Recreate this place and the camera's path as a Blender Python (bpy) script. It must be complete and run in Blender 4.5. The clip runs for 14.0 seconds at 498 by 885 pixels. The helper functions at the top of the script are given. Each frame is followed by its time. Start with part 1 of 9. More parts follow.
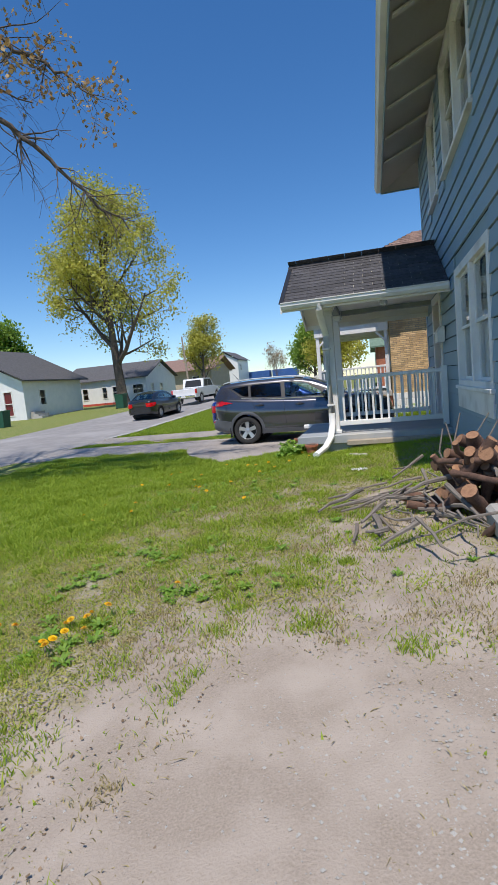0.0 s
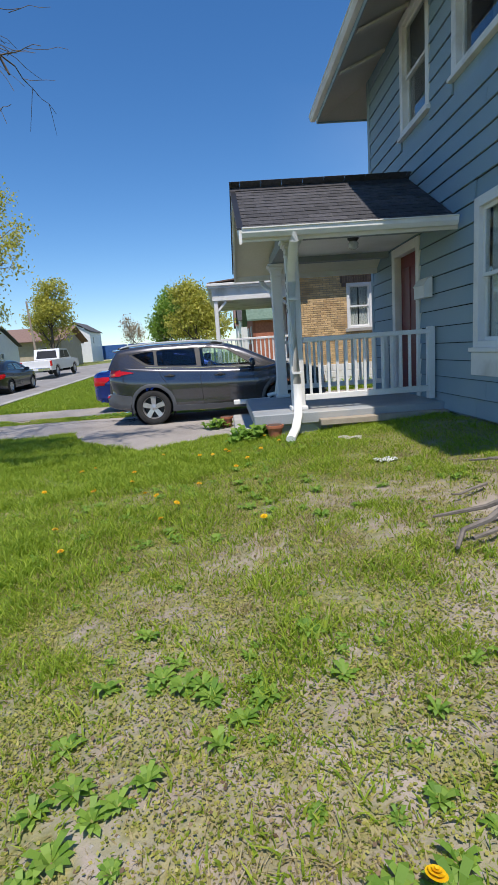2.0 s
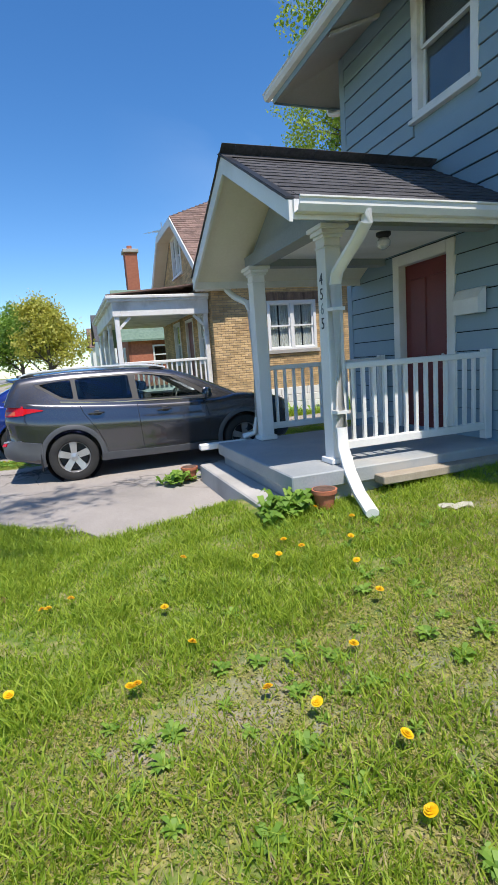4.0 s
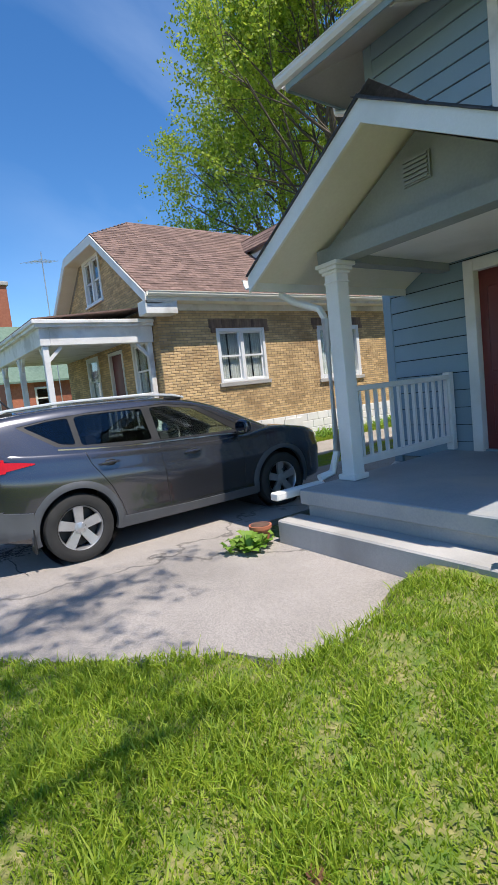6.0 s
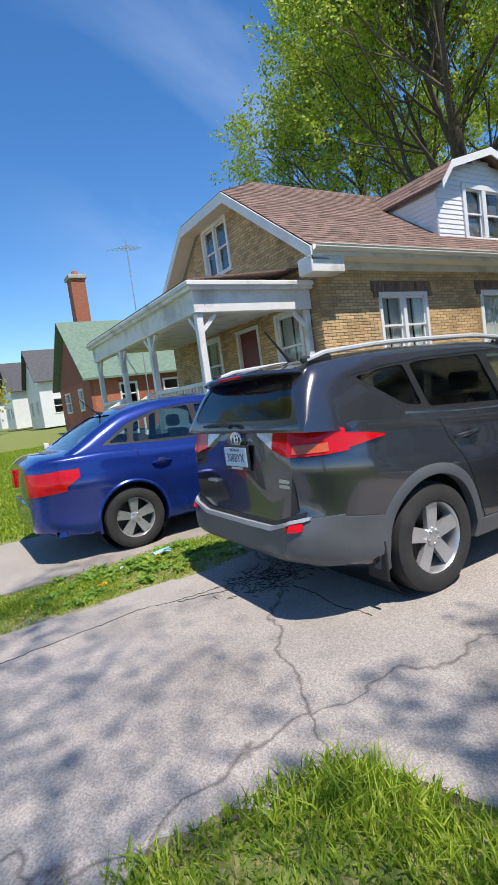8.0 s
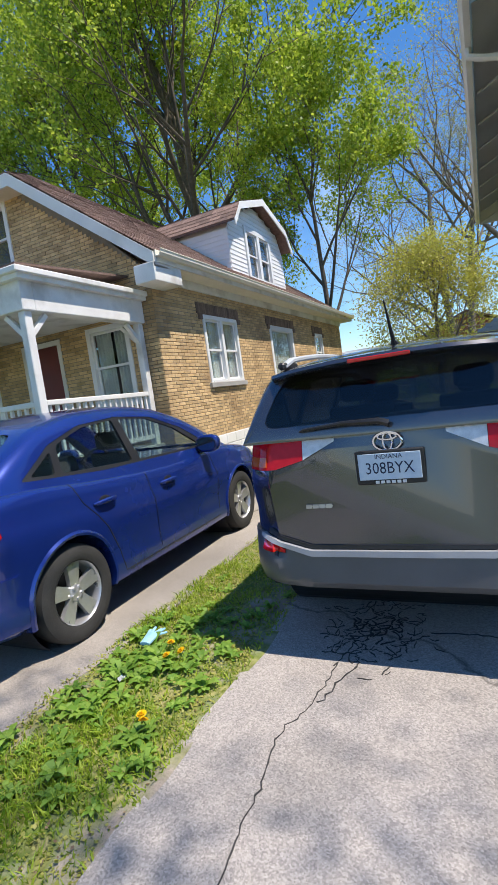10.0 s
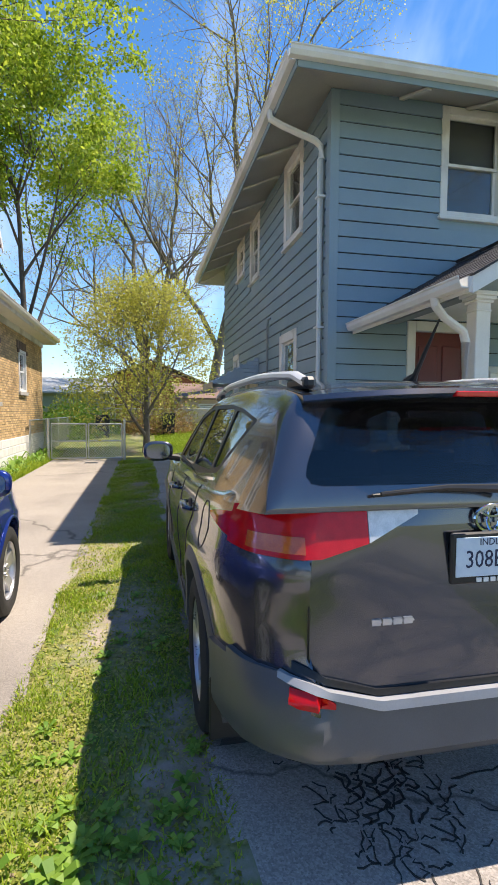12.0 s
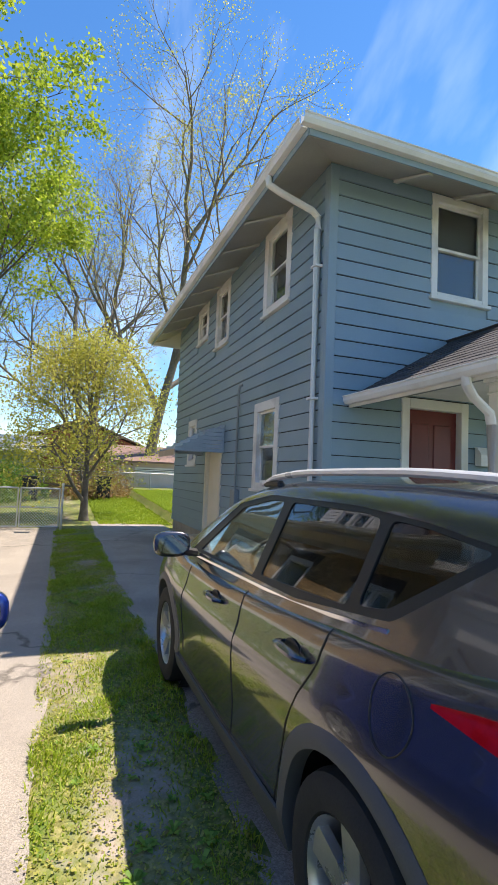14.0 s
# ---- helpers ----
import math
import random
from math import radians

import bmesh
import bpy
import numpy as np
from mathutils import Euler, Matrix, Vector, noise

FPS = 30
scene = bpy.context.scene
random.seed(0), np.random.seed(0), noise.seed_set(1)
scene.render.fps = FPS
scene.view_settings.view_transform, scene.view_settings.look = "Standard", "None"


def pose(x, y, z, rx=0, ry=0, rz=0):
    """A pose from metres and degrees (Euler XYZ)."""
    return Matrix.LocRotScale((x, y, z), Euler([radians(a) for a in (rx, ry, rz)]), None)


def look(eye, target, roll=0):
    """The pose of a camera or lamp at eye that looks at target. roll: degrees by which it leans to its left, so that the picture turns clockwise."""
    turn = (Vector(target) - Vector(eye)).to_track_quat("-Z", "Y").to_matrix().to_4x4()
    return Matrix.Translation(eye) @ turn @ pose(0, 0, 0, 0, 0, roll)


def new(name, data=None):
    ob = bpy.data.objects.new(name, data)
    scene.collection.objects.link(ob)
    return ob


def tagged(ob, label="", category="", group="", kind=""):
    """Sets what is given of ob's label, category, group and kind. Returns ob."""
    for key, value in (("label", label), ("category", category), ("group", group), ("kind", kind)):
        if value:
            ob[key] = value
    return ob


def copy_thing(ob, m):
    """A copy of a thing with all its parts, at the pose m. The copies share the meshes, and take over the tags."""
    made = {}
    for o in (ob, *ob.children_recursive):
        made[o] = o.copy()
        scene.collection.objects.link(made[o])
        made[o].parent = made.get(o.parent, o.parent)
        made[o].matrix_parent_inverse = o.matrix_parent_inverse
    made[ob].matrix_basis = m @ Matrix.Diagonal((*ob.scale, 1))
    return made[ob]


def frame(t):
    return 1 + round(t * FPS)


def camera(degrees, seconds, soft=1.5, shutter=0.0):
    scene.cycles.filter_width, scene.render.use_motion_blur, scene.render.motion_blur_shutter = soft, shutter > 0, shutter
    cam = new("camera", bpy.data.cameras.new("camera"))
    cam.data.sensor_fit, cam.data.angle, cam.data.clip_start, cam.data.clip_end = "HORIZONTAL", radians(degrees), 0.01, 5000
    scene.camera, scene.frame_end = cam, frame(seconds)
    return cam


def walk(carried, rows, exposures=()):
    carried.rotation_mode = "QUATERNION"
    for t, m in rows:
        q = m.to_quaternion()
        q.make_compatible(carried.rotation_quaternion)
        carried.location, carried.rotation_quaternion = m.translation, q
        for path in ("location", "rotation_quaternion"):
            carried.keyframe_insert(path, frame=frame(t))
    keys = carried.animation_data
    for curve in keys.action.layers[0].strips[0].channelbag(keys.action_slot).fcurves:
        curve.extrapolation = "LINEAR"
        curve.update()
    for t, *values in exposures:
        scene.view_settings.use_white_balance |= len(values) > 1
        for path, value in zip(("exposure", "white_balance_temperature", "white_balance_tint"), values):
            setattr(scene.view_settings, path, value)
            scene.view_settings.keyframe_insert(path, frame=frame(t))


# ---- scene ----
cam = camera(52.7, 14.0, soft=1.1)
PATH = [
    (0, (-0.857, 0.861, 1.236), (-1.352, 2.786, 1.01), -5.5),
    (0.5, (-1.461, 1.095, 1.187), (-1.93, 3.028, 0.983), -3.5),
    (1, (-1.885, 1.702, 1.155), (-2.323, 3.632, 0.866), -3.5),
    (1.5, (-2.233, 2.3, 1.163), (-2.344, 4.269, 0.825), -2.3),
    (2, (-2.539, 2.936, 1.107), (-2.465, 4.902, 0.746), -4.1),
    (4.3, (-4.213, 5.797, 1.312), (-3.514, 7.648, 1.024), -4.2),
    (4.5, (-4.373, 6.021, 1.29), (-3.633, 7.864, 1.056), -4.5),
    (5, (-4.777, 6.644, 1.299), (-3.809, 8.383, 1.111), -5.0),
    (5.5, (-5.106, 7.361, 1.329), (-4.113, 9.083, 1.11), -5.3),
    (6, (-5.463, 8.042, 1.295), (-4.311, 9.664, 1.09), -6.3),
    (6.5, (-5.695, 8.78, 1.289), (-4.416, 10.305, 1.093), -6.4),
    (7, (-5.974, 9.58, 1.221), (-4.69, 11.102, 1.03), -5.6),
    (7.5, (-6.149, 10.37, 1.174), (-5.131, 12.081, 0.982), -7.4),
    (7.7, (-6.306, 10.641, 1.144), (-5.321, 12.372, 0.963), -7.7),
    (10, (-7.346, 13.577, 1.174), (-5.556, 14.45, 0.993), -8.1),
    (10.5, (-7.183, 14.115, 1.171), (-5.278, 14.714, 1.055), -7.5),
    (11, (-6.936, 14.603, 1.167), (-4.953, 14.856, 1.141), -5.3),
    (11.5, (-6.627, 14.943, 1.181), (-4.64, 14.737, 1.1), -0.3),
    (12, (-6.313, 15.185, 1.212), (-4.361, 14.767, 1.09), 0.4),
    (12.5, (-5.937, 15.54, 1.3), (-4.01, 15.016, 1.183), 0.8),
    (13, (-5.683, 15.647, 1.328), (-3.778, 15.039, 1.368), 1.6),
    (13.5, (-5.466, 15.712, 1.303), (-3.587, 15.04, 1.433), 2.4),
    (14, (-5.348, 15.776, 1.338), (-3.477, 15.081, 1.477), 2.4),
]
EXPOSURE = [(0.0, -0.12, 6500, 13), (2.0, -0.1, 6500, 13), (4.5, 0.25, 6500, 12), (7.5, 0.25, 6600, 12), (10.0, 0.35, 6700, 12), (11.0, 0.45, 6900, 13), (12.0, 0.66, 7200, 14), (14.0, 0.75, 7200, 14)]
walk(cam, [(t, look(eye, target, roll)) for t, eye, target, roll in PATH], EXPOSURE)

# ---- light ----
SUN_DROP = 0.477            # northward shift of a shadow for each metre of height
SUN_ELEV = math.atan(1 / SUN_DROP)
world = bpy.data.worlds.new("sky")
scene.world = world
world.use_nodes = True
wn, wl = world.node_tree.nodes, world.node_tree.links
wn.clear()
sky = wn.new("ShaderNodeTexSky")
sky.sky_type, sky.sun_disc = "NISHITA", False
sky.sun_elevation, sky.sun_rotation = SUN_ELEV, math.pi
sky.air_density, sky.dust_density, sky.ozone_density = 1.0, 0.05, 3.2
wgen = wn.new("ShaderNodeTexCoord")
wmap = wn.new("ShaderNodeMapping")
wmap.inputs["Scale"].default_value = (0.8, 6.0, 3.0)
wmap.inputs["Rotation"].default_value = (0.3, 0.5, 0.4)
wnoise = wn.new("ShaderNodeTexNoise")
wnoise.inputs["Scale"].default_value, wnoise.inputs["Detail"].default_value = 1.1, 6
wramp = wn.new("ShaderNodeMapRange")
wramp.inputs["From Min"].default_value, wramp.inputs["From Max"].default_value = 0.52, 0.90
wsep = wn.new("ShaderNodeSeparateXYZ")
weast = wn.new("ShaderNodeMapRange")
weast.inputs["From Min"].default_value, weast.inputs["From Max"].default_value = 0.1, 0.8
wmul = wn.new("ShaderNodeMath")
wmul.operation = "MULTIPLY"
wmul2 = wn.new("ShaderNodeMath")
wmul2.operation = "MULTIPLY"
wmul2.inputs[1].default_value = 0.55
wmix = wn.new("ShaderNodeMix")
wmix.data_type = "RGBA"
wmix.inputs["B"].default_value = (6.0, 7.2, 8.6, 1)
wsat = wn.new("ShaderNodeHueSaturation")
wsat.inputs["Saturation"].default_value = 1.25
wbg = wn.new("ShaderNodeBackground")
wbg.inputs["Strength"].default_value = 0.15
wout = wn.new("ShaderNodeOutputWorld")
wl.new(wgen.outputs["Generated"], wmap.inputs["Vector"])
wl.new(wmap.outputs["Vector"], wnoise.inputs["Vector"])
wl.new(wnoise.outputs["Fac"], wramp.inputs["Value"])
wl.new(wgen.outputs["Generated"], wsep.inputs["Vector"])
wl.new(wsep.outputs["X"], weast.inputs["Value"])
wl.new(wramp.outputs["Result"], wmul.inputs[0])
wl.new(weast.outputs["Result"], wmul.inputs[1])
wl.new(wmul.outputs["Value"], wmul2.inputs[0])
wl.new(sky.outputs["Color"], wsat.inputs["Color"])
wtint = wn.new("ShaderNodeMix")
wtint.data_type, wtint.blend_type = "RGBA", "MULTIPLY"
wtint.inputs["Factor"].default_value = 1.0
wtint.inputs["B"].default_value = (0.90, 0.97, 1.04, 1)
wl.new(wsat.outputs["Color"], wtint.inputs["A"])
wl.new(wtint.outputs["Result"], wmix.inputs["A"])
wl.new(wmul2.outputs["Value"], wmix.inputs["Factor"])
wl.new(wmix.outputs["Result"], wbg.inputs["Color"])
wl.new(wbg.outputs["Background"], wout.inputs["Surface"])

sun = new("sun", bpy.data.lights.new("sun", "SUN"))
sun.data.energy, sun.data.angle, sun.data.color = 5.0, radians(0.53), (1.0, 0.935, 0.84)
sun.matrix_world = look((0, 0, 0), (-0.012, SUN_DROP, -1))

# ---- materials ----
def surf(name, c1, c2, rough=0.8, scale=3.0, fine=60.0, bump=0.2, metal=0.0, c3=None, big=0.4, random_piece=0.0, coat=0.0, fine_amt=0.35, spec=0.5):
    """A surface whose colour wanders between c1 and c2 at two scales, with stains of c3 and a fine relief."""
    m = bpy.data.materials.new(name)
    m.use_nodes = True
    n, l = m.node_tree.nodes, m.node_tree.links
    b = n["Principled BSDF"]
    geo = n.new("ShaderNodeNewGeometry")
    n1, n2 = n.new("ShaderNodeTexNoise"), n.new("ShaderNodeTexNoise")
    n1.inputs["Scale"].default_value, n1.inputs["Detail"].default_value = scale, 5
    n2.inputs["Scale"].default_value, n2.inputs["Detail"].default_value = fine, 4
    l.new(geo.outputs["Position"], n1.inputs["Vector"])
    l.new(geo.outputs["Position"], n2.inputs["Vector"])
    mixf = n.new("ShaderNodeMix")
    mixf.inputs["Factor"].default_value = fine_amt
    l.new(n1.outputs["Fac"], mixf.inputs["A"])
    l.new(n2.outputs["Fac"], mixf.inputs["B"])
    ramp = n.new("ShaderNodeMapRange")
    ramp.inputs["From Min"].default_value, ramp.inputs["From Max"].default_value = 0.35, 0.65
    l.new(mixf.outputs["Result"], ramp.inputs["Value"])
    mix = n.new("ShaderNodeMix")
    mix.data_type = "RGBA"
    mix.inputs["A"].default_value, mix.inputs["B"].default_value = (*c1, 1), (*c2, 1)
    l.new(ramp.outputs["Result"], mix.inputs["Factor"])
    col = mix.outputs["Result"]
    if c3 is not None:
        n3 = n.new("ShaderNodeTexNoise")
        n3.inputs["Scale"].default_value, n3.inputs["Detail"].default_value = big, 6
        l.new(geo.outputs["Position"], n3.inputs["Vector"])
        r3 = n.new("ShaderNodeMapRange")
        r3.inputs["From Min"].default_value, r3.inputs["From Max"].default_value = 0.5, 0.68
        l.new(n3.outputs["Fac"], r3.inputs["Value"])
        mix3 = n.new("ShaderNodeMix")
        mix3.data_type = "RGBA"
        mix3.inputs["B"].default_value = (*c3, 1)
        l.new(r3.outputs["Result"], mix3.inputs["Factor"])
        l.new(col, mix3.inputs["A"])
        col = mix3.outputs["Result"]
    if random_piece:
        info = n.new("ShaderNodeObjectInfo")
        isl = n.new("ShaderNodeNewGeometry")
        add = n.new("ShaderNodeMath")
        add.operation = "ADD"
        l.new(info.outputs["Random"], add.inputs[0])
        l.new(isl.outputs["Random Per Island"], add.inputs[1])
        fr = n.new("ShaderNodeMath")
        fr.operation = "FRACT"
        l.new(add.outputs["Value"], fr.inputs[0])
        rr = n.new("ShaderNodeMapRange")
        rr.inputs["To Min"].default_value, rr.inputs["To Max"].default_value = 1 - random_piece, 1 + random_piece
        l.new(fr.outputs["Value"], rr.inputs["Value"])
        hsv = n.new("ShaderNodeHueSaturation")
        l.new(rr.outputs["Result"], hsv.inputs["Value"])
        l.new(col, hsv.inputs["Color"])
        col = hsv.outputs["Color"]
    l.new(col, b.inputs["Base Color"])
    rmap = n.new("ShaderNodeMapRange")
    rmap.inputs["To Min"].default_value, rmap.inputs["To Max"].default_value = max(0.02, rough - 0.08), min(1, rough + 0.08)
    l.new(n1.outputs["Fac"], rmap.inputs["Value"])
    l.new(rmap.outputs["Result"], b.inputs["Roughness"])
    b.inputs["Metallic"].default_value = metal
    b.inputs["Coat Weight"].default_value = coat
    b.inputs["Coat Roughness"].default_value = 0.04
    b.inputs["Specular IOR Level"].default_value = spec
    if bump:
        bp = n.new("ShaderNodeBump")
        bp.inputs["Strength"].default_value, bp.inputs["Distance"].default_value = bump, 0.01
        l.new(mixf.outputs["Result"], bp.inputs["Height"])
        l.new(bp.outputs["Normal"], b.inputs["Normal"])
    return m


def leafy(name, c1, c2, trans=0.35, rough=0.55):
    """Leaves and grass: thin, light shines through; the tint differs from leaf to leaf."""
    m = bpy.data.materials.new(name)
    m.use_nodes = True
    n, l = m.node_tree.nodes, m.node_tree.links
    b, out = n["Principled BSDF"], n["Material Output"]
    geo = n.new("ShaderNodeNewGeometry")
    mix = n.new("ShaderNodeMix")
    mix.data_type = "RGBA"
    mix.inputs["A"].default_value, mix.inputs["B"].default_value = (*c1, 1), (*c2, 1)
    l.new(geo.outputs["Random Per Island"], mix.inputs["Factor"])
    l.new(mix.outputs["Result"], b.inputs["Base Color"])
    b.inputs["Roughness"].default_value = rough
    tr = n.new("ShaderNodeBsdfTranslucent")
    l.new(mix.outputs["Result"], tr.inputs["Color"])
    ms = n.new("ShaderNodeMixShader")
    ms.inputs["Fac"].default_value = trans
    l.new(b.outputs["BSDF"], ms.inputs[1])
    l.new(tr.outputs["BSDF"], ms.inputs[2])
    l.new(ms.outputs["Shader"], out.inputs["Surface"])
    return m


def glassy(name, tint=(1, 1, 1), clear=0.85, rough=0.0):
    """Thin window glass: see-through, with a mirror gloss that grows at grazing angles."""
    m = bpy.data.materials.new(name)
    m.use_nodes = True
    n, l = m.node_tree.nodes, m.node_tree.links
    out = n["Material Output"]
    n.remove(n["Principled BSDF"])
    tr = n.new("ShaderNodeBsdfTransparent")
    tr.inputs["Color"].default_value = (*[c * clear for c in tint], 1)
    gl = n.new("ShaderNodeBsdfGlossy")
    gl.inputs["Roughness"].default_value = rough
    lw = n.new("ShaderNodeLayerWeight")
    lw.inputs["Blend"].default_value = 0.5
    pw = n.new("ShaderNodeMath")
    pw.operation = "POWER"
    pw.inputs[1].default_value = 3.5
    l.new(lw.outputs["Facing"], pw.inputs[0])
    fr = n.new("ShaderNodeMapRange")
    fr.inputs["To Min"].default_value, fr.inputs["To Max"].default_value = 0.05, 0.85
    l.new(pw.outputs["Value"], fr.inputs["Value"])
    ms = n.new("ShaderNodeMixShader")
    l.new(fr.outputs["Result"], ms.inputs["Fac"])
    l.new(tr.outputs["BSDF"], ms.inputs[1])
    l.new(gl.outputs["BSDF"], ms.inputs[2])
    l.new(ms.outputs["Shader"], out.inputs["Surface"])
    return m


M = {}
M["siding"] = surf("siding_blue", (0.22, 0.315, 0.375), (0.245, 0.345, 0.405), 0.6, 1.5, 40, 0.15, c3=(0.275, 0.36, 0.41), big=0.7, random_piece=0.03)
# near-black colour for the shadow lines painted under the siding laps
M["lap_shadow"] = surf("painted_lap_shadow", (0.012, 0.012, 0.013), (0.022, 0.022, 0.022), 0.95, 6, 60, 0.1)
M["trim_blue"] = surf("trim_blue", (0.24, 0.33, 0.38), (0.27, 0.36, 0.41), 0.55, 2, 50, 0.1)
M["white"] = surf("white_paint", (0.74, 0.73, 0.70), (0.82, 0.81, 0.78), 0.5, 2, 60, 0.12, c3=(0.66, 0.65, 0.60), big=1.2)
M["white_worn"] = surf("worn_white_paint", (0.70, 0.69, 0.66), (0.80, 0.79, 0.76), 0.6, 3, 70, 0.25, c3=(0.52, 0.50, 0.46), big=2.0)
M["soffit"] = surf("soffit_paint", (0.62, 0.60, 0.54), (0.70, 0.68, 0.62), 0.7, 1.2, 30, 0.15, c3=(0.54, 0.51, 0.45), big=0.6)
M["cream"] = surf("cream_paint", (0.70, 0.66, 0.54), (0.78, 0.74, 0.63), 0.65, 2, 30, 0.15)
M["greypaint"] = surf("grey_porch_paint", (0.23, 0.26, 0.26), (0.29, 0.32, 0.32), 0.65, 2, 40, 0.2)
M["red_door"] = surf("dark_red_door", (0.13, 0.018, 0.018), (0.17, 0.028, 0.026), 0.4, 3, 60, 0.08)
M["black"] = surf("black_plastic", (0.012, 0.012, 0.013), (0.02, 0.02, 0.021), 0.45, 5, 90, 0.1)
M["rubber"] = surf("tyre_rubber", (0.018, 0.018, 0.018), (0.035, 0.034, 0.032), 0.85, 8, 120, 0.3)
M["interior"] = surf("dark_cloth", (0.03, 0.03, 0.032), (0.05, 0.05, 0.052), 0.9, 8, 150, 0.2)
# the dark grey colour makes the rooms look dim through the panes
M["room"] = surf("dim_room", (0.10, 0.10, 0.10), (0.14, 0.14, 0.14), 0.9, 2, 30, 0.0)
M["curtain"] = surf("curtain_cloth", (0.50, 0.52, 0.50), (0.66, 0.67, 0.64), 0.9, 3, 40, 0.2)
M["blind"] = surf("window_shade_cloth", (0.085, 0.085, 0.085), (0.13, 0.13, 0.13), 0.8, 3, 40, 0.1)
M["tar"] = surf("tarry_crack", (0.02, 0.02, 0.02), (0.05, 0.048, 0.045), 0.8, 9, 90, 0.4)
M["concrete"] = surf("porch_concrete", (0.36, 0.35, 0.33), (0.50, 0.48, 0.45), 0.85, 2.2, 90, 0.5, c3=(0.30, 0.29, 0.27), big=0.8)
M["porchfloor"] = surf("painted_porch_floor", (0.26, 0.29, 0.31), (0.36, 0.38, 0.39), 0.6, 2.0, 50, 0.3, c3=(0.42, 0.41, 0.38), big=1.3)
M["foundation"] = surf("foundation_concrete", (0.30, 0.29, 0.26), (0.42, 0.40, 0.36), 0.9, 3, 60, 0.6)
M["whiteblock"] = surf("painted_white_block", (0.72, 0.71, 0.68), (0.82, 0.81, 0.78), 0.8, 3, 50, 0.5, random_piece=0.05)
M["mortar"] = surf("mortar", (0.20, 0.17, 0.13), (0.27, 0.23, 0.18), 0.95, 5, 90, 0.4)
M["brick"] = surf("buff_brick", (0.52, 0.35, 0.17), (0.63, 0.45, 0.24), 0.9, 9, 70, 0.5, c3=(0.42, 0.28, 0.14), big=1.5, random_piece=0.22)
M["brickdark"] = surf("dark_brick", (0.16, 0.10, 0.075), (0.24, 0.16, 0.11), 0.9, 9, 70, 0.5, random_piece=0.3)
M["redbrick"] = surf("red_brick", (0.30, 0.10, 0.06), (0.40, 0.15, 0.09), 0.9, 9, 70, 0.4, random_piece=0.25)
M["shingle_dark"] = surf("charcoal_shingle", (0.042, 0.042, 0.047), (0.085, 0.083, 0.09), 0.95, 25, 220, 0.6, random_piece=0.25)
M["shingle_brown"] = surf("brown_shingle", (0.15, 0.095, 0.075), (0.25, 0.165, 0.135), 0.95, 12, 160, 0.6, random_piece=0.28)
M["shingle_green"] = surf("green_shingle", (0.10, 0.16, 0.12), (0.16, 0.23, 0.18), 0.95, 6, 100, 0.5, random_piece=0.25)
M["shingle_grey"] = surf("grey_shingle", (0.07, 0.07, 0.075), (0.12, 0.12, 0.125), 0.95, 5, 90, 0.4, random_piece=0.2)
M["roofwhite"] = surf("weathered_light_roof", (0.45, 0.46, 0.47), (0.6, 0.6, 0.6), 0.8, 2, 40, 0.2)
M["vinyl"] = surf("white_vinyl", (0.72, 0.73, 0.73), (0.80, 0.80, 0.79), 0.45, 2, 40, 0.05)
M["alum"] = surf("galvanised_metal", (0.45, 0.46, 0.47), (0.60, 0.61, 0.62), 0.4, 5, 90, 0.1, metal=0.8)
M["awning"] = surf("blue_grey_awning_metal", (0.30, 0.37, 0.43), (0.38, 0.45, 0.50), 0.45, 2, 50, 0.1)
M["rail_metal"] = surf("silver_roof_rail", (0.68, 0.69, 0.70), (0.74, 0.75, 0.76), 0.3, 5, 90, 0.0, metal=0.35)
M["alloy"] = surf("alloy_wheel_metal", (0.50, 0.50, 0.51), (0.60, 0.60, 0.61), 0.3, 7, 90, 0.05, metal=0.7)
M["chrome"] = surf("chrome", (0.8, 0.8, 0.82), (0.88, 0.88, 0.9), 0.1, 5, 60, 0.0, metal=1.0)
M["paint_grey"] = surf("metallic_grey_car_paint", (0.092, 0.094, 0.110), (0.112, 0.114, 0.130), 0.24, 1.2, 700, 0.0, metal=0.8, coat=1.0)
M["paint_blue"] = surf("metallic_blue_car_paint", (0.009, 0.030, 0.21), (0.012, 0.040, 0.26), 0.26, 1.2, 700, 0.0, metal=0.45, coat=1.0)
M["paint_black"] = surf("black_car_paint", (0.010, 0.010, 0.012), (0.016, 0.016, 0.018), 0.3, 1.2, 700, 0.0, metal=0.2, coat=1.0)
M["paint_white"] = surf("white_car_paint", (0.72, 0.72, 0.73), (0.78, 0.78, 0.78), 0.3, 1.2, 700, 0.0, coat=0.8)
M["cladding"] = surf("grey_plastic_cladding", (0.075, 0.08, 0.088), (0.095, 0.10, 0.108), 0.5, 6, 200, 0.15)
# pale colour that puts the sky's reflection onto the bumper step
M["bumper_glint"] = surf("painted_bumper_glint", (0.30, 0.31, 0.33), (0.36, 0.37, 0.39), 0.3, 6, 200, 0.05)
M["bumper"] = surf("grey_bumper_plastic", (0.082, 0.086, 0.094), (0.10, 0.104, 0.112), 0.35, 6, 200, 0.1)
M["taillight"] = surf("red_lamp_lens", (0.52, 0.004, 0.006), (0.62, 0.007, 0.010), 0.10, 30, 200, 0.0, coat=0.25, spec=0.3)
M["amber"] = surf("amber_lamp_lens", (0.50, 0.07, 0.008), (0.62, 0.11, 0.012), 0.1, 30, 200, 0.1, coat=1.0)
M["clearlamp"] = surf("clear_lamp_lens", (0.55, 0.56, 0.58), (0.75, 0.76, 0.78), 0.08, 30, 200, 0.1, coat=1.0)
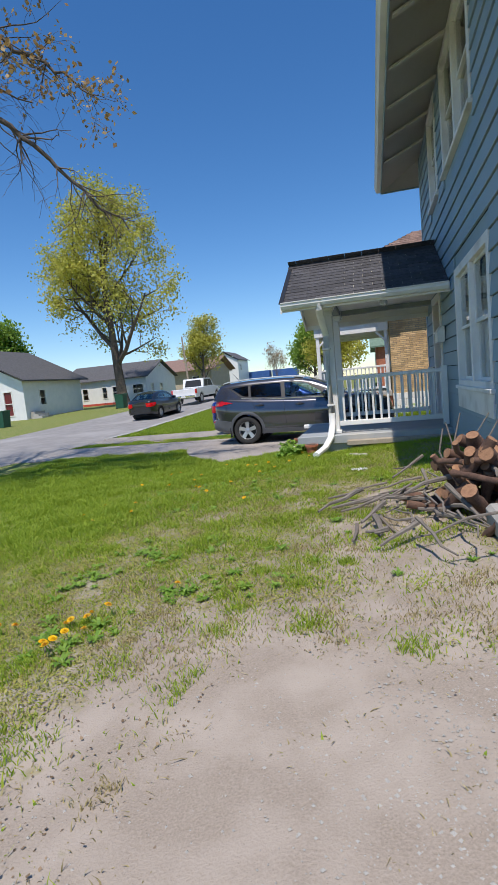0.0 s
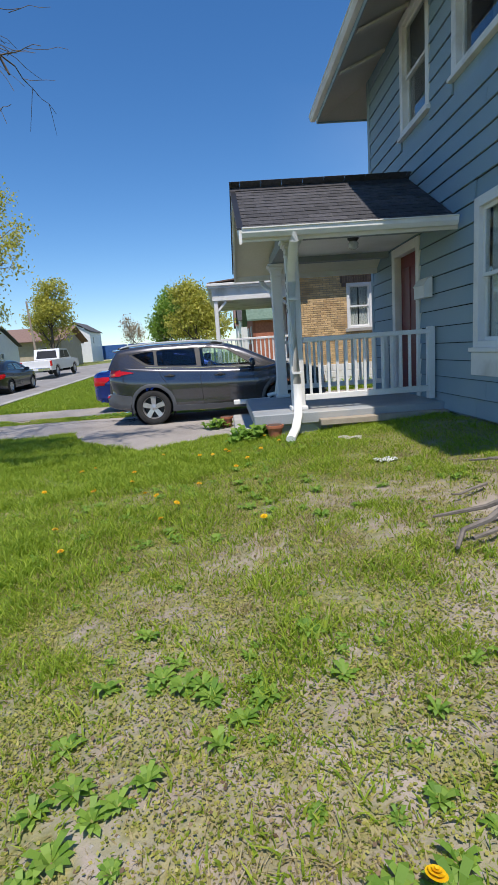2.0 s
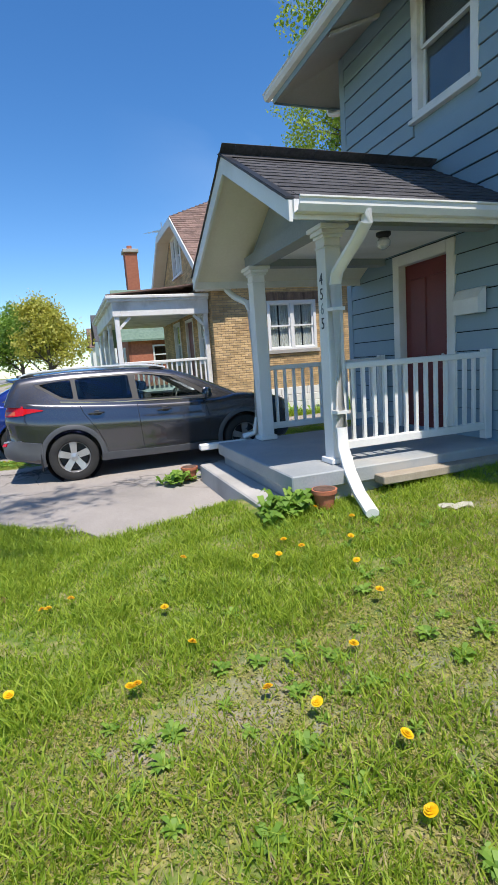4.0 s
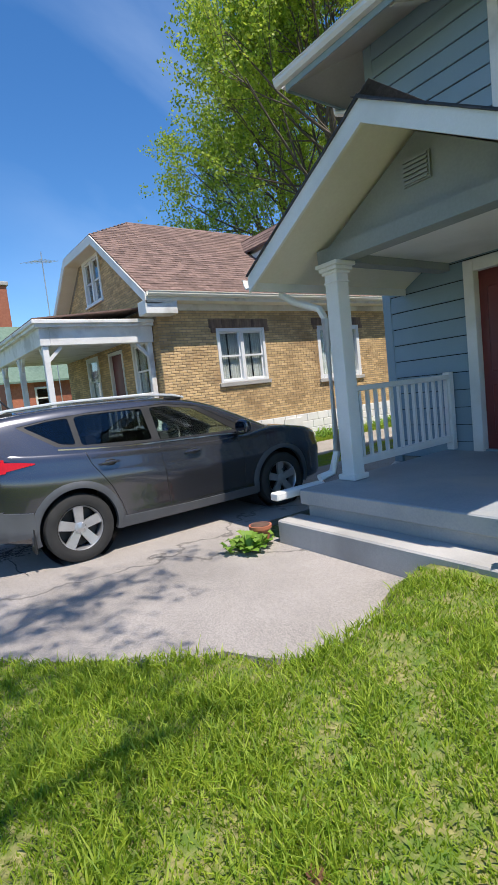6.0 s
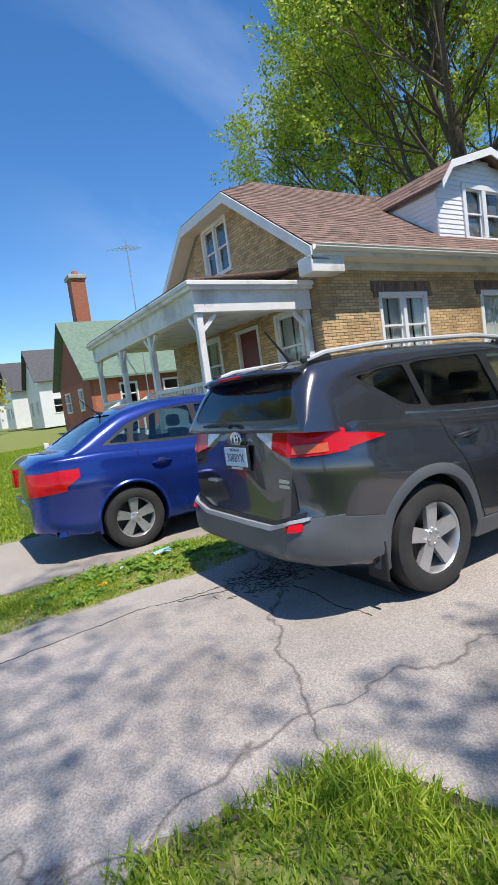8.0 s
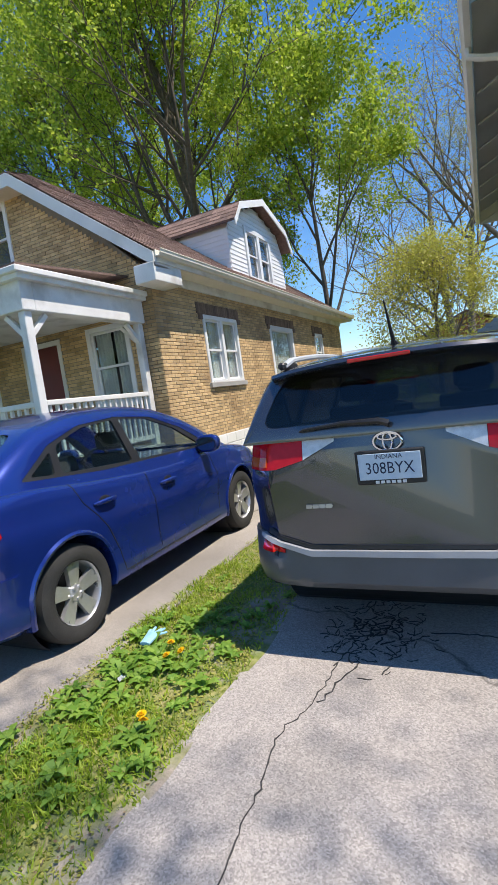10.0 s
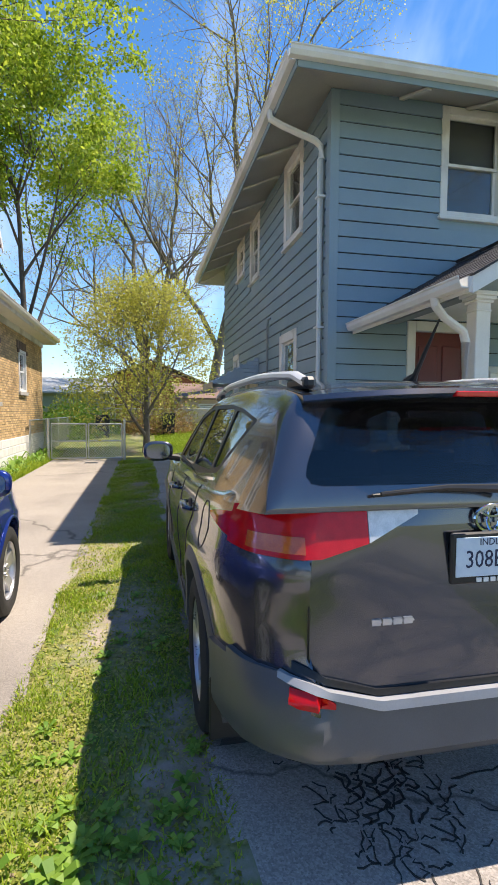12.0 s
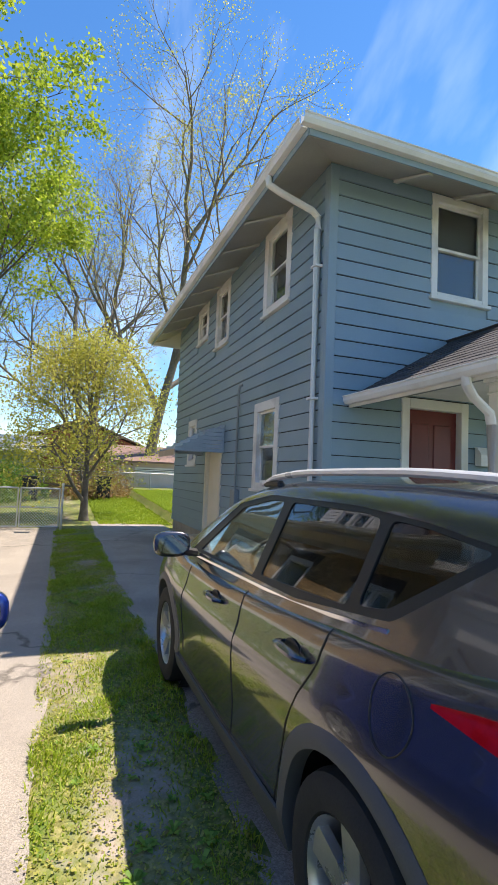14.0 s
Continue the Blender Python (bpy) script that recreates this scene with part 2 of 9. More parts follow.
M["plate"] = surf("licence_plate", (0.50, 0.60, 0.70), (0.60, 0.68, 0.76), 0.4, 20, 100, 0.0)
M["bark"] = surf("tree_bark", (0.075, 0.058, 0.045), (0.15, 0.12, 0.095), 0.95, 8, 60, 0.9)
M["bark_grey"] = surf("grey_tree_bark", (0.13, 0.11, 0.09), (0.23, 0.20, 0.17), 0.95, 8, 60, 0.9)
M["wood_cut"] = surf("cut_firewood", (0.22, 0.11, 0.06), (0.36, 0.20, 0.11), 0.9, 20, 90, 0.5)
M["wood_bark"] = surf("firewood_bark", (0.07, 0.040, 0.028), (0.17, 0.095, 0.065), 0.95, 15, 80, 0.9)
M["leaf_maple"] = leafy("spring_maple_leaf", (0.17, 0.29, 0.018), (0.48, 0.56, 0.07), 0.55)
M["leaf_yellow"] = leafy("budding_yellow_leaf", (0.38, 0.39, 0.05), (0.62, 0.58, 0.13), 0.45)
M["leaf_green"] = leafy("fresh_green_leaf", (0.13, 0.26, 0.025), (0.32, 0.46, 0.07), 0.45)
M["leaf_rust"] = leafy("budding_rust_leaf", (0.30, 0.17, 0.07), (0.42, 0.30, 0.12))
M["grass"] = leafy("lawn_grass", (0.19, 0.32, 0.018), (0.46, 0.56, 0.06), 0.5)
M["grass_dry"] = leafy("dry_grass", (0.26, 0.21, 0.09), (0.50, 0.42, 0.21), 0.3)
M["weed"] = leafy("weed_leaf", (0.12, 0.26, 0.025), (0.30, 0.46, 0.07), 0.4)
M["clover"] = leafy("low_ground_cover_leaf", (0.20, 0.25, 0.03), (0.50, 0.46, 0.12), 0.4)
M["litter"] = leafy("dry_leaf_crumb", (0.12, 0.075, 0.04), (0.34, 0.24, 0.14), 0.1)
M["dandelion"] = leafy("dandelion_yellow", (0.85, 0.50, 0.0), (0.95, 0.62, 0.01), 0.2)
M["glass"] = glassy("window_glass", (0.95, 0.98, 0.98), 0.95)
M["carglass"] = glassy("car_glass", (0.90, 0.98, 0.95), 0.92)
M["tint"] = glassy("tinted_car_glass", (0.55, 0.60, 0.66), 0.62)
M["terracotta"] = surf("terracotta", (0.42, 0.13, 0.07), (0.52, 0.19, 0.10), 0.8, 8, 60, 0.3)
M["paper"] = surf("white_paper", (0.78, 0.78, 0.8), (0.85, 0.85, 0.86), 0.7, 5, 50, 0.1)
M["cyan"] = surf("blue_plastic_glove", (0.25, 0.50, 0.68), (0.33, 0.58, 0.75), 0.5, 10, 80, 0.2)
M["green_bin"] = surf("dark_green_bin", (0.012, 0.07, 0.045), (0.02, 0.10, 0.06), 0.5, 4, 60, 0.1)
M["dark_bin"] = surf("dark_blue_bin", (0.015, 0.02, 0.035), (0.025, 0.03, 0.05), 0.5, 4, 60, 0.1)
M["container"] = surf("blue_container", (0.03, 0.10, 0.30), (0.05, 0.14, 0.38), 0.5, 2, 30, 0.1)
M["tan"] = surf("tan_stucco", (0.42, 0.36, 0.28), (0.52, 0.45, 0.36), 0.9, 2, 40, 0.3)
M["sage"] = surf("sage_garage_wall", (0.36, 0.42, 0.33), (0.44, 0.50, 0.40), 0.8, 1, 30, 0.2)
M["pinkblock"] = surf("pale_pink_garage_wall", (0.55, 0.46, 0.44), (0.64, 0.55, 0.52), 0.85, 2, 40, 0.3)
M["redpaint"] = surf("red_paint", (0.45, 0.06, 0.04), (0.55, 0.09, 0.06), 0.7, 3, 40, 0.2)
M["lumber"] = surf("weathered_lumber", (0.30, 0.25, 0.19), (0.42, 0.36, 0.28), 0.9, 6, 60, 0.4)

# ---- building helpers ----
def link_mesh(name, me, mat, parent=None, label="", kind="", category=""):
    ob = new(name, me)
    if mat is not None:
        for one in (mat if isinstance(mat, (list, tuple)) else [mat]):
            me.materials.append(one)
    if parent is not None:
        ob.parent = parent
    return tagged(ob, label, category, "", kind)


def part(name, bm, mat, parent=None, label="", smooth=False, kind="", category=""):
    """Links a bmesh as one mesh object, under a thing or a part."""
    me = bpy.data.meshes.new(name)
    bmesh.ops.recalc_face_normals(bm, faces=bm.faces)
    bm.to_mesh(me)
    bm.free()
    if smooth:
        for p in me.polygons:
            p.use_smooth = True
        me.set_sharp_from_angle(angle=radians(38))
    return link_mesh(name, me, mat, parent, label, kind, category)


def thing(name, label, category, group="", kind="", m=None):
    ob = new(name)
    if m is not None:
        ob.matrix_basis = m
    return tagged(ob, label, category, group, kind)


def box(bm, x0, x1, y0, y1, z0, z1, bevel=0.0):
    v = [bm.verts.new((x, y, z)) for x in (x0, x1) for y in (y0, y1) for z in (z0, z1)]
    fs = [bm.faces.new([v[i] for i in q]) for q in ((0, 1, 3, 2), (4, 6, 7, 5), (0, 4, 5, 1), (2, 3, 7, 6), (0, 2, 6, 4), (1, 5, 7, 3))]
    if bevel:
        es = list({e for f in fs for e in f.edges})
        bmesh.ops.bevel(bm, geom=es, offset=bevel, segments=1, affect="EDGES")
    return bm


def nbox(*a, bevel=0.0):
    return box(bmesh.new(), *a, bevel=bevel)


def prism(bm, pts, vec):
    """Extrudes the polygon pts (3D points) by vec."""
    a = [bm.verts.new(p) for p in pts]
    b = [bm.verts.new(Vector(p) + Vector(vec)) for p in pts]
    bm.faces.new(a)
    bm.faces.new(list(reversed(b)))
    for i in range(len(a)):
        j = (i + 1) % len(a)
        bm.faces.new((a[i], b[i], b[j], a[j]))
    return bm


def tube(bm, pts, radii, sides=8, flat=1.0, cap=True, up=(0, 0, 1)):
    """A tube along pts; flat squeezes it across."""
    rings = []
    for i, p in enumerate(pts):
        p = Vector(p)
        d = (Vector(pts[min(i + 1, len(pts) - 1)]) - Vector(pts[max(i - 1, 0)])).normalized()
        u = d.cross(Vector(up))
        u = u.normalized() if u.length > 1e-3 else d.cross(Vector((1, 0, 0))).normalized()
        w = d.cross(u)
        r = radii[i] if isinstance(radii, (list, tuple)) else radii
        rings.append([bm.verts.new(p + r * (math.cos(a) * u + flat * math.sin(a) * w)) for a in [2 * math.pi * (k + 0.5) / sides for k in range(sides)]])
    for a, b in zip(rings, rings[1:]):
        for k in range(sides):
            bm.faces.new((a[k], a[(k + 1) % sides], b[(k + 1) % sides], b[k]))
    if cap:
        bm.faces.new(list(reversed(rings[0])))
        bm.faces.new(rings[-1])
    return bm


def raw_mesh(name, verts, faces, smooth=False):
    me = bpy.data.meshes.new(name)
    me.from_pydata(verts, [], faces)
    if smooth:
        for p in me.polygons:
            p.use_smooth = True
    return me


def quads_mesh(name, v):
    """A mesh from an array of shape (n, k, 3): n separate k-cornered faces."""
    n, k = v.shape[:2]
    me = bpy.data.meshes.new(name)
    me.vertices.add(n * k)
    me.vertices.foreach_set("co", v.reshape(-1).astype(np.float32))
    me.loops.add(n * k)
    me.loops.foreach_set("vertex_index", np.arange(n * k, dtype=np.int32))
    me.polygons.add(n)
    me.polygons.foreach_set("loop_start", np.arange(0, n * k, k, dtype=np.int32))
    me.polygons.foreach_set("loop_total", np.full(n, k, dtype=np.int32))
    me.update(calc_edges=True)
    return me


def wall_cells(u0, u1, z0, z1, holes):
    """Splits the rectangle of a wall round its openings (u0, u1, z0, z1) into rectangles."""
    us = sorted({u0, u1, *[min(max(h[i], u0), u1) for h in holes for i in (0, 1)]})
    out = []
    for a, b in zip(us, us[1:]):
        mid = (a + b) / 2
        z = z0
        for h in sorted([h for h in holes if h[0] < mid < h[1]], key=lambda q: q[2]):
            if h[2] > z:
                out.append((a, b, z, h[2]))
            z = max(z, h[3])
        if z < z1:
            out.append((a, b, z, z1))
    return out


def along(axis, u0, u1, d0, d1, z0, z1):
    """Box limits for a wall that runs along axis: u along it, d across it."""
    return (u0, u1, d0, d1, z0, z1) if axis == "x" else (d0, d1, u0, u1, z0, z1)


def boxes_mesh(name, rows):
    """One mesh of many plain boxes (x0, x1, y0, y1, z0, z1)."""
    r = np.array(rows, dtype=float)
    n = len(r)
    idx = np.array([(i, 2 + j, 4 + k) for i in (0, 1) for j in (0, 1) for k in (0, 1)])
    co = r[:, idx].reshape(-1, 3)
    q = np.array(((0, 1, 3, 2), (4, 6, 7, 5), (0, 4, 5, 1), (2, 3, 7, 6), (0, 2, 6, 4), (1, 5, 7, 3)))
    f = (np.arange(n)[:, None, None] * 8 + q[None]).reshape(-1, 4)
    me = bpy.data.meshes.new(name)
    me.from_pydata(co.tolist(), [], f.tolist())
    return me


def write(name, words, size, m, mat, parent, depth=0.003, align="CENTER"):
    """Lettering in the built-in font, turned into a mesh."""
    cu = bpy.data.curves.new(name, "FONT")
    cu.body, cu.size, cu.extrude, cu.align_x, cu.align_y = words, size, depth, align, "CENTER"
    cu.resolution_u = 2
    tmp = bpy.data.objects.new(name, cu)
    me = bpy.data.meshes.new_from_object(tmp)
    bpy.data.objects.remove(tmp)
    ob = link_mesh(name, me, mat, parent)
    ob.matrix_basis = m
    return ob


def sash_window(name, axis, d, out, u0, u1, z0, z1, trim=0.11, panes=1, mat=None, mullion=0.09, inside="blind", sill=True, header=None, parent=None, label="", deep=0.10, kind="structure"):
    """A framed double-hung window. d: the wall's outer face; out: +1 or -1, the way it faces. panes: units side by side."""
    mat = mat or M["white_worn"]
    w = thing(name, label, "window", kind=kind) if parent is None else None
    if parent is not None:
        w = new(name)
        w.parent = parent
        if label:
            w["label"] = label
    f0, f1 = d + out * 0.035, d - out * deep
    bm = bmesh.new()
    for q in ((u0, u0 + trim, z0, z1), (u1 - trim, u1, z0, z1), (u0 + trim, u1 - trim, z1 - trim, z1), (u0 + trim, u1 - trim, z0, z0 + trim * 0.7)):
        box(bm, *along(axis, q[0], q[1], min(f0, f1), max(f0, f1), q[2], q[3]), bevel=0.006)
    a, b, lo, hi = u0 + trim, u1 - trim, z0 + trim * 0.7, z1 - trim
    step = (b - a) / panes
    for i in range(1, panes):
        box(bm, *along(axis, a + i * step - mullion / 2, a + i * step + mullion / 2, min(f0, f1), max(f0, f1), lo, hi), bevel=0.005)
    part("window_frame", bm, mat, w)
    if sill:
        part("window_sill", nbox(*along(axis, u0 - 0.03, u1 + 0.03, min(d - out * 0.02, d + out * 0.075), max(d - out * 0.02, d + out * 0.075), z0 - 0.045, z0 + 0.004), bevel=0.006), mat, w)
    mid = (lo + hi) / 2
    for i in range(panes):
        p0 = a + i * step + (mullion / 2 if i else 0)
        p1 = a + (i + 1) * step - (mullion / 2 if i < panes - 1 else 0)
        for z_a, z_b, back in ((mid - 0.02, hi, 0.03), (lo, mid + 0.02, 0.06)):
            s0, s1 = d - out * (back - 0.012), d - out * (back + 0.022)
            bm = bmesh.new()
            e = 0.04
            for q in ((p0, p0 + e, z_a, z_b), (p1 - e, p1, z_a, z_b), (p0 + e, p1 - e, z_b - e, z_b), (p0 + e, p1 - e, z_a, z_a + e)):
                box(bm, *along(axis, q[0], q[1], min(s0, s1), max(s0, s1), q[2], q[3]))
            part("sash", bm, mat, w)
            g = d - out * back
            part("pane", nbox(*along(axis, p0 + e * 0.8, p1 - e * 0.8, g - 0.002, g + 0.002, z_a + e * 0.8, z_b - e * 0.8)), M["glass"], w).visible_shadow = False
        if inside == "blind":
            low = lo + 0.04 if i % 2 == 0 else mid - 0.1
            part("roller_blind", nbox(*along(axis, p0, p1, min(d - out * 0.10, d - out * 0.105), max(d - out * 0.10, d - out * 0.105), low, hi)), M["blind"], w)
        elif inside == "curtain":
            bm = bmesh.new()
            for s0, s1 in ((p0, p0 + (p1 - p0) * 0.47), (p1 - (p1 - p0) * 0.47, p1)):
                n = 14
                pts = [(s0 + (s1 - s0) * k / n, d - out * (0.115 + 0.02 * math.sin(k * 1.9))) for k in range(n + 1)]
                lows = [bm.verts.new((u, v, lo) if axis == "x" else (v, u, lo)) for u, v in pts]
                tops = [bm.verts.new((u, v, hi) if axis == "x" else (v, u, hi)) for u, v in pts]
                for k in range(n):
                    bm.faces.new((lows[k], lows[k + 1], tops[k + 1], tops[k]))
            part("curtain", bm, M["curtain"], w, smooth=True)
    return w

# ---- ground ----
DRIVE_Z = -0.25


def smooth01(t):
    t = np.clip(t, 0, 1)
    return t * t * (3 - 2 * t)


def lawn_edge(x):
    """The y at which our lawn ends and the drive begins."""
    return np.interp(x, [-30, -12, -6.3, -5.5, -5.2, -4.95, -4.6, -4.1, -3.75, -3.3, -2.6, -2.2, 0.5], [12.3, 12.35, 12.55, 12.5, 11.85, 11.35, 11.0, 10.6, 10.15, 10.05, 10.2, 10.3, 10.3])


def ground_z(x, y):
    """The height of the soil."""
    x, y = np.asarray(x, float), np.asarray(y, float)
    lawn = 0.12 - 0.072 * (0.4 - np.minimum(x, 0.4))
    lawn = np.maximum(lawn, -0.24)
    far = -0.27 - 0.10 * smooth01((-x - 9) / 6)
    t = smooth01((y - 7.0 + np.clip(-x - 2.0, -2, 3) * 0.5) / 2.8) * smooth01((-x - 1.2) / 1.2 + (y - 11.6))
    z = lawn * (1 - t) + (DRIVE_Z + 0.0) * t
    z = np.where(y > 12.4, DRIVE_Z - 0.005, z)
    w = smooth01((-x - 5) / 6)
    z = z * (1 - w) + np.minimum(far, z + 0.02) * w
    bumps = 0.012 * np.sin(x * 3.1 + 1.7 * np.sin(y * 1.3)) * np.sin(y * 2.7 + x) + 0.008 * np.sin(x * 7.3 + y * 5.1)
    z = z + np.interp(y, [20, 30, 45, 60, 95, 150], [0, 0.3, 0.8, 0.95, 1.2, 1.4]) + 0.04 * np.clip(x - 11, 0, 18) * smooth01((y - 6) / 3)
    return z + bumps * (1 - smooth01((np.hypot(x, y) - 30) / 30)) - 0.02 * smooth01((np.hypot(x, y) - 40) / 100)


def axis_steps(lo, hi, fine, far):
    s = list(np.arange(lo, hi + 1e-6, fine))
    d = fine
    a, b = [], []
    p = hi
    while p < far:
        d *= 1.25
        p += d
        b.append(p)
    d, p = fine, lo
    while p > -far:
        d *= 1.25
        p -= d
        a.append(p)
    return np.array(a[::-1] + s + b)


gx, gy = axis_steps(-12, 1.0, 0.16, 1500), axis_steps(-1, 19, 0.16, 1500)
X, Y = np.meshgrid(gx, gy, indexing="ij")
Z = ground_z(X, Y)
inside = ((Y > lawn_edge(X) + 0.06) & (Y < 14.82) & (X > -22) & (X < 11.5)) | ((Y > 15.86) & (Y < 18.0) & (X > -22) & (X < 9.5))
Z = np.where(inside, np.minimum(Z, DRIVE_Z - 0.07), Z)
RISE = lambda y: float(np.interp(y, [20, 30, 45, 60, 95, 150], [0, 0.3, 0.8, 0.95, 1.2, 1.4]))
Z = np.where((X < -10.6) & (X > -19.4), np.minimum(Z, -0.50 + np.interp(Y, [20, 30, 45, 60, 95, 150], [0, 0.3, 0.8, 0.95, 1.2, 1.4])), Z)
verts = np.stack([X, Y, Z], -1).reshape(-1, 3)
nx, ny = len(gx), len(gy)
ii, jj = np.meshgrid(np.arange(nx - 1), np.arange(ny - 1), indexing="ij")
a = (ii * ny + jj).reshape(-1)
faces = np.stack([a, a + ny, a + ny + 1, a + 1], -1)


def ground_material():
    """Bare pale dirt, thin dry turf and green turf, mixed by noise."""
    m = bpy.data.materials.new("yard_soil_and_turf")
    m.use_nodes = True
    n, l = m.node_tree.nodes, m.node_tree.links
    b = n["Principled BSDF"]
    geo = n.new("ShaderNodeNewGeometry")

    def noise_node(scale, detail=5):
        q = n.new("ShaderNodeTexNoise")
        q.inputs["Scale"].default_value, q.inputs["Detail"].default_value = scale, detail
        l.new(geo.outputs["Position"], q.inputs["Vector"])
        return q.outputs["Fac"]

    def rng(v, lo, hi):
        q = n.new("ShaderNodeMapRange")
        q.inputs["From Min"].default_value, q.inputs["From Max"].default_value = lo, hi
        l.new(v, q.inputs["Value"])
        return q.outputs["Result"]

    def mixc(f, c1, c2):
        q = n.new("ShaderNodeMix")
        q.data_type = "RGBA"
        for s, c in (("A", c1), ("B", c2)):
            if isinstance(c, tuple):
                q.inputs[s].default_value = (*c, 1)
            else:
                l.new(c, q.inputs[s])
        l.new(f, q.inputs["Factor"])
        return q.outputs["Result"]

    fine, mid, big = noise_node(120, 8), noise_node(9, 8), noise_node(0.9)
    grit = mixc(rng(fine, 0.3, 0.7), (0.27, 0.225, 0.18), (0.36, 0.305, 0.25))
    dirt = mixc(rng(noise_node(2.6, 9), 0.42, 0.62), grit, (0.39, 0.335, 0.28))
    dirt = mixc(rng(noise_node(260, 2), 0.66, 0.72), dirt, (0.20, 0.165, 0.13))
    straw = mixc(rng(noise_node(28, 8), 0.4, 0.6), (0.17, 0.17, 0.055), (0.34, 0.31, 0.13))
    turf = mixc(rng(mid, 0.38, 0.62), (0.11, 0.18, 0.03), straw)
    cover = n.new("ShaderNodeVertexColor")
    cover.layer_name = "cover"
    sep = n.new("ShaderNodeSeparateColor")
    l.new(cover.outputs["Color"], sep.inputs["Color"])
    add = n.new("ShaderNodeMath")
    add.operation = "ADD"
    l.new(sep.outputs["Red"], add.inputs[0])
    sub = n.new("ShaderNodeMath")
    sub.operation = "SUBTRACT"
    l.new(mid, sub.inputs[0])
    sub.inputs[1].default_value = 0.5
    l.new(sub.outputs["Value"], add.inputs[1])
    col = mixc(rng(add.outputs["Value"], 0.35, 0.6), dirt, turf)
    l.new(col, b.inputs["Base Color"])
    b.inputs["Roughness"].default_value = 0.95
    b.inputs["Specular IOR Level"].default_value = 0.2
    bp = n.new("ShaderNodeBump")
    bp.inputs["Strength"].default_value, bp.inputs["Distance"].default_value = 0.35, 0.012
    l.new(fine, bp.inputs["Height"])
    l.new(bp.outputs["Normal"], b.inputs["Normal"])
    return m


def turf_cover(x, y):
    """How much of the soil is under turf, 0 to 1."""
    x, y = np.asarray(x, float), np.asarray(y, float)
    c = 0.49 + 0.40 * smooth01((y - 5.6 + np.clip(-x - 2.4, -3, 4) * 1.0) / 3.0)
    c = c - 0.55 * np.exp(-(((x + 1.05) / 1.25) ** 2 + ((y - 2.1) / 1.15) ** 2))
    c = c - 0.22 * np.exp(-(((x + 0.5) / 1.2) ** 2 + ((y - 5.0) / 2.4) ** 2))
    c = c + 0.10 * np.sin(x * 2.3 + 1.3 * np.sin(y * 1.9)) * np.sin(y * 1.7 + 0.6 * x)
    c = c - 0.50 * np.exp(-(((x + 3.6) / 0.8) ** 2 + ((y - 7.35) / 0.4) ** 2)) - 0.35 * np.exp(-(((x + 1.6) / 0.7) ** 2 + ((y - 8.9) / 0.5) ** 2))
    c = c + 0.03 * smooth01((-x - 1.3) / 0.8) * (1 - smooth01((y - 3.5) / 1.5))
    c = np.where((y > 14.6) & (y < 16.1) & (x > -12), 0.62 + 0.25 * np.sin(x * 1.9 + 0.5) * np.sin(y * 5 + x), c)
    c = np.where(y > 18, 0.8, c)
    return np.clip(np.where(x < -8, 0.85, c), 0, 1)


gm = bpy.data.meshes.new("ground")
gm.from_pydata(verts.tolist(), [], faces.tolist())
ca = gm.color_attributes.new("cover", "FLOAT_COLOR", "POINT")
cv = np.ones((len(verts), 4), np.float32)
cv[:, 0] = turf_cover(verts[:, 0], verts[:, 1])
ca.data.foreach_set("color", cv.reshape(-1))
for p in gm.polygons:
    p.use_smooth = True
ground = link_mesh("ground", gm, ground_material(), None, "bare pale dirt and spring turf of the front yard", "structure", "ground")


def paving(name, label, pts, z, mat, thick=0.09, kind="structure", slope=0.0):
    bm = bmesh.new()
    prism(bm, [(x, y, z + slope * x - thick) for x, y in pts], (0, 0, thick))
    return part(name, bm, mat, None, label, kind=kind, category="pavement")


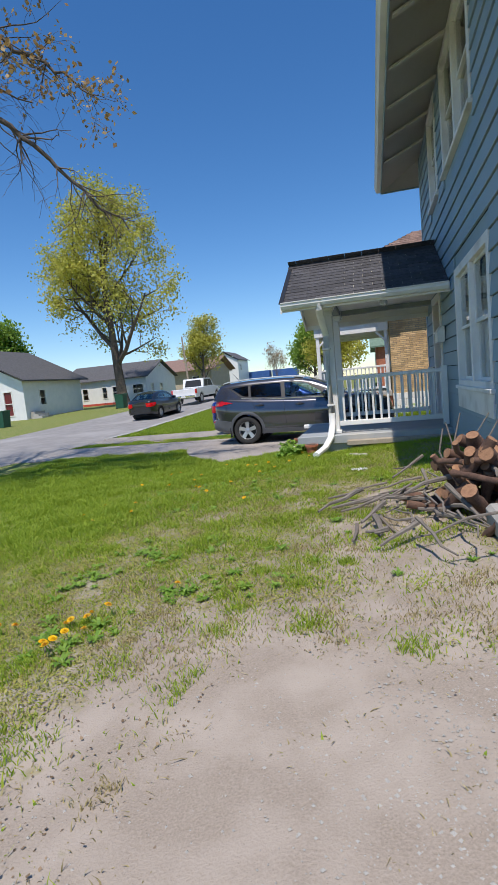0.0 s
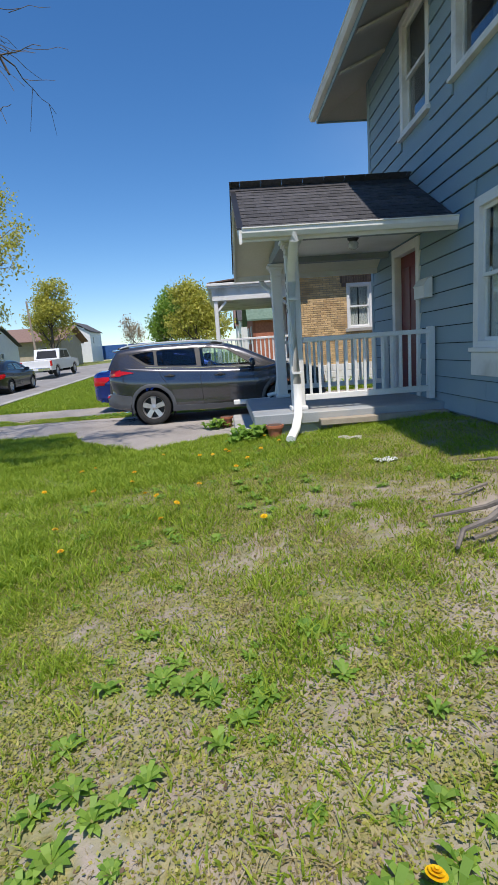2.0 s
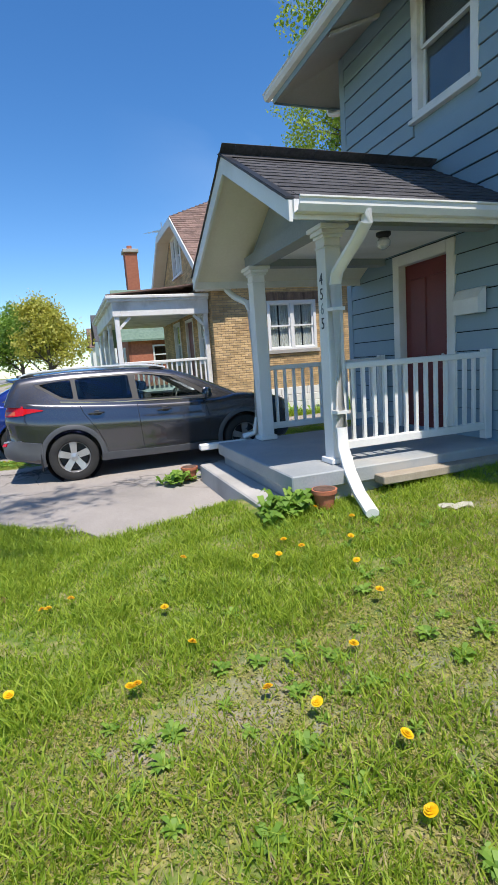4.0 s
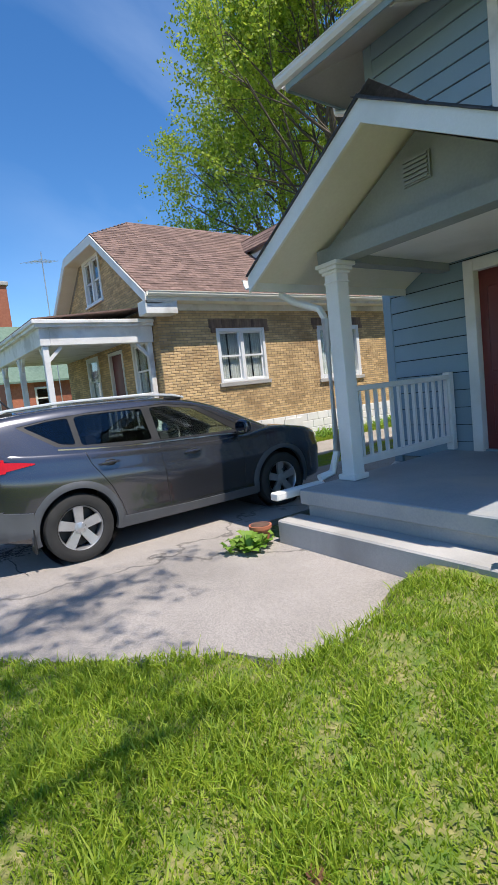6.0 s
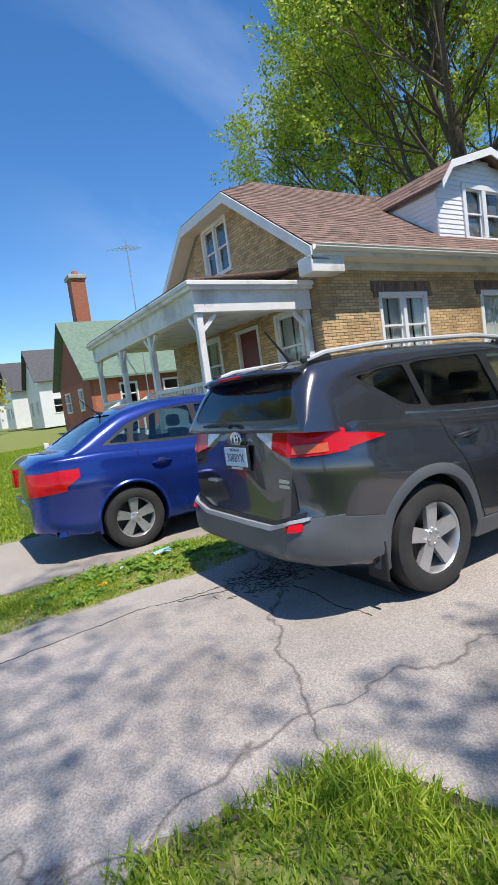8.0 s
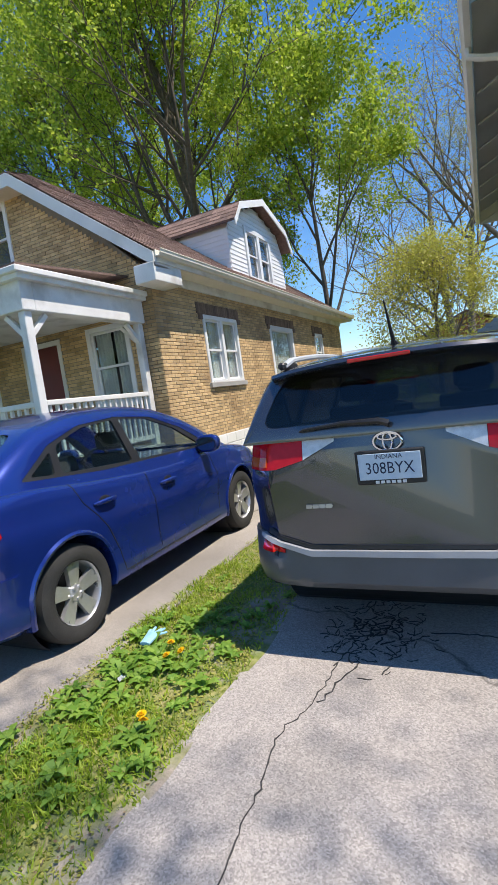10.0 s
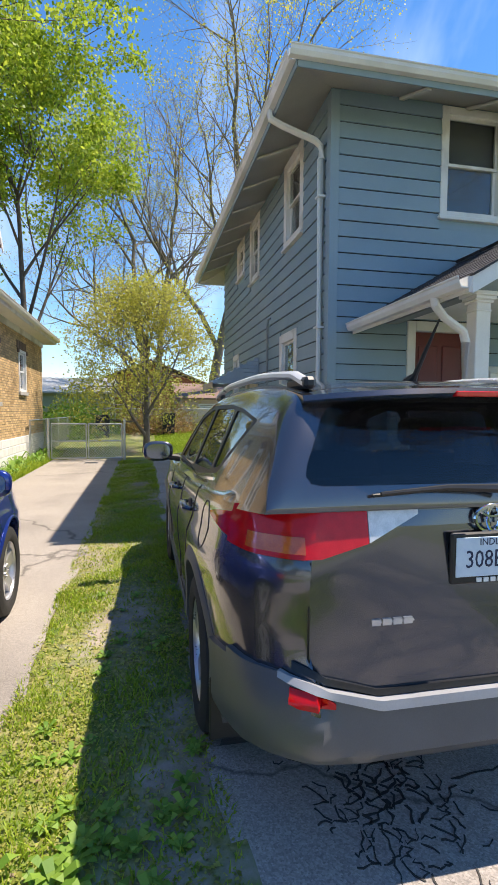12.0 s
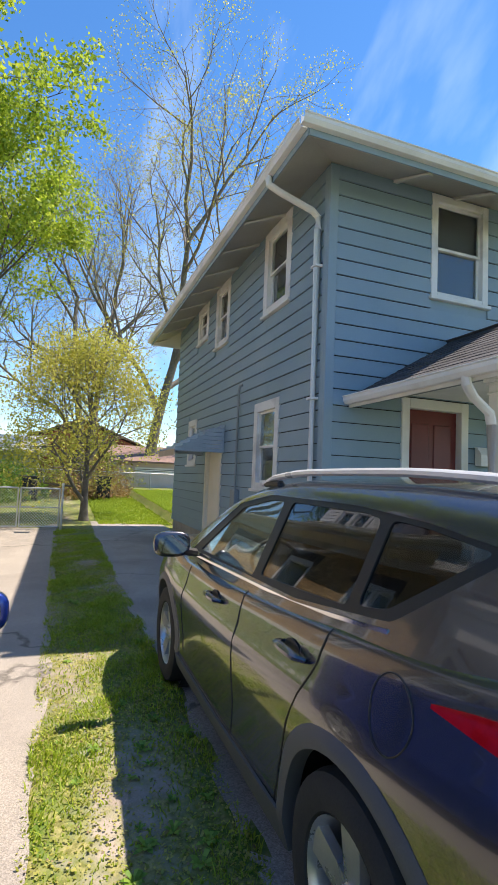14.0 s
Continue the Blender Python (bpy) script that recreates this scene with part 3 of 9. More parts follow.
def drive_material(name, c1, c2, crack, pebble):
    """Old concrete: aggregate speckle, stains and wandering dark cracks."""
    m = surf(name, c1, c2, 0.9, 1.6, 120, 0.5, c3=tuple(c * 0.78 for c in c1), big=0.55, fine_amt=0.5)
    n, l = m.node_tree.nodes, m.node_tree.links
    b = n["Principled BSDF"]
    old = b.inputs["Base Color"].links[0].from_socket
    geo = n.new("ShaderNodeNewGeometry")
    wob = n.new("ShaderNodeTexNoise")
    wob.inputs["Scale"].default_value, wob.inputs["Detail"].default_value = 2.5, 4
    l.new(geo.outputs["Position"], wob.inputs["Vector"])
    addv = n.new("ShaderNodeMix")
    addv.data_type = "VECTOR"
    addv.inputs["Factor"].default_value = 0.35
    l.new(geo.outputs["Position"], addv.inputs["A"])
    l.new(wob.outputs["Color"], addv.inputs["B"])
    vor = n.new("ShaderNodeTexVoronoi")
    vor.feature = "DISTANCE_TO_EDGE"
    vor.inputs["Scale"].default_value = crack
    l.new(addv.outputs["Result"], vor.inputs["Vector"])
    rg = n.new("ShaderNodeMapRange")
    rg.inputs["From Min"].default_value, rg.inputs["From Max"].default_value = 0.0, 0.006
    rg.inputs["To Min"].default_value = 0.42
    l.new(vor.outputs["Distance"], rg.inputs["Value"])
    peb = n.new("ShaderNodeTexVoronoi")
    peb.inputs["Scale"].default_value = pebble
    l.new(geo.outputs["Position"], peb.inputs["Vector"])
    pr = n.new("ShaderNodeMapRange")
    pr.inputs["To Min"].default_value, pr.inputs["To Max"].default_value = 0.58, 1.26
    l.new(peb.outputs["Color"], pr.inputs["Value"])
    mul = n.new("ShaderNodeMath")
    mul.operation = "MULTIPLY"
    l.new(rg.outputs["Result"], mul.inputs[0])
    l.new(pr.outputs["Result"], mul.inputs[1])
    hsv = n.new("ShaderNodeHueSaturation")
    l.new(old, hsv.inputs["Color"])
    l.new(mul.outputs["Value"], hsv.inputs["Value"])
    l.new(hsv.outputs["Color"], b.inputs["Base Color"])
    return m


M["drive"] = drive_material("cracked_old_concrete_drive", (0.33, 0.30, 0.27), (0.43, 0.39, 0.355), 0.45, 150)
M["drive2"] = drive_material("smooth_concrete_drive", (0.31, 0.28, 0.245), (0.40, 0.36, 0.315), 0.3, 190)
M["asphalt"] = surf("street_asphalt", (0.22, 0.21, 0.205), (0.30, 0.29, 0.28), 0.95, 2, 150, 0.5, c3=(0.34, 0.33, 0.32), big=0.3)

edge = [(x, float(lawn_edge(x)) + 0.05 * math.sin(x * 9) + 0.03 * math.sin(x * 23)) for x in np.arange(-10.5, -2.35, 0.12)]
drive = paving("pavement_drive", "cracked pale concrete driveway stained by tree shade and oil", edge + [(-2.35, 12.2), (-2.0, 12.68), (11.5, 12.68), (11.5, 14.8)] + [(x, 14.9 + 0.03 * math.sin(x * 1.3) + 0.012 * math.sin(x * 11)) for x in np.arange(6, -10.6, -0.15)], DRIVE_Z, M["drive"])
paving("pavement_neighbour_drive", "plain pale concrete driveway of the brick house", [(x, 15.78 + 0.03 * math.sin(x * 1.7) + 0.012 * math.sin(x * 9)) for x in np.arange(-10.5, 14.2, 0.15)] + [(14.2, 17.75), (-10.5, 17.9)], DRIVE_Z, M["drive2"])
def strip(name, label, xa, xb, ys, z, mat, thick=0.09):
    """A paved band along the street that follows the rise of the land."""
    bm = bmesh.new()
    rows = [[bm.verts.new((x, y, z + RISE(y) + dz)) for x, dz in ((xa, 0), (xb, 0), (xb, -thick), (xa, -thick))] for y in ys]
    for a, b in zip(rows, rows[1:]):
        for k in range(4):
            bm.faces.new((a[k], a[(k + 1) % 4], b[(k + 1) % 4], b[k]))
    bm.faces.new(rows[0])
    bm.faces.new(rows[-1])
    return part(name, bm, mat, None, label, kind="structure", category="pavement")


NORTH = [17.95, 20, 25, 30, 37, 45, 52, 60, 77, 95, 120, 150]
strip("pavement_sidewalk", "weathered concrete sidewalk along the street", -9.4, -8.1, NORTH, -0.265, M["drive2"])
strip("road", "pale worn asphalt of the street", -19.2, -10.9, [-60, 10] + NORTH + [400], -0.36, M["asphalt"])
strip("pavement_curb", "worn concrete curb of the street", -10.9, -10.6, NORTH, -0.25, M["concrete"], 0.2)
paving("pavement_apron", "concrete drive apron at the street", [(-10.9, 11.0), (-10.45, 12.3), (-10.45, 18.0), (-10.9, 18.6)], -0.30, M["drive2"], thick=0.15)

# ---- the blue house ----
FX, NY, SY, EX = 0.37, 12.63, 5.4, 9.3
SOFF, EAVE = 5.59, 5.28
front_holes = [(9.94, 10.99, 4.03, 5.56), (7.07, 9.29, 4.03, 5.56), (10.29, 11.45, 0.27, 2.53), (6.54, 8.71, 0.95, 2.56)]
NORTH_WINDOWS = [(1.53, 2.62, 4.11, 5.57), (4.54, 5.54, 4.2, 5.57), (6.18, 7.15, 4.66, 5.57), (1.77, 2.83, 1.15, 2.62), (6.85, 7.7, 1.6, 2.75)]
north_holes = NORTH_WINDOWS + [(4.66, 5.86, 0.02, 2.1)]


def lap_wall(name, label, axis, u0, u1, d, out, holes, z0, z1):
    """A framed wall with lap siding; every board is a piece."""
    wall = thing(name, label, "wall", kind="structure")
    back = d - out * 0.14
    core = [along(axis, a, b, min(d, back), max(d, back), c, e) for a, b, c, e in wall_cells(u0, u1, z0, z1, holes)]
    link_mesh("wall_core", boxes_mesh("wall_core", core), M["siding"], wall)
    rows = max(1, round((z1 - z0) / 0.218))
    h = (z1 - z0) / rows
    shared, shadow_rows = {}, []
    for r in range(rows):
        za, zb = z0 + r * h, z0 + (r + 1) * h
        cuts = [(u0, u1)]
        for hu0, hu1, hz0, hz1 in holes:
            if hz0 < zb - 0.02 and hz1 > za + 0.02:
                cuts = [q for a, b in cuts for q in ((a, min(b, hu0)), (max(a, hu1), b)) if q[1] - q[0] > 0.02]
        seams = []
        # a dark strip in each gap stands for the shade under the lap
        shadow_rows += [along(axis, a, b, min(d, d + out * 0.0025), max(d, d + out * 0.0025), za - 0.001, za + 0.016) for a, b in cuts]
        for a, b in cuts:
            if b - a > 3.9:
                s = a + 1.2 + 2.4 * random.random()
                seams += [(a, s - 0.0015), (s + 0.0015, b)]
            else:
                seams.append((a, b))
        for a, b in seams:
            key = (round(b - a, 3), axis)
            if key not in shared:
                bm = bmesh.new()
                ln = b - a
                sec = [(0.003, 0.012), (0.028, 0.010), (0.032, 0.013), (0.012, h), (0.003, h)]
                if axis == "x":
                    prism(bm, [(0, out * p, q) for p, q in sec], (ln, 0, 0))
                else:
                    prism(bm, [(out * p, 0, q) for p, q in sec], (0, ln, 0))
                bmesh.ops.recalc_face_normals(bm, faces=bm.faces)
                me = bpy.data.meshes.new("siding_board")
                bm.to_mesh(me)
                bm.free()
                me.materials.append(M["siding"])
                shared[key] = me
            ob = new("siding_board", shared[key])
            ob.parent = wall
            ob.location = (a, d, za) if axis == "x" else (d, a, za)
    link_mesh("joint_paper", boxes_mesh("joint_paper", shadow_rows), M["lap_shadow"], wall, kind="stuff")
    return wall


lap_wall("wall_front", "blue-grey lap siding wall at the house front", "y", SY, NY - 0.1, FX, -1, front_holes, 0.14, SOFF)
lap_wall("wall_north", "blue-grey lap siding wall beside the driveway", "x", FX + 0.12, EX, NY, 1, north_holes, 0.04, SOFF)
for nm, q in (("wall_south", (FX, EX, SY - 0.14, SY)), ("wall_east", (EX - 0.14, EX, SY, NY - 0.14))):
    part(nm, nbox(q[0], q[1], q[2], q[3], 0.05, SOFF + 0.2), M["siding"], None, "blue-grey siding wall at the back of the house", kind="structure", category="wall")
part("trim_corner", box(nbox(FX - 0.032, FX + 0.02, NY - 0.1, NY + 0.03, 0.06, SOFF - 0.02, bevel=0.004), FX + 0.02, FX + 0.12, NY - 0.02, NY + 0.03, 0.06, SOFF - 0.02, bevel=0.004), M["trim_blue"], None, "pale blue corner board of the house", kind="structure", category="trim")
part("wall_foundation", box(nbox(FX + 0.02, FX + 0.2, SY, NY - 0.02, -0.6, 0.14), FX + 0.2, EX, NY - 0.2, NY - 0.024, -0.6, 0.04), M["foundation"], None, "rough concrete foundation of the house", kind="structure", category="foundation")
# plain added rooms, dim by their dark colour
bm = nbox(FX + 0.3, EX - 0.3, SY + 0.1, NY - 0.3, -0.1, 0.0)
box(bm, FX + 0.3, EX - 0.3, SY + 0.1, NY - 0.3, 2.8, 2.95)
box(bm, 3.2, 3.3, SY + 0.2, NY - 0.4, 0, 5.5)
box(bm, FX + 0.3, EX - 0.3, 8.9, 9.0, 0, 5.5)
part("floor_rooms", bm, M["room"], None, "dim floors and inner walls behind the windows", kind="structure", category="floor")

# hip roof, sloped soffit with battens, fascia and gutter
OVX, OVY = 0.78, 0.74
roof = thing("roof", "low charcoal hip roof with white gutters", "roof", kind="structure")
ox0, ox1, oy0, oy1 = FX - OVX, EX + OVX, SY - OVY, NY + OVY
cy = (oy0 + oy1) / 2
rise = 0.27
rl = (oy1 - oy0) / 2
rid0, rid1, rz = (ox0 + rl, cy), (ox1 - rl, cy), EAVE + 0.16 + rise * rl
bm = bmesh.new()
c = [bm.verts.new(p) for p in ((ox0, oy0, EAVE + 0.16), (ox1, oy0, EAVE + 0.16), (ox1, oy1, EAVE + 0.16), (ox0, oy1, EAVE + 0.16))]
r = [bm.verts.new((*rid0, rz)), bm.verts.new((*rid1, rz))]
for f in ((c[0], c[1], r[1], r[0]), (c[1], c[2], r[1]), (c[2], c[3], r[0], r[1]), (c[3], c[0], r[0])):
    bm.faces.new(f)
bmesh.ops.solidify(bm, geom=bm.faces, thickness=0.03)
part("roof_deck", bm, M["shingle_dark"], roof)
bm = bmesh.new()
inn = [(FX, SY, SOFF), (EX, SY, SOFF), (EX, NY, SOFF), (FX, NY, SOFF)]
outp = [(ox0, oy0, EAVE), (ox1, oy0, EAVE), (ox1, oy1, EAVE), (ox0, oy1, EAVE)]
for i in range(4):
    j = (i + 1) % 4
    bm.faces.new([bm.verts.new(p) for p in (inn[i], inn[j], outp[j], outp[i])])
bmesh.ops.solidify(bm, geom=bm.faces, thickness=0.015)
part("soffit", bm, M["soffit"], roof, "cream sloped soffit")
for k in range(7):
    y = SY - 0.1 + k * 1.05
    bm = bmesh.new()
    prism(bm, [(FX - 0.03, y, SOFF - 0.055), (ox0 + 0.03, y, EAVE - 0.035), (ox0 + 0.03, y, EAVE - 0.008), (FX - 0.03, y, SOFF - 0.014)], (0, 0.07, 0))
    part("soffit_batten", bm, M["soffit"], roof)
for k in range(8):
    x = FX + 1.4 + k * 1.13
    bm = bmesh.new()
    prism(bm, [(x, NY + 0.03, SOFF - 0.055), (x, oy1 - 0.03, EAVE - 0.035), (x, oy1 - 0.03, EAVE - 0.008), (x, NY + 0.03, SOFF - 0.014)], (0.07, 0, 0))
    part("soffit_batten", bm, M["soffit"], roof)
bm = nbox(ox0 - 0.02, ox0, oy0, oy1, EAVE - 0.03, EAVE + 0.16, bevel=0.004)
box(bm, ox0, ox1, oy1, oy1 + 0.02, EAVE - 0.03, EAVE + 0.16, bevel=0.004)
part("fascia", bm, M["trim_blue"], roof, "pale fascia board")


def gutter(p, q, mat, parent, out, name="gutter"):
    """A white K-style gutter from p to q, hanging outward along out."""
    bm = bmesh.new()
    o = Vector(out)
    sec = [(0, 0), (0.0, -0.105), (0.075, -0.105), (0.105, -0.06), (0.105, -0.02), (0.12, -0.012), (0.12, 0.0), (0.108, 0.0), (0.095, -0.055), (0.07, -0.095), (0.01, -0.095), (0.01, 0)]
    prism(bm, [tuple(Vector(p) + o * a + Vector((0, 0, b))) for a, b in sec], tuple(Vector(q) - Vector(p)))
    return part(name, bm, mat, parent)


gutter((ox0 - 0.022, oy0, EAVE + 0.15), (ox0 - 0.022, oy1 + 0.12, EAVE + 0.15), M["white"], roof, (-1, 0, 0))
gutter((ox0, oy1 + 0.022, EAVE + 0.15), (ox1, oy1 + 0.022, EAVE + 0.15), M["white"], roof, (0, 1, 0))

ds = thing("downspout", "white aluminium downspout on the house corner", "downspout")
bm = bmesh.new()
tube(bm, [(0.62, oy1 + 0.07, EAVE + 0.04), (0.62, oy1 + 0.06, EAVE - 0.06), (0.60, oy1 - 0.10, EAVE - 0.14), (0.57, NY + 0.17, EAVE - 0.30), (0.56, NY + 0.085, EAVE - 0.38), (0.56, NY + 0.085, EAVE - 0.55), (0.56, NY + 0.085, 0.15), (0.56, NY + 0.12, 0.02), (0.56, NY + 0.35, -0.14)], 0.055, 8, 0.8)
part("pipe", bm, M["white"], ds, smooth=True)
for z in (4.2, 2.4, 0.7):
    part("strap", nbox(0.49, 0.63, NY + 0.03, NY + 0.14, z, z + 0.03), M["white"], ds)

sash_window("window_1", "y", FX, -1, 9.94, 10.99, 4.03, 5.56, label="white double-hung window under the eave", inside="blind")
sash_window("window_2", "y", FX, -1, 7.07, 9.29, 4.03, 5.56, label="white paired double-hung window under the eave", panes=2, inside="blind")
sash_window("window_3", "y", FX, -1, 6.54, 8.71, 0.95, 2.56, label="white paired window beside the porch with pale curtains", panes=2, inside="curtain")
for i, q in enumerate(NORTH_WINDOWS):
    sash_window("window_%d" % (i + 4), "x", NY, 1, *q, trim=0.16, label="white double-hung window with a lowered shade", inside="blind")
part("trim_panel", nbox(FX - 0.045, FX - 0.004, 6.52, 8.73, 0.64, 0.90, bevel=0.005), M["white_worn"], None, "white panel under the front window", kind="structure", category="trim")

door = thing("door_front", "dark red front door with white trim on the porch", "door", kind="structure")
bm = bmesh.new()
for q in ((10.29, 10.42, 0.25, 2.53), (11.32, 11.45, 0.25, 2.53), (10.42, 11.32, 2.39, 2.53)):
    box(bm, FX - 0.045, FX + 0.14, q[0], q[1], q[2], q[3], bevel=0.008)
part("door_frame", bm, M["white"], door)
bm = nbox(FX + 0.07, FX + 0.12, 10.42, 11.32, 0.27, 2.39)
for z0, z1 in ((0.45, 1.05), (1.2, 2.2)):
    for y0, y1 in ((10.52, 10.83), (10.91, 11.22)):
        box(bm, FX + 0.055, FX + 0.075, y0, y1, z0, z1, bevel=0.012)
part("door_leaf", bm, M["red_door"], door)
bm = bmesh.new()
tube(bm, [(FX + 0.07, 10.51, 1.2), (FX + 0.0, 10.51, 1.2), (FX - 0.02, 10.51, 1.2)], [0.015, 0.015, 0.032], 10)
part("door_handle", bm, M["chrome"], door)

nd = thing("door_side", "tan side door under a metal awning", "door", kind="structure")
bm = bmesh.new()
for q in ((4.66, 4.78, 0.02, 2.1), (5.74, 5.86, 0.02, 2.1), (4.78, 5.74, 1.98, 2.1)):
    box(bm, q[0], q[1], NY - 0.12, NY + 0.045, q[2], q[3], bevel=0.006)
part("door_frame", bm, M["cream"], nd)
part("door_leaf", nbox(4.78, 5.74, NY - 0.08, NY - 0.03, 0.04, 1.98), M["cream"], nd)
part("door_step", nbox(4.56, 5.96, NY, NY + 0.35, -0.3, 0.0, bevel=0.01), M["concrete"], nd)

# ---- the porch ----
PX, PY0, PY1, PYC = -2.22, 9.13, 12.27, 10.67
RIDGE, PEAVE = 3.39, 2.50
porch = thing("porch", "white gabled front porch on a concrete slab", "porch", kind="structure")
part("slab", box(nbox(-2.2, FX, 9.48, 11.86, 0.10, 0.25, bevel=0.012), -2.14, FX, 9.54, 11.8, -0.5, 0.10), M["porchfloor"], porch, "painted concrete porch slab")
part("step", nbox(-2.45, -2.14, 9.62, 11.95, -0.5, -0.02, bevel=0.015), M["concrete"], porch, "rough worn concrete step")
POST = [(-1.56, 9.80), (-1.56, 11.70)]
for x, y in POST:
    bm = nbox(x - 0.085, x + 0.085, y - 0.085, y + 0.085, 0.25, 2.46, bevel=0.008)
    box(bm, x - 0.115, x + 0.115, y - 0.115, y + 0.115, 0.254, 0.31, bevel=0.008)
    for k, (e, z0, z1) in enumerate(((0.095, 2.27, 2.29), (0.102, 2.36, 2.39), (0.122, 2.39, 2.43), (0.145, 2.43, 2.47))):
        box(bm, x - e, x + e, y - e, y + e, z0, z1, bevel=0.006)
    part("post", bm, M["white"], porch)
slope = (RIDGE - PEAVE) / (PYC - PY0)
# beams, gable wall, ceiling
bm = nbox(-1.64, -1.44, 9.58, 11.86, 2.47, 2.62)
box(bm, -1.42, FX - 0.03, 9.72, 9.88, 2.47, 2.62)
box(bm, -1.42, FX - 0.03, 11.62, 11.78, 2.47, 2.62)
part("beam", bm, M["greypaint"], porch)
bm = bmesh.new()
prism(bm, [(-1.57, PYC - 1.13, 2.62), (-1.57, PYC + 1.13, 2.62), (-1.57, PYC, 2.62 + slope * 1.13)], (0.06, 0, 0))
part("gable", bm, M["greypaint"], porch)
part("porch_ceiling", nbox(-1.44, FX - 0.03, 9.88, 11.62, 2.56, 2.60), M["white"], porch)
# roof slopes
for s, ye in ((-1, PY0), (1, PY1)):
    bm = bmesh.new()
    ze = RIDGE - slope * abs(ye - PYC)
    prism(bm, [(PX, PYC, RIDGE - 0.03), (PX, ye, ze - 0.03), (PX, ye, ze - 0.07), (PX, PYC, RIDGE - 0.07)], (FX - 0.03 - PX, 0, 0))
    part("roof_deck", bm, M["cream"], porch, "cream roof boards")
    bm = bmesh.new()
    prism(bm, [(PX - 0.03, PYC, RIDGE - 0.015), (PX - 0.03, ye, ze - 0.015), (PX - 0.03, ye, ze - 0.175), (PX - 0.03, PYC, RIDGE - 0.19)], (0.03, 0, 0))
    part("rake_board", bm, M["white"], porch)
    bm = bmesh.new()
    prism(bm, [(PX - 0.045, PYC, RIDGE + 0.004), (PX - 0.045, ye, ze + 0.004), (PX - 0.045, ye, ze - 0.014), (PX - 0.045, PYC, RIDGE - 0.014)], (0.07, 0, 0))
    part("drip_edge", bm, M["black"], porch)
    part("fascia", nbox(PX, FX - 0.03, min(ye, ye + s * 0.02), max(ye, ye + s * 0.02), ze - 0.16, ze - 0.02), M["white"], porch)
    gutter((PX, ye + s * 0.022, ze - 0.02), (FX - 0.06, ye + s * 0.022, ze - 0.02), M["white"], porch, (0, s, 0))
# shingles in courses
run = math.hypot(PYC - PY0, RIDGE - PEAVE)
for s, ye in ((-1, PY0), (1, PY1)):
    yrun = abs(ye - PYC)
    ln = math.hypot(yrun, slope * yrun)
    ang = math.atan(slope)
    courses = int(ln / 0.14)
    shared = {}
    for r in range(courses + 1):
        d0 = r * 0.14
        x = PX - 0.05 - (0.15 if r % 2 else 0.0)
        while x < FX - 0.04:
            xa, xb = max(x, PX - 0.05), min(x + 0.297, FX - 0.035)
            x += 0.30
            if xb - xa < 0.03:
                continue
            key = round(xb - xa, 3)
            if key not in shared:
                bm = bmesh.new()
                prism(bm, [(0, 0, 0.0), (0, 0.0, 0.012), (0, 0.17, 0.004), (0, 0.17, 0.0)], (xb - xa, 0, 0))
                bmesh.ops.recalc_face_normals(bm, faces=bm.faces)
                me = bpy.data.meshes.new("shingle")
                bm.to_mesh(me)
                bm.free()
                me.materials.append(M["shingle_dark"])
                shared[key] = me
            ob = new("shingle", shared[key])
            ob.parent = porch
            lift = 0.003 * random.random()
            yy = ye - s * d0 * math.cos(ang)
            zz = RIDGE - slope * yrun + d0 * math.sin(ang) - 0.02 + lift
            if s < 0:
                ob.matrix_basis = Matrix.Translation((xa, yy, zz)) @ Matrix.Rotation(ang, 4, "X")
            else:
                ob.matrix_basis = Matrix.Translation((xb, yy, zz)) @ Matrix.Rotation(math.pi, 4, "Z") @ Matrix.Rotation(ang, 4, "X")
bm = bmesh.new()
prism(bm, [(PX - 0.05, PYC - 0.14, RIDGE - 0.14 * slope + 0.004), (PX - 0.05, PYC, RIDGE + 0.012), (PX - 0.05, PYC + 0.14, RIDGE - 0.14 * slope + 0.004), (PX - 0.05, PYC, RIDGE - 0.004)], (FX - 0.03 - PX, 0, 0))
part("ridge_cap", bm, M["shingle_dark"], porch)
vent = bmesh.new()
box(vent, -1.595, -1.572, PYC - 0.13, PYC + 0.13, 2.86, 3.08)
for k in range(6):
    box(vent, -1.615, -1.595, PYC - 0.115, PYC + 0.115, 2.87 + k * 0.035, 2.89 + k * 0.035)
part("gable_vent", vent, M["greypaint"], porch)


def railing(name, label, axis, d, u0, u1, z_lo, z_hi, n, mat, post_ends=(), depth=0.045, extra=0):
    """Rails with square balusters between u0 and u1."""
    r = thing(name, label, "railing")
    part("top_rail", nbox(*along(axis, u0, u1, d - depth, d + depth, z_hi - 0.06, z_hi), bevel=0.008), mat, r)
    part("bottom_rail", nbox(*along(axis, u0, u1, d - depth * 0.8, d + depth * 0.8, z_lo, z_lo + 0.08), bevel=0.006), mat, r)
    w = 0.034
    for k in range(n):
        u = u0 + (k + 0.7) * (u1 - u0) / (n + 0.4)
        part("baluster", nbox(*along(axis, u - w / 2, u + w / 2, d - w / 2, d + w / 2, z_lo + 0.08, z_hi - 0.06)), mat, r)
    for u in post_ends:
        part("end_post", nbox(*along(axis, u - 0.045, u + 0.045, d - 0.047, d + 0.047, z_lo - 0.1, z_hi + 0.03), bevel=0.006), mat, r)
    return r


railing("porch_railing", "white wooden baluster railing of the porch", "x", 9.76, -1.47, FX - 0.05, 0.38, 1.22, 14, M["white"], (FX - 0.095,))
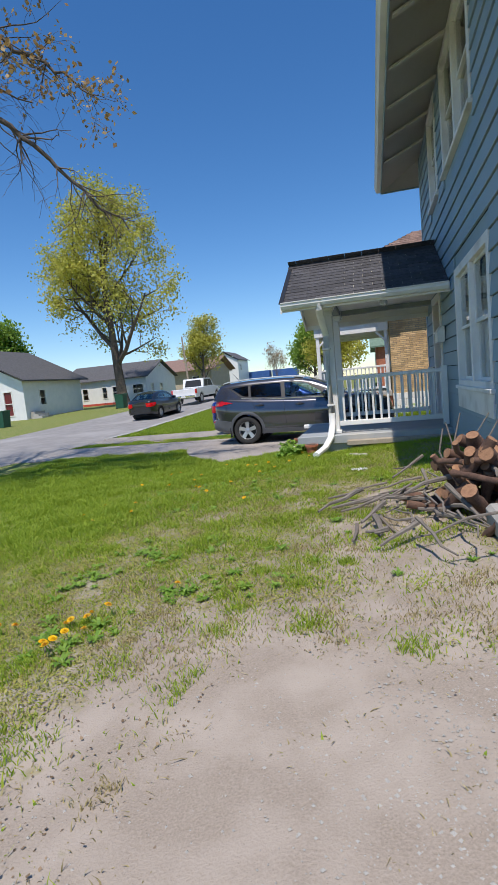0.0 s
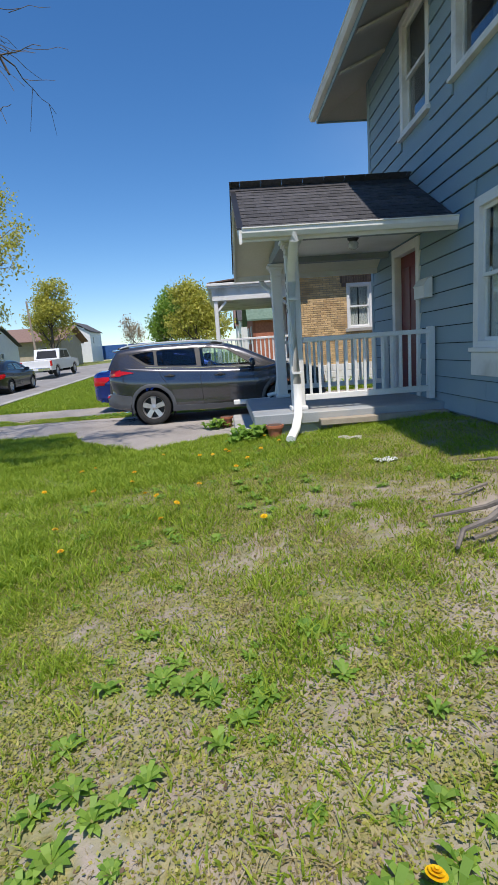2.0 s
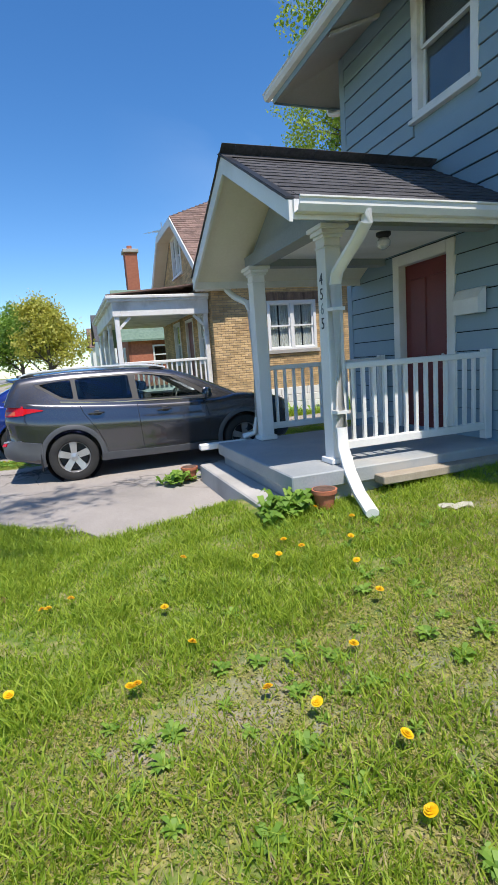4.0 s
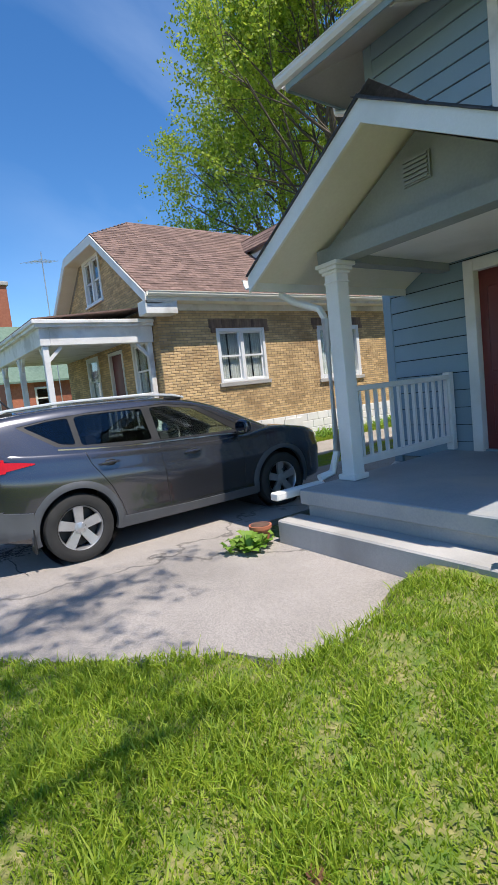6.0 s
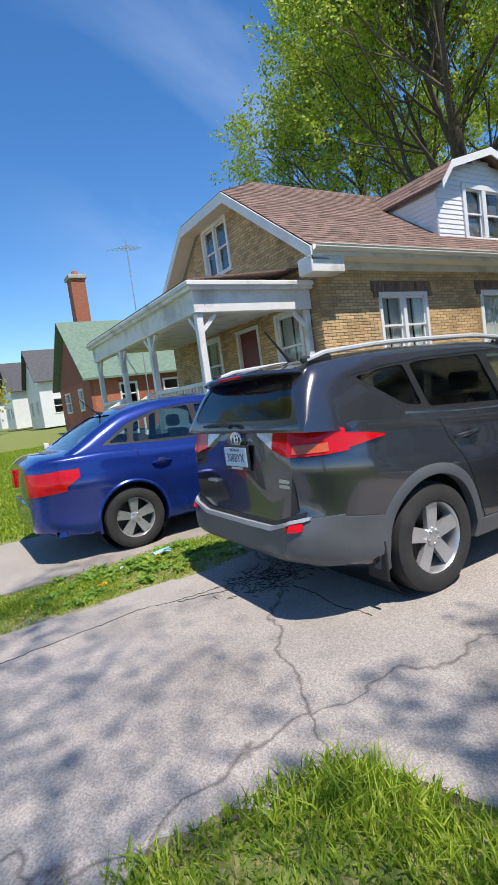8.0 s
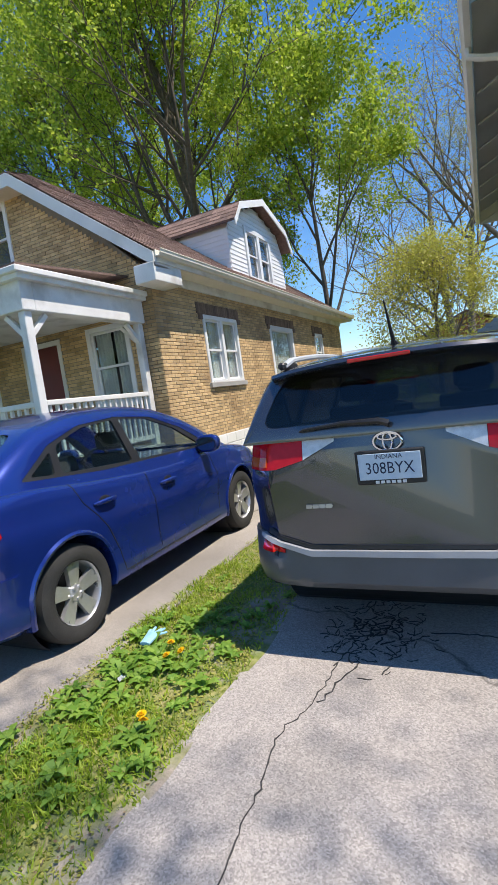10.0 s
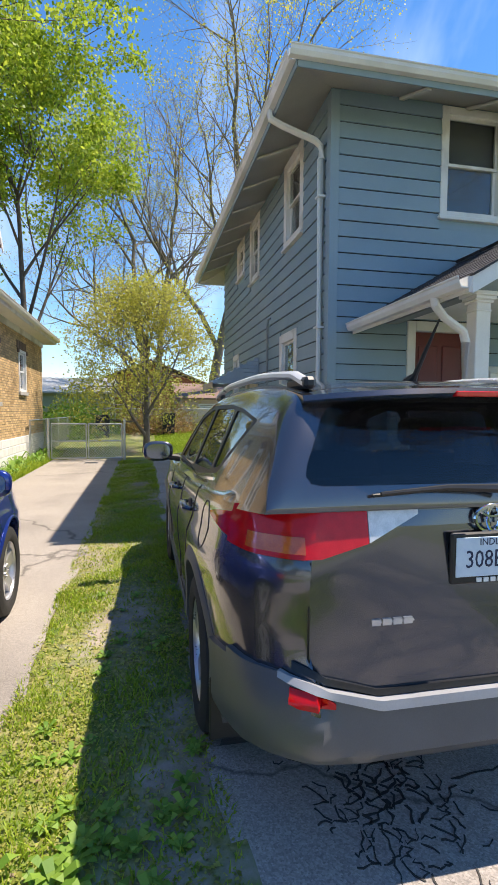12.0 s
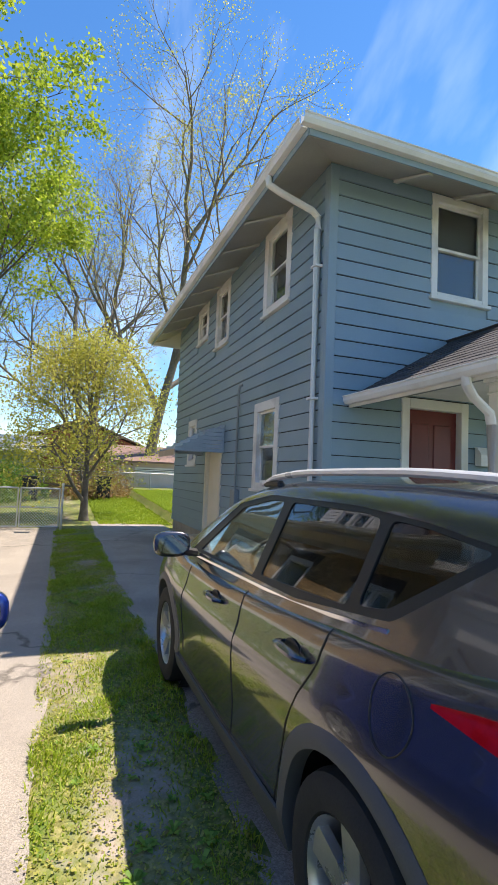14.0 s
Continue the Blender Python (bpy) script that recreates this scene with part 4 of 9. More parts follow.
railing("porch_railing", "white wooden baluster railing of the porch", "x", 11.70, -1.47, FX - 0.05, 0.38, 1.22, 13, M["white"], (FX - 0.095,))

# ---- vehicles ----
def curve_through(xs, ys, x):
    """A smooth monotone curve through the points (xs, ys)."""
    xs, ys = np.array(xs, float), np.array(ys, float)
    h = np.diff(xs)
    d = np.diff(ys) / h
    m = np.zeros(len(xs))
    m[0], m[-1] = d[0], d[-1]
    for i in range(1, len(xs) - 1):
        if d[i - 1] * d[i] > 0:
            w1, w2 = 2 * h[i] + h[i - 1], h[i] + 2 * h[i - 1]
            m[i] = (w1 + w2) / (w1 / d[i - 1] + w2 / d[i])
    x = np.clip(x, xs[0], xs[-1])
    i = np.clip(np.searchsorted(xs, x) - 1, 0, len(h) - 1)
    t = (x - xs[i]) / h[i]
    return (2 * t ** 3 - 3 * t ** 2 + 1) * ys[i] + (t ** 3 - 2 * t ** 2 + t) * h[i] * m[i] + (-2 * t ** 3 + 3 * t ** 2) * ys[i + 1] + (t ** 3 - t ** 2) * h[i] * m[i + 1]


def loft(stations):
    """A closed bmesh through half-sections [(x, [(y, z), ...]), ...] that run from the bottom's middle to the top's middle, mirrored."""
    bm = bmesh.new()
    rings = []
    for x, half in stations:
        pts = [(y, z) for y, z in half] + [(-y, z) for y, z in reversed(half[1:-1])]
        rings.append([bm.verts.new((x, y, z)) for y, z in pts])
    n = len(rings[0])
    for a, b in zip(rings, rings[1:]):
        for k in range(n):
            bm.faces.new((a[k], a[(k + 1) % n], b[(k + 1) % n], b[k]))
    bm.faces.new(list(reversed(rings[0])))
    bm.faces.new(rings[-1])
    bmesh.ops.recalc_face_normals(bm, faces=bm.faces)
    return bm


def solid(a, b, op):
    """The boolean of two closed bmeshes, as a new bmesh; both are used up."""
    obs = []
    for bm in (a, b):
        bmesh.ops.recalc_face_normals(bm, faces=bm.faces)
        me = bpy.data.meshes.new("tmp")
        bm.to_mesh(me)
        bm.free()
        obs.append(new("tmp", me))
    mod = obs[0].modifiers.new("cut", "BOOLEAN")
    mod.operation, mod.object, mod.solver = op, obs[1], "EXACT"
    dg = bpy.context.evaluated_depsgraph_get()
    me = bpy.data.meshes.new_from_object(obs[0].evaluated_get(dg))
    out = bmesh.new()
    out.from_mesh(me)
    bpy.data.meshes.remove(me)
    for ob in obs:
        data = ob.data
        bpy.data.objects.remove(ob)
        bpy.data.meshes.remove(data)
    return out


def cylinder_y(x, z, r, y0, y1, n=40):
    return prism(bmesh.new(), [(x + r * math.cos(2 * math.pi * k / n), y0, z + r * math.sin(2 * math.pi * k / n)) for k in range(n)], (0, y1 - y0, 0))


def rounded(pts, r=0.03, n=3):
    """Rounds the corners of a polygon of (x, z)."""
    out = []
    m = len(pts)
    for i in range(m):
        p, a, b = Vector(pts[i]), Vector(pts[i - 1]), Vector(pts[(i + 1) % m])
        u, v = (a - p), (b - p)
        rr = min(r, u.length * 0.4, v.length * 0.4)
        s, e = p + u.normalized() * rr, p + v.normalized() * rr
        for k in range(n + 1):
            t = k / n
            out.append(tuple((1 - t) ** 2 * s + 2 * t * (1 - t) * p + t * t * e))
    return out


def lathe_y(bm, prof, x, z, n=40):
    """Turns the profile [(y, r), ...] round an axis along y."""
    rings = [[bm.verts.new((x + r * math.cos(2 * math.pi * k / n), y, z + r * math.sin(2 * math.pi * k / n))) for k in range(n)] for y, r in prof]
    for a, b in zip(rings, rings[1:]):
        for k in range(n):
            bm.faces.new((a[k], a[(k + 1) % n], b[(k + 1) % n], b[k]))
    return bm


def wheel(parent, x, y, side, radius, spokes, double, dark=False):
    """A tyre with a spoked alloy rim. side: +1 when it faces +y."""
    w = new("wheel")
    w.parent = parent
    s = side
    rim_r = radius * 0.645
    bm = bmesh.new()
    lathe_y(bm, [(y - s * 0.10, rim_r), (y - s * 0.105, radius * 0.82), (y - s * 0.09, radius * 0.965), (y - s * 0.05, radius), (y + s * 0.05, radius), (y + s * 0.085, radius * 0.97), (y + s * 0.10, radius * 0.88), (y + s * 0.102, radius * 0.76), (y + s * 0.092, rim_r * 1.04), (y + s * 0.075, rim_r)], x, radius, 48)
    part("tyre", bm, M["rubber"], w, smooth=True)
    bm = bmesh.new()
    lathe_y(bm, [(y - s * 0.10, rim_r), (y - s * 0.02, rim_r * 0.93), (y + s * 0.06, rim_r * 0.94), (y + s * 0.08, rim_r * 0.985), (y + s * 0.085, rim_r), (y + s * 0.07, rim_r * 1.0)], x, radius, 48)
    for k in range(spokes):
        base = 2 * math.pi * k / spokes + math.pi / 2
        for off in ((-0.15, 0.15) if double else (0.0,)):
            a0, a1 = base + off * 0.45, base + off
            w0, w1 = (0.030, 0.024) if double else (0.040, 0.052)
            r0, r1 = radius * 0.11, rim_r * 0.96
            c0, c1 = Vector((math.cos(a0), 0, math.sin(a0))), Vector((math.cos(a1), 0, math.sin(a1)))
            t0, t1 = Vector((-math.sin(a0), 0, math.cos(a0))), Vector((-math.sin(a1), 0, math.cos(a1)))
            o = Vector((x, 0, radius))
            ya, yb, th = y + s * 0.055, y + s * 0.07, s * 0.035
            top = [o + c0 * r0 - t0 * w0 + Vector((0, ya, 0)), o + c0 * r0 + t0 * w0 + Vector((0, ya, 0)), o + c1 * r1 + t1 * w1 + Vector((0, yb, 0)), o + c1 * r1 - t1 * w1 + Vector((0, yb, 0))]
            prism(bm, top, (0, -th, 0))
    part("rim", bm, M["alloy"], w, smooth=True)
    bm = bmesh.new()
    lathe_y(bm, [(y + s * 0.0, radius * 0.17), (y + s * 0.06, radius * 0.165), (y + s * 0.068, radius * 0.10), (y + s * 0.072, 0.002)], x, radius, 20)
    for k in range(5):
        a = 2 * math.pi * (k + 0.5) / 5 + math.pi / 2
        tube(bm, [(x + radius * 0.13 * math.cos(a), y + s * 0.055, radius + radius * 0.13 * math.sin(a)), (x + radius * 0.13 * math.cos(a), y + s * 0.075, radius + radius * 0.13 * math.sin(a))], 0.011, 6)
    part("hub", bm, M["alloy"], w, smooth=True)
    bm = bmesh.new()
    lathe_y(bm, [(y - s * 0.04, 0.02), (y - s * 0.04, rim_r * 0.9)], x, radius, 24)
    part("brake_disc", bm, M["black"], w)
    return w


def car(name, label, m, P):
    """A car in its own frame: x forward from the rear axle, y to its left, z up from the road. P: its measures."""
    c = thing(name, label, "car", m=m)
    paint, wb, R, hw = P["paint"], P["wheelbase"], P["radius"], P["half_width"]
    x0, x1 = P["rear"], P["front"]
    # lower body
    xs = np.concatenate([x0 + (1 - np.cos(np.linspace(0, math.pi / 2, 9))) * 0.45, np.linspace(x0 + 0.5, x1 - 0.55, 40), x1 - 0.5 + 0.5 * np.sin(np.linspace(0, math.pi / 2, 10))])
    top = lambda x: curve_through(*P["top"], x)
    bot = lambda x: curve_through(*P["bottom"], x)
    wid = lambda x: curve_through(*P["width"], x) * hw
    st = []
    for x in xs:
        zt, zb, w = float(top(x)), float(bot(x)), float(wid(x))
        h = zt - zb
        sec = [(0, 0), (0.70, 0), (0.90, 0.015), (0.955, 0.06), (0.975, 0.15), (0.972, 0.24), (0.976, 0.36), (0.992, 0.50), (1.0, 0.62), (0.998, 0.70), (0.985, 0.75), (0.972, 0.80), (0.962, 0.88), (0.945, 0.95), (0.915, 0.985), (0.86, 1.0), (0.5, 1.0 + P["crown"]), (0, 1.0 + P["crown"] * 1.3)]
        st.append((float(x), [(a * w, zb + b * h) for a, b in sec]))
    body = loft(st)
    if "tail" in P:
        for v in body.verts:
            w = min(1.0, max(0.0, (-0.25 - v.co.x) / 0.6))
            v.co.x += w * w * float(np.interp(v.co.z, *P["tail"]))
    for ax in (0.0, wb):
        body = solid(body, cylinder_y(ax, R + 0.015, R + P["arch"], -hw - 0.2, hw + 0.2, 44), "DIFFERENCE")
    body_ob = part("body", body, paint, c, smooth=True)
    # inner wheel wells and floor
    bm = bmesh.new()
    for ax in (0.0, wb):
        lathe_y(bm, [(-hw * 0.9, R + P["arch"] + 0.01), (hw * 0.9, R + P["arch"] + 0.01)], ax, R + 0.015, 36)
    box(bm, ax - wb - 0.5, wb + 0.6, -hw * 0.55, hw * 0.55, 0.24, 0.6)
    part("underbody", bm, M["black"], c)
    for side in (-1, 1):
        for ax in (0.0, wb):
            wheel(c, ax, side * (hw - 0.115), side, R, P["spokes"], P["double"])
            # arch lip
            bm = bmesh.new()
            ra, rb = R + P["arch"] - 0.012, R + P["arch"] + P["lip"]
            n = 28
            rows = []
            for k in range(n + 1):
                a = math.radians(-16) + (math.radians(212)) * k / n
                row = []
                for rr, dy in ((ra, -0.05), (ra, 0.012), ((ra + rb) / 2, 0.016), (rb, 0.002), (rb, -0.05)):
                    px, pz = ax + rr * math.cos(a), R + 0.015 + rr * math.sin(a)
                    wy = float(wid(px))
                    zt, zb = float(top(px)), float(bot(px))
                    f = np.clip((pz - zb) / (zt - zb), 0, 1)
                    k_w = float(np.interp(f, [0, 0.06, 0.15, 0.24, 0.36, 0.5, 0.62, 0.8, 1], [0.94, 0.955, 0.975, 0.972, 0.976, 0.992, 1.0, 0.972, 0.9]))
                    row.append(bm.verts.new((px, side * (wy * k_w + dy), pz)))
                rows.append(row)
            for r0, r1 in zip(rows, rows[1:]):
                for k in range(4):
                    bm.faces.new((r0[k], r0[k + 1], r1[k + 1], r1[k]))
            part("arch_trim", bm, P["lip_mat"], c, smooth=True)

    # cabin
    belt = lambda x: curve_through(*P["belt"], x)
    crown = lambda x: curve_through(*P["roof"], x)
    base = lambda x: curve_through(*P["cabin_width"], x) * hw

    def cabin(inset):
        g0, g1 = P["roof"][0][0] + inset * 1.6, P["roof"][0][-1] - inset * 1.6
        st = []
        gx_ = np.concatenate([np.linspace(g0, g0 + 0.4, 14), np.linspace(g0 + 0.45, g1 - 0.35, 40), np.linspace(g1 - 0.3, g1, 10)])
        for x in gx_:
            zb = float(belt(x)) - 0.06
            zt = max(float(crown(x)) - inset, zb + 0.02)
            w = float(base(x)) - inset
            hh = zt - zb
            tum = P["tumble"]
            wt = w - tum * hh
            r = min(0.10, hh * 0.45)
            half = [(0, zb), (w * 0.6, zb), (w, zb)]
            for f in (0.2, 0.4, 0.6, 0.8):
                half.append((w - tum * (hh - r) * f, zb + (hh - r) * f))
            ex = w - tum * (hh - r)
            for a in np.linspace(0, math.pi / 2, 6)[0:]:
                half.append((ex - 0.85 * r * (1 - math.cos(a)) - 0.04 * math.sin(a), zb + hh - r + r * math.sin(a)))
            last = half[-1][0]
            half += [(last * 0.7, zt + 0.018 * min(1, hh * 3)), (last * 0.35, zt + 0.028 * min(1, hh * 3)), (0, zt + 0.032 * min(1, hh * 3))]
            st.append((float(x), half))
        return loft(st)

    def side_prism(poly, s=None):
        y0, y1 = (-2, 4) if s is None else ((0.3, 1.7) if s > 0 else (-2, 1.7))
        return prism(bmesh.new(), [(x, y0, z) for x, z in rounded(poly)], (0, y1, 0))

    def end_prism(rng, y_top, y_low, z_low, z_top):
        a, b = rng
        pts = rounded([(-y_low, z_low), (y_low, z_low), (y_top, z_top), (-y_top, z_top)], 0.08)
        return prism(bmesh.new(), [(a, y, z) for y, z in pts], (b - a, 0, 0))

    shell = solid(cabin(0.0), cabin(0.035), "DIFFERENCE")
    trimshell = solid(cabin(0.004), cabin(0.03), "DIFFERENCE")
    dlo = P["dlo"]
    shell = solid(shell, side_prism(dlo), "DIFFERENCE")
    ws, rw = P["windscreen"], P["rear_window"]
    shell = solid(shell, end_prism(*ws), "DIFFERENCE")
    shell = solid(shell, end_prism(*rw), "DIFFERENCE")
    part("roof", shell, paint, c, smooth=True)
    trim = solid(trimshell, side_prism(dlo), "INTERSECT")
    for poly in P["panes"]:
        trim = solid(trim, side_prism(poly), "DIFFERENCE")
    part("window_trim", trim, M["black"], c)
    sheet = solid(cabin(0.010), cabin(0.016), "DIFFERENCE")
    for s in (-1, 1):
        for i, poly in enumerate(P["panes"]):
            ob = part("side_window", solid(sheet.copy(), side_prism(poly, s), "INTERSECT"), M["tint"] if i in P["tinted"] else M["carglass"], c, smooth=True)
            ob.visible_shadow = False
    for nm, q, mt in (("windscreen", ws, "carglass"), ("rear_window", rw, "tint" if P["tinted"] else "carglass")):
        part(nm, solid(sheet.copy(), end_prism(*q), "INTERSECT"), M[mt], c, smooth=True).visible_shadow = False
    # seats and dashboard
    for sx, sy in ((wb * 0.5, -0.36), (wb * 0.5, 0.36), (wb * 0.17, -0.38), (wb * 0.17, 0.38)):
        zz = float(belt(sx)) - 0.35
        bm = bmesh.new()
        prism(bm, rounded3([(sx - 0.12, sy, zz), (sx + 0.02, sy, zz), (sx - 0.10, sy, zz + 0.50), (sx - 0.20, sy, zz + 0.50)], sy), (0, 0.44, 0))
        box(bm, sx - 0.25, sx - 0.13, sy + 0.10, sy + 0.34, zz + 0.53, zz + 0.68, bevel=0.03)
        bmesh.ops.translate(bm, verts=bm.verts, vec=(0, -0.22, 0))
        part("seat", bm, M["interior"], c, smooth=True)
    dx = P["dash"]
    part("dashboard", nbox(dx - 0.25, dx + 0.25, -hw * 0.8, hw * 0.8, float(belt(dx)) - 0.2, float(belt(dx)) - 0.02, bevel=0.05), M["interior"], c)
    bm = bmesh.new()
    n = 18
    ring = [(dx - 0.38 + 0.06 * math.sin(2 * math.pi * k / n), 0.36 + 0.18 * math.cos(2 * math.pi * k / n), float(belt(dx)) - 0.03 + 0.17 * math.sin(2 * math.pi * k / n)) for k in range(n + 1)]
    tube(bm, ring, 0.014, 6, cap=False)
    part("steering_wheel", bm, M["black"], c, smooth=True)
    return c, wid, top, bot


def rounded3(pts, sy):
    return [(x, sy, z) for x, z in rounded([(p[0], p[2]) for p in pts], 0.05)]


def skin(x, z, wid, top, bot):
    """Half-width of the body at x and height z."""
    zt, zb = float(top(x)), float(bot(x))
    f = np.clip((z - zb) / (zt - zb), 0, 1)
    return float(wid(x)) * float(np.interp(f, [0, 0.06, 0.15, 0.24, 0.36, 0.5, 0.62, 0.70, 0.75, 0.8, 0.88, 0.95, 1], [0.94, 0.955, 0.975, 0.972, 0.976, 0.992, 1.0, 0.998, 0.985, 0.972, 0.962, 0.945, 0.9]))


def line_on_side(bm, pts, side, fn, r=0.004, lift=0.0):
    """A thin tube that follows the flank: pts (x, z)."""
    dense = []
    for (xa, za), (xb, zb) in zip(pts, pts[1:]):
        for k in range(8):
            t = k / 8
            dense.append((xa + (xb - xa) * t, za + (zb - za) * t))
    dense.append(pts[-1])
    tube(bm, [(x, side * (skin(x, z, *fn) + lift), z) for x, z in dense], r, 5)
    return bm


def flank_patch(poly_top, poly_low, side, fn, lift, thick=0.012):
    """A skin-hugging panel between an upper and a lower line of (x, z) points."""
    bm = bmesh.new()
    n, k = 14, 6
    def at(line, t):
        xs = [p[0] for p in line]
        ts = np.linspace(0, 1, len(line))
        return np.interp(t, ts, xs), np.interp(t, ts, [p[1] for p in line])
    rows = []
    for i in range(n + 1):
        xa, za = at(poly_low, i / n)
        xb, zb = at(poly_top, i / n)
        rows.append([bm.verts.new((xa + (xb - xa) * j / k, side * (skin(xa + (xb - xa) * j / k, za + (zb - za) * j / k, *fn) + lift), za + (zb - za) * j / k)) for j in range(k + 1)])
    for a, b in zip(rows, rows[1:]):
        for j in range(k):
            bm.faces.new((a[j], a[j + 1], b[j + 1], b[j]))
    bmesh.ops.recalc_face_normals(bm, faces=bm.faces)
    if bm.faces[0].normal.y * side < 0:
        bmesh.ops.reverse_faces(bm, faces=bm.faces)
    bmesh.ops.solidify(bm, geom=bm.faces, thickness=thick)
    return bm


SUV = dict(paint=M["paint_grey"], wheelbase=2.66, radius=0.352, half_width=0.922, rear=-0.93, front=3.60, arch=0.055, lip=0.06, lip_mat=M["cladding"], spokes=5, double=False, crown=0.02,
           top=([-0.93, -0.80, -0.3, 0.6, 1.6, 2.2, 2.6, 3.1, 3.4, 3.52, 3.60], [1.215, 1.22, 1.17, 1.09, 1.03, 1.02, 1.06, 1.0, 0.92, 0.84, 0.62]),
           bottom=([-0.93, -0.75, -0.4, 0.5, 2.2, 2.9, 3.4, 3.60], [0.40, 0.33, 0.26, 0.23, 0.23, 0.24, 0.25, 0.40]),
           width=([-0.93, -0.885, -0.75, -0.45, 0.2, 1.5, 2.6, 3.1, 3.4, 3.52, 3.60], [0.70, 0.79, 0.895, 0.968, 1.0, 1.0, 0.995, 0.96, 0.85, 0.75, 0.60]),
           tail=([0.3, 0.42, 0.62, 0.70, 0.95, 1.08, 1.2], [0.10, 0.0, 0.0, 0.09, 0.05, 0.09, 0.13]), belt=([-0.95, -0.5, 0.5, 1.5, 2.7], [1.225, 1.18, 1.10, 1.03, 1.04]),
           roof=([-0.85, -0.82, -0.75, -0.63, -0.3, 0.2, 0.9, 1.35, 1.75, 2.15, 2.62], [1.17, 1.26, 1.41, 1.535, 1.57, 1.59, 1.585, 1.55, 1.46, 1.29, 1.06]),
           cabin_width=([-0.95, -0.85, -0.6, 0.0, 1.5, 2.2, 2.65], [0.80, 0.85, 0.90, 0.94, 0.945, 0.92, 0.86]), tumble=0.42,
           dlo=[(-0.44, 1.432), (-0.10, 1.19), (0.5, 1.12), (2.25, 1.06), (1.62, 1.43), (1.2, 1.50), (0.3, 1.50), (-0.12, 1.475)],
           panes=[[(1.02, 1.105), (2.05, 1.085), (1.55, 1.41), (1.18, 1.475), (1.0, 1.475)], [(0.15, 1.175), (0.93, 1.125), (0.90, 1.478), (0.24, 1.478), (0.13, 1.465)], [(-0.37, 1.425), (-0.06, 1.215), (0.09, 1.19), (0.07, 1.468), (-0.12, 1.458)]],
           tinted=(1, 2), windscreen=((1.55, 3.2), 0.52, 0.66, 1.08, 1.505), rear_window=((-1.6, -0.45), 0.54, 0.67, 1.232, 1.50), dash=2.15)
suv_m = Matrix.Translation((-4.02, 14.04, DRIVE_Z)) @ Matrix.Rotation(radians(-0.2), 4, "Z")
suv, *sfn = car("suv", "dark grey metallic sport utility car parked on the driveway", suv_m, SUV)

SEDAN = dict(paint=M["paint_blue"], wheelbase=2.52, radius=0.318, half_width=0.868, rear=-0.93, front=3.43, arch=0.05, lip=0.02, lip_mat=M["paint_blue"], spokes=5, double=True, crown=0.03,
             top=([-0.93, -0.8, -0.3, 0.4, 1.4, 2.2, 2.8, 3.15, 3.35, 3.43], [0.98, 1.05, 1.06, 1.0, 0.95, 0.96, 0.90, 0.80, 0.70, 0.52]),
             bottom=([-0.93, -0.7, -0.4, 0.5, 2.2, 2.9, 3.3, 3.43], [0.34, 0.27, 0.22, 0.19, 0.19, 0.2, 0.2, 0.34]),
             width=([-0.93, -0.88, -0.7, -0.4, 0.2, 1.5, 2.5, 3.0, 3.25, 3.37, 3.43], [0.70, 0.80, 0.92, 0.98, 1.0, 1.0, 0.99, 0.94, 0.84, 0.72, 0.60]),
             belt=([-0.8, -0.3, 0.5, 1.5, 2.5], [1.06, 1.05, 1.0, 0.96, 0.98]),
             roof=([-0.62, -0.45, -0.2, 0.15, 0.6, 1.0, 1.4, 1.8, 2.2, 2.5], [1.04, 1.13, 1.28, 1.43, 1.495, 1.50, 1.46, 1.34, 1.14, 0.97]),
             cabin_width=([-0.7, -0.4, 0.0, 1.5, 2.1, 2.55], [0.84, 0.89, 0.93, 0.94, 0.92, 0.84]), tumble=0.42,
             dlo=[(-0.22, 1.10), (0.5, 1.04), (2.1, 1.0), (1.75, 1.22), (1.35, 1.37), (0.9, 1.415), (0.45, 1.39), (0.1, 1.29)],
             panes=[[(0.95, 1.045), (1.95, 1.02), (1.62, 1.24), (1.3, 1.36), (0.93, 1.395)], [(0.12, 1.09), (0.86, 1.05), (0.85, 1.395), (0.48, 1.37), (0.17, 1.28)], [(-0.14, 1.115), (0.06, 1.095), (0.10, 1.25)]],
             tinted=(), windscreen=((1.3, 3.0), 0.50, 0.66, 1.0, 1.42), rear_window=((-1.5, 0.3), 0.48, 0.62, 1.10, 1.40), dash=2.05)
sedan_m = Matrix.Translation((-5.03, 16.92, DRIVE_Z)) @ Matrix.Rotation(radians(0.8), 4, "Z")
sedan, *bfn = car("sedan", "bright blue compact sedan parked on the neighbour's driveway", sedan_m, SEDAN)


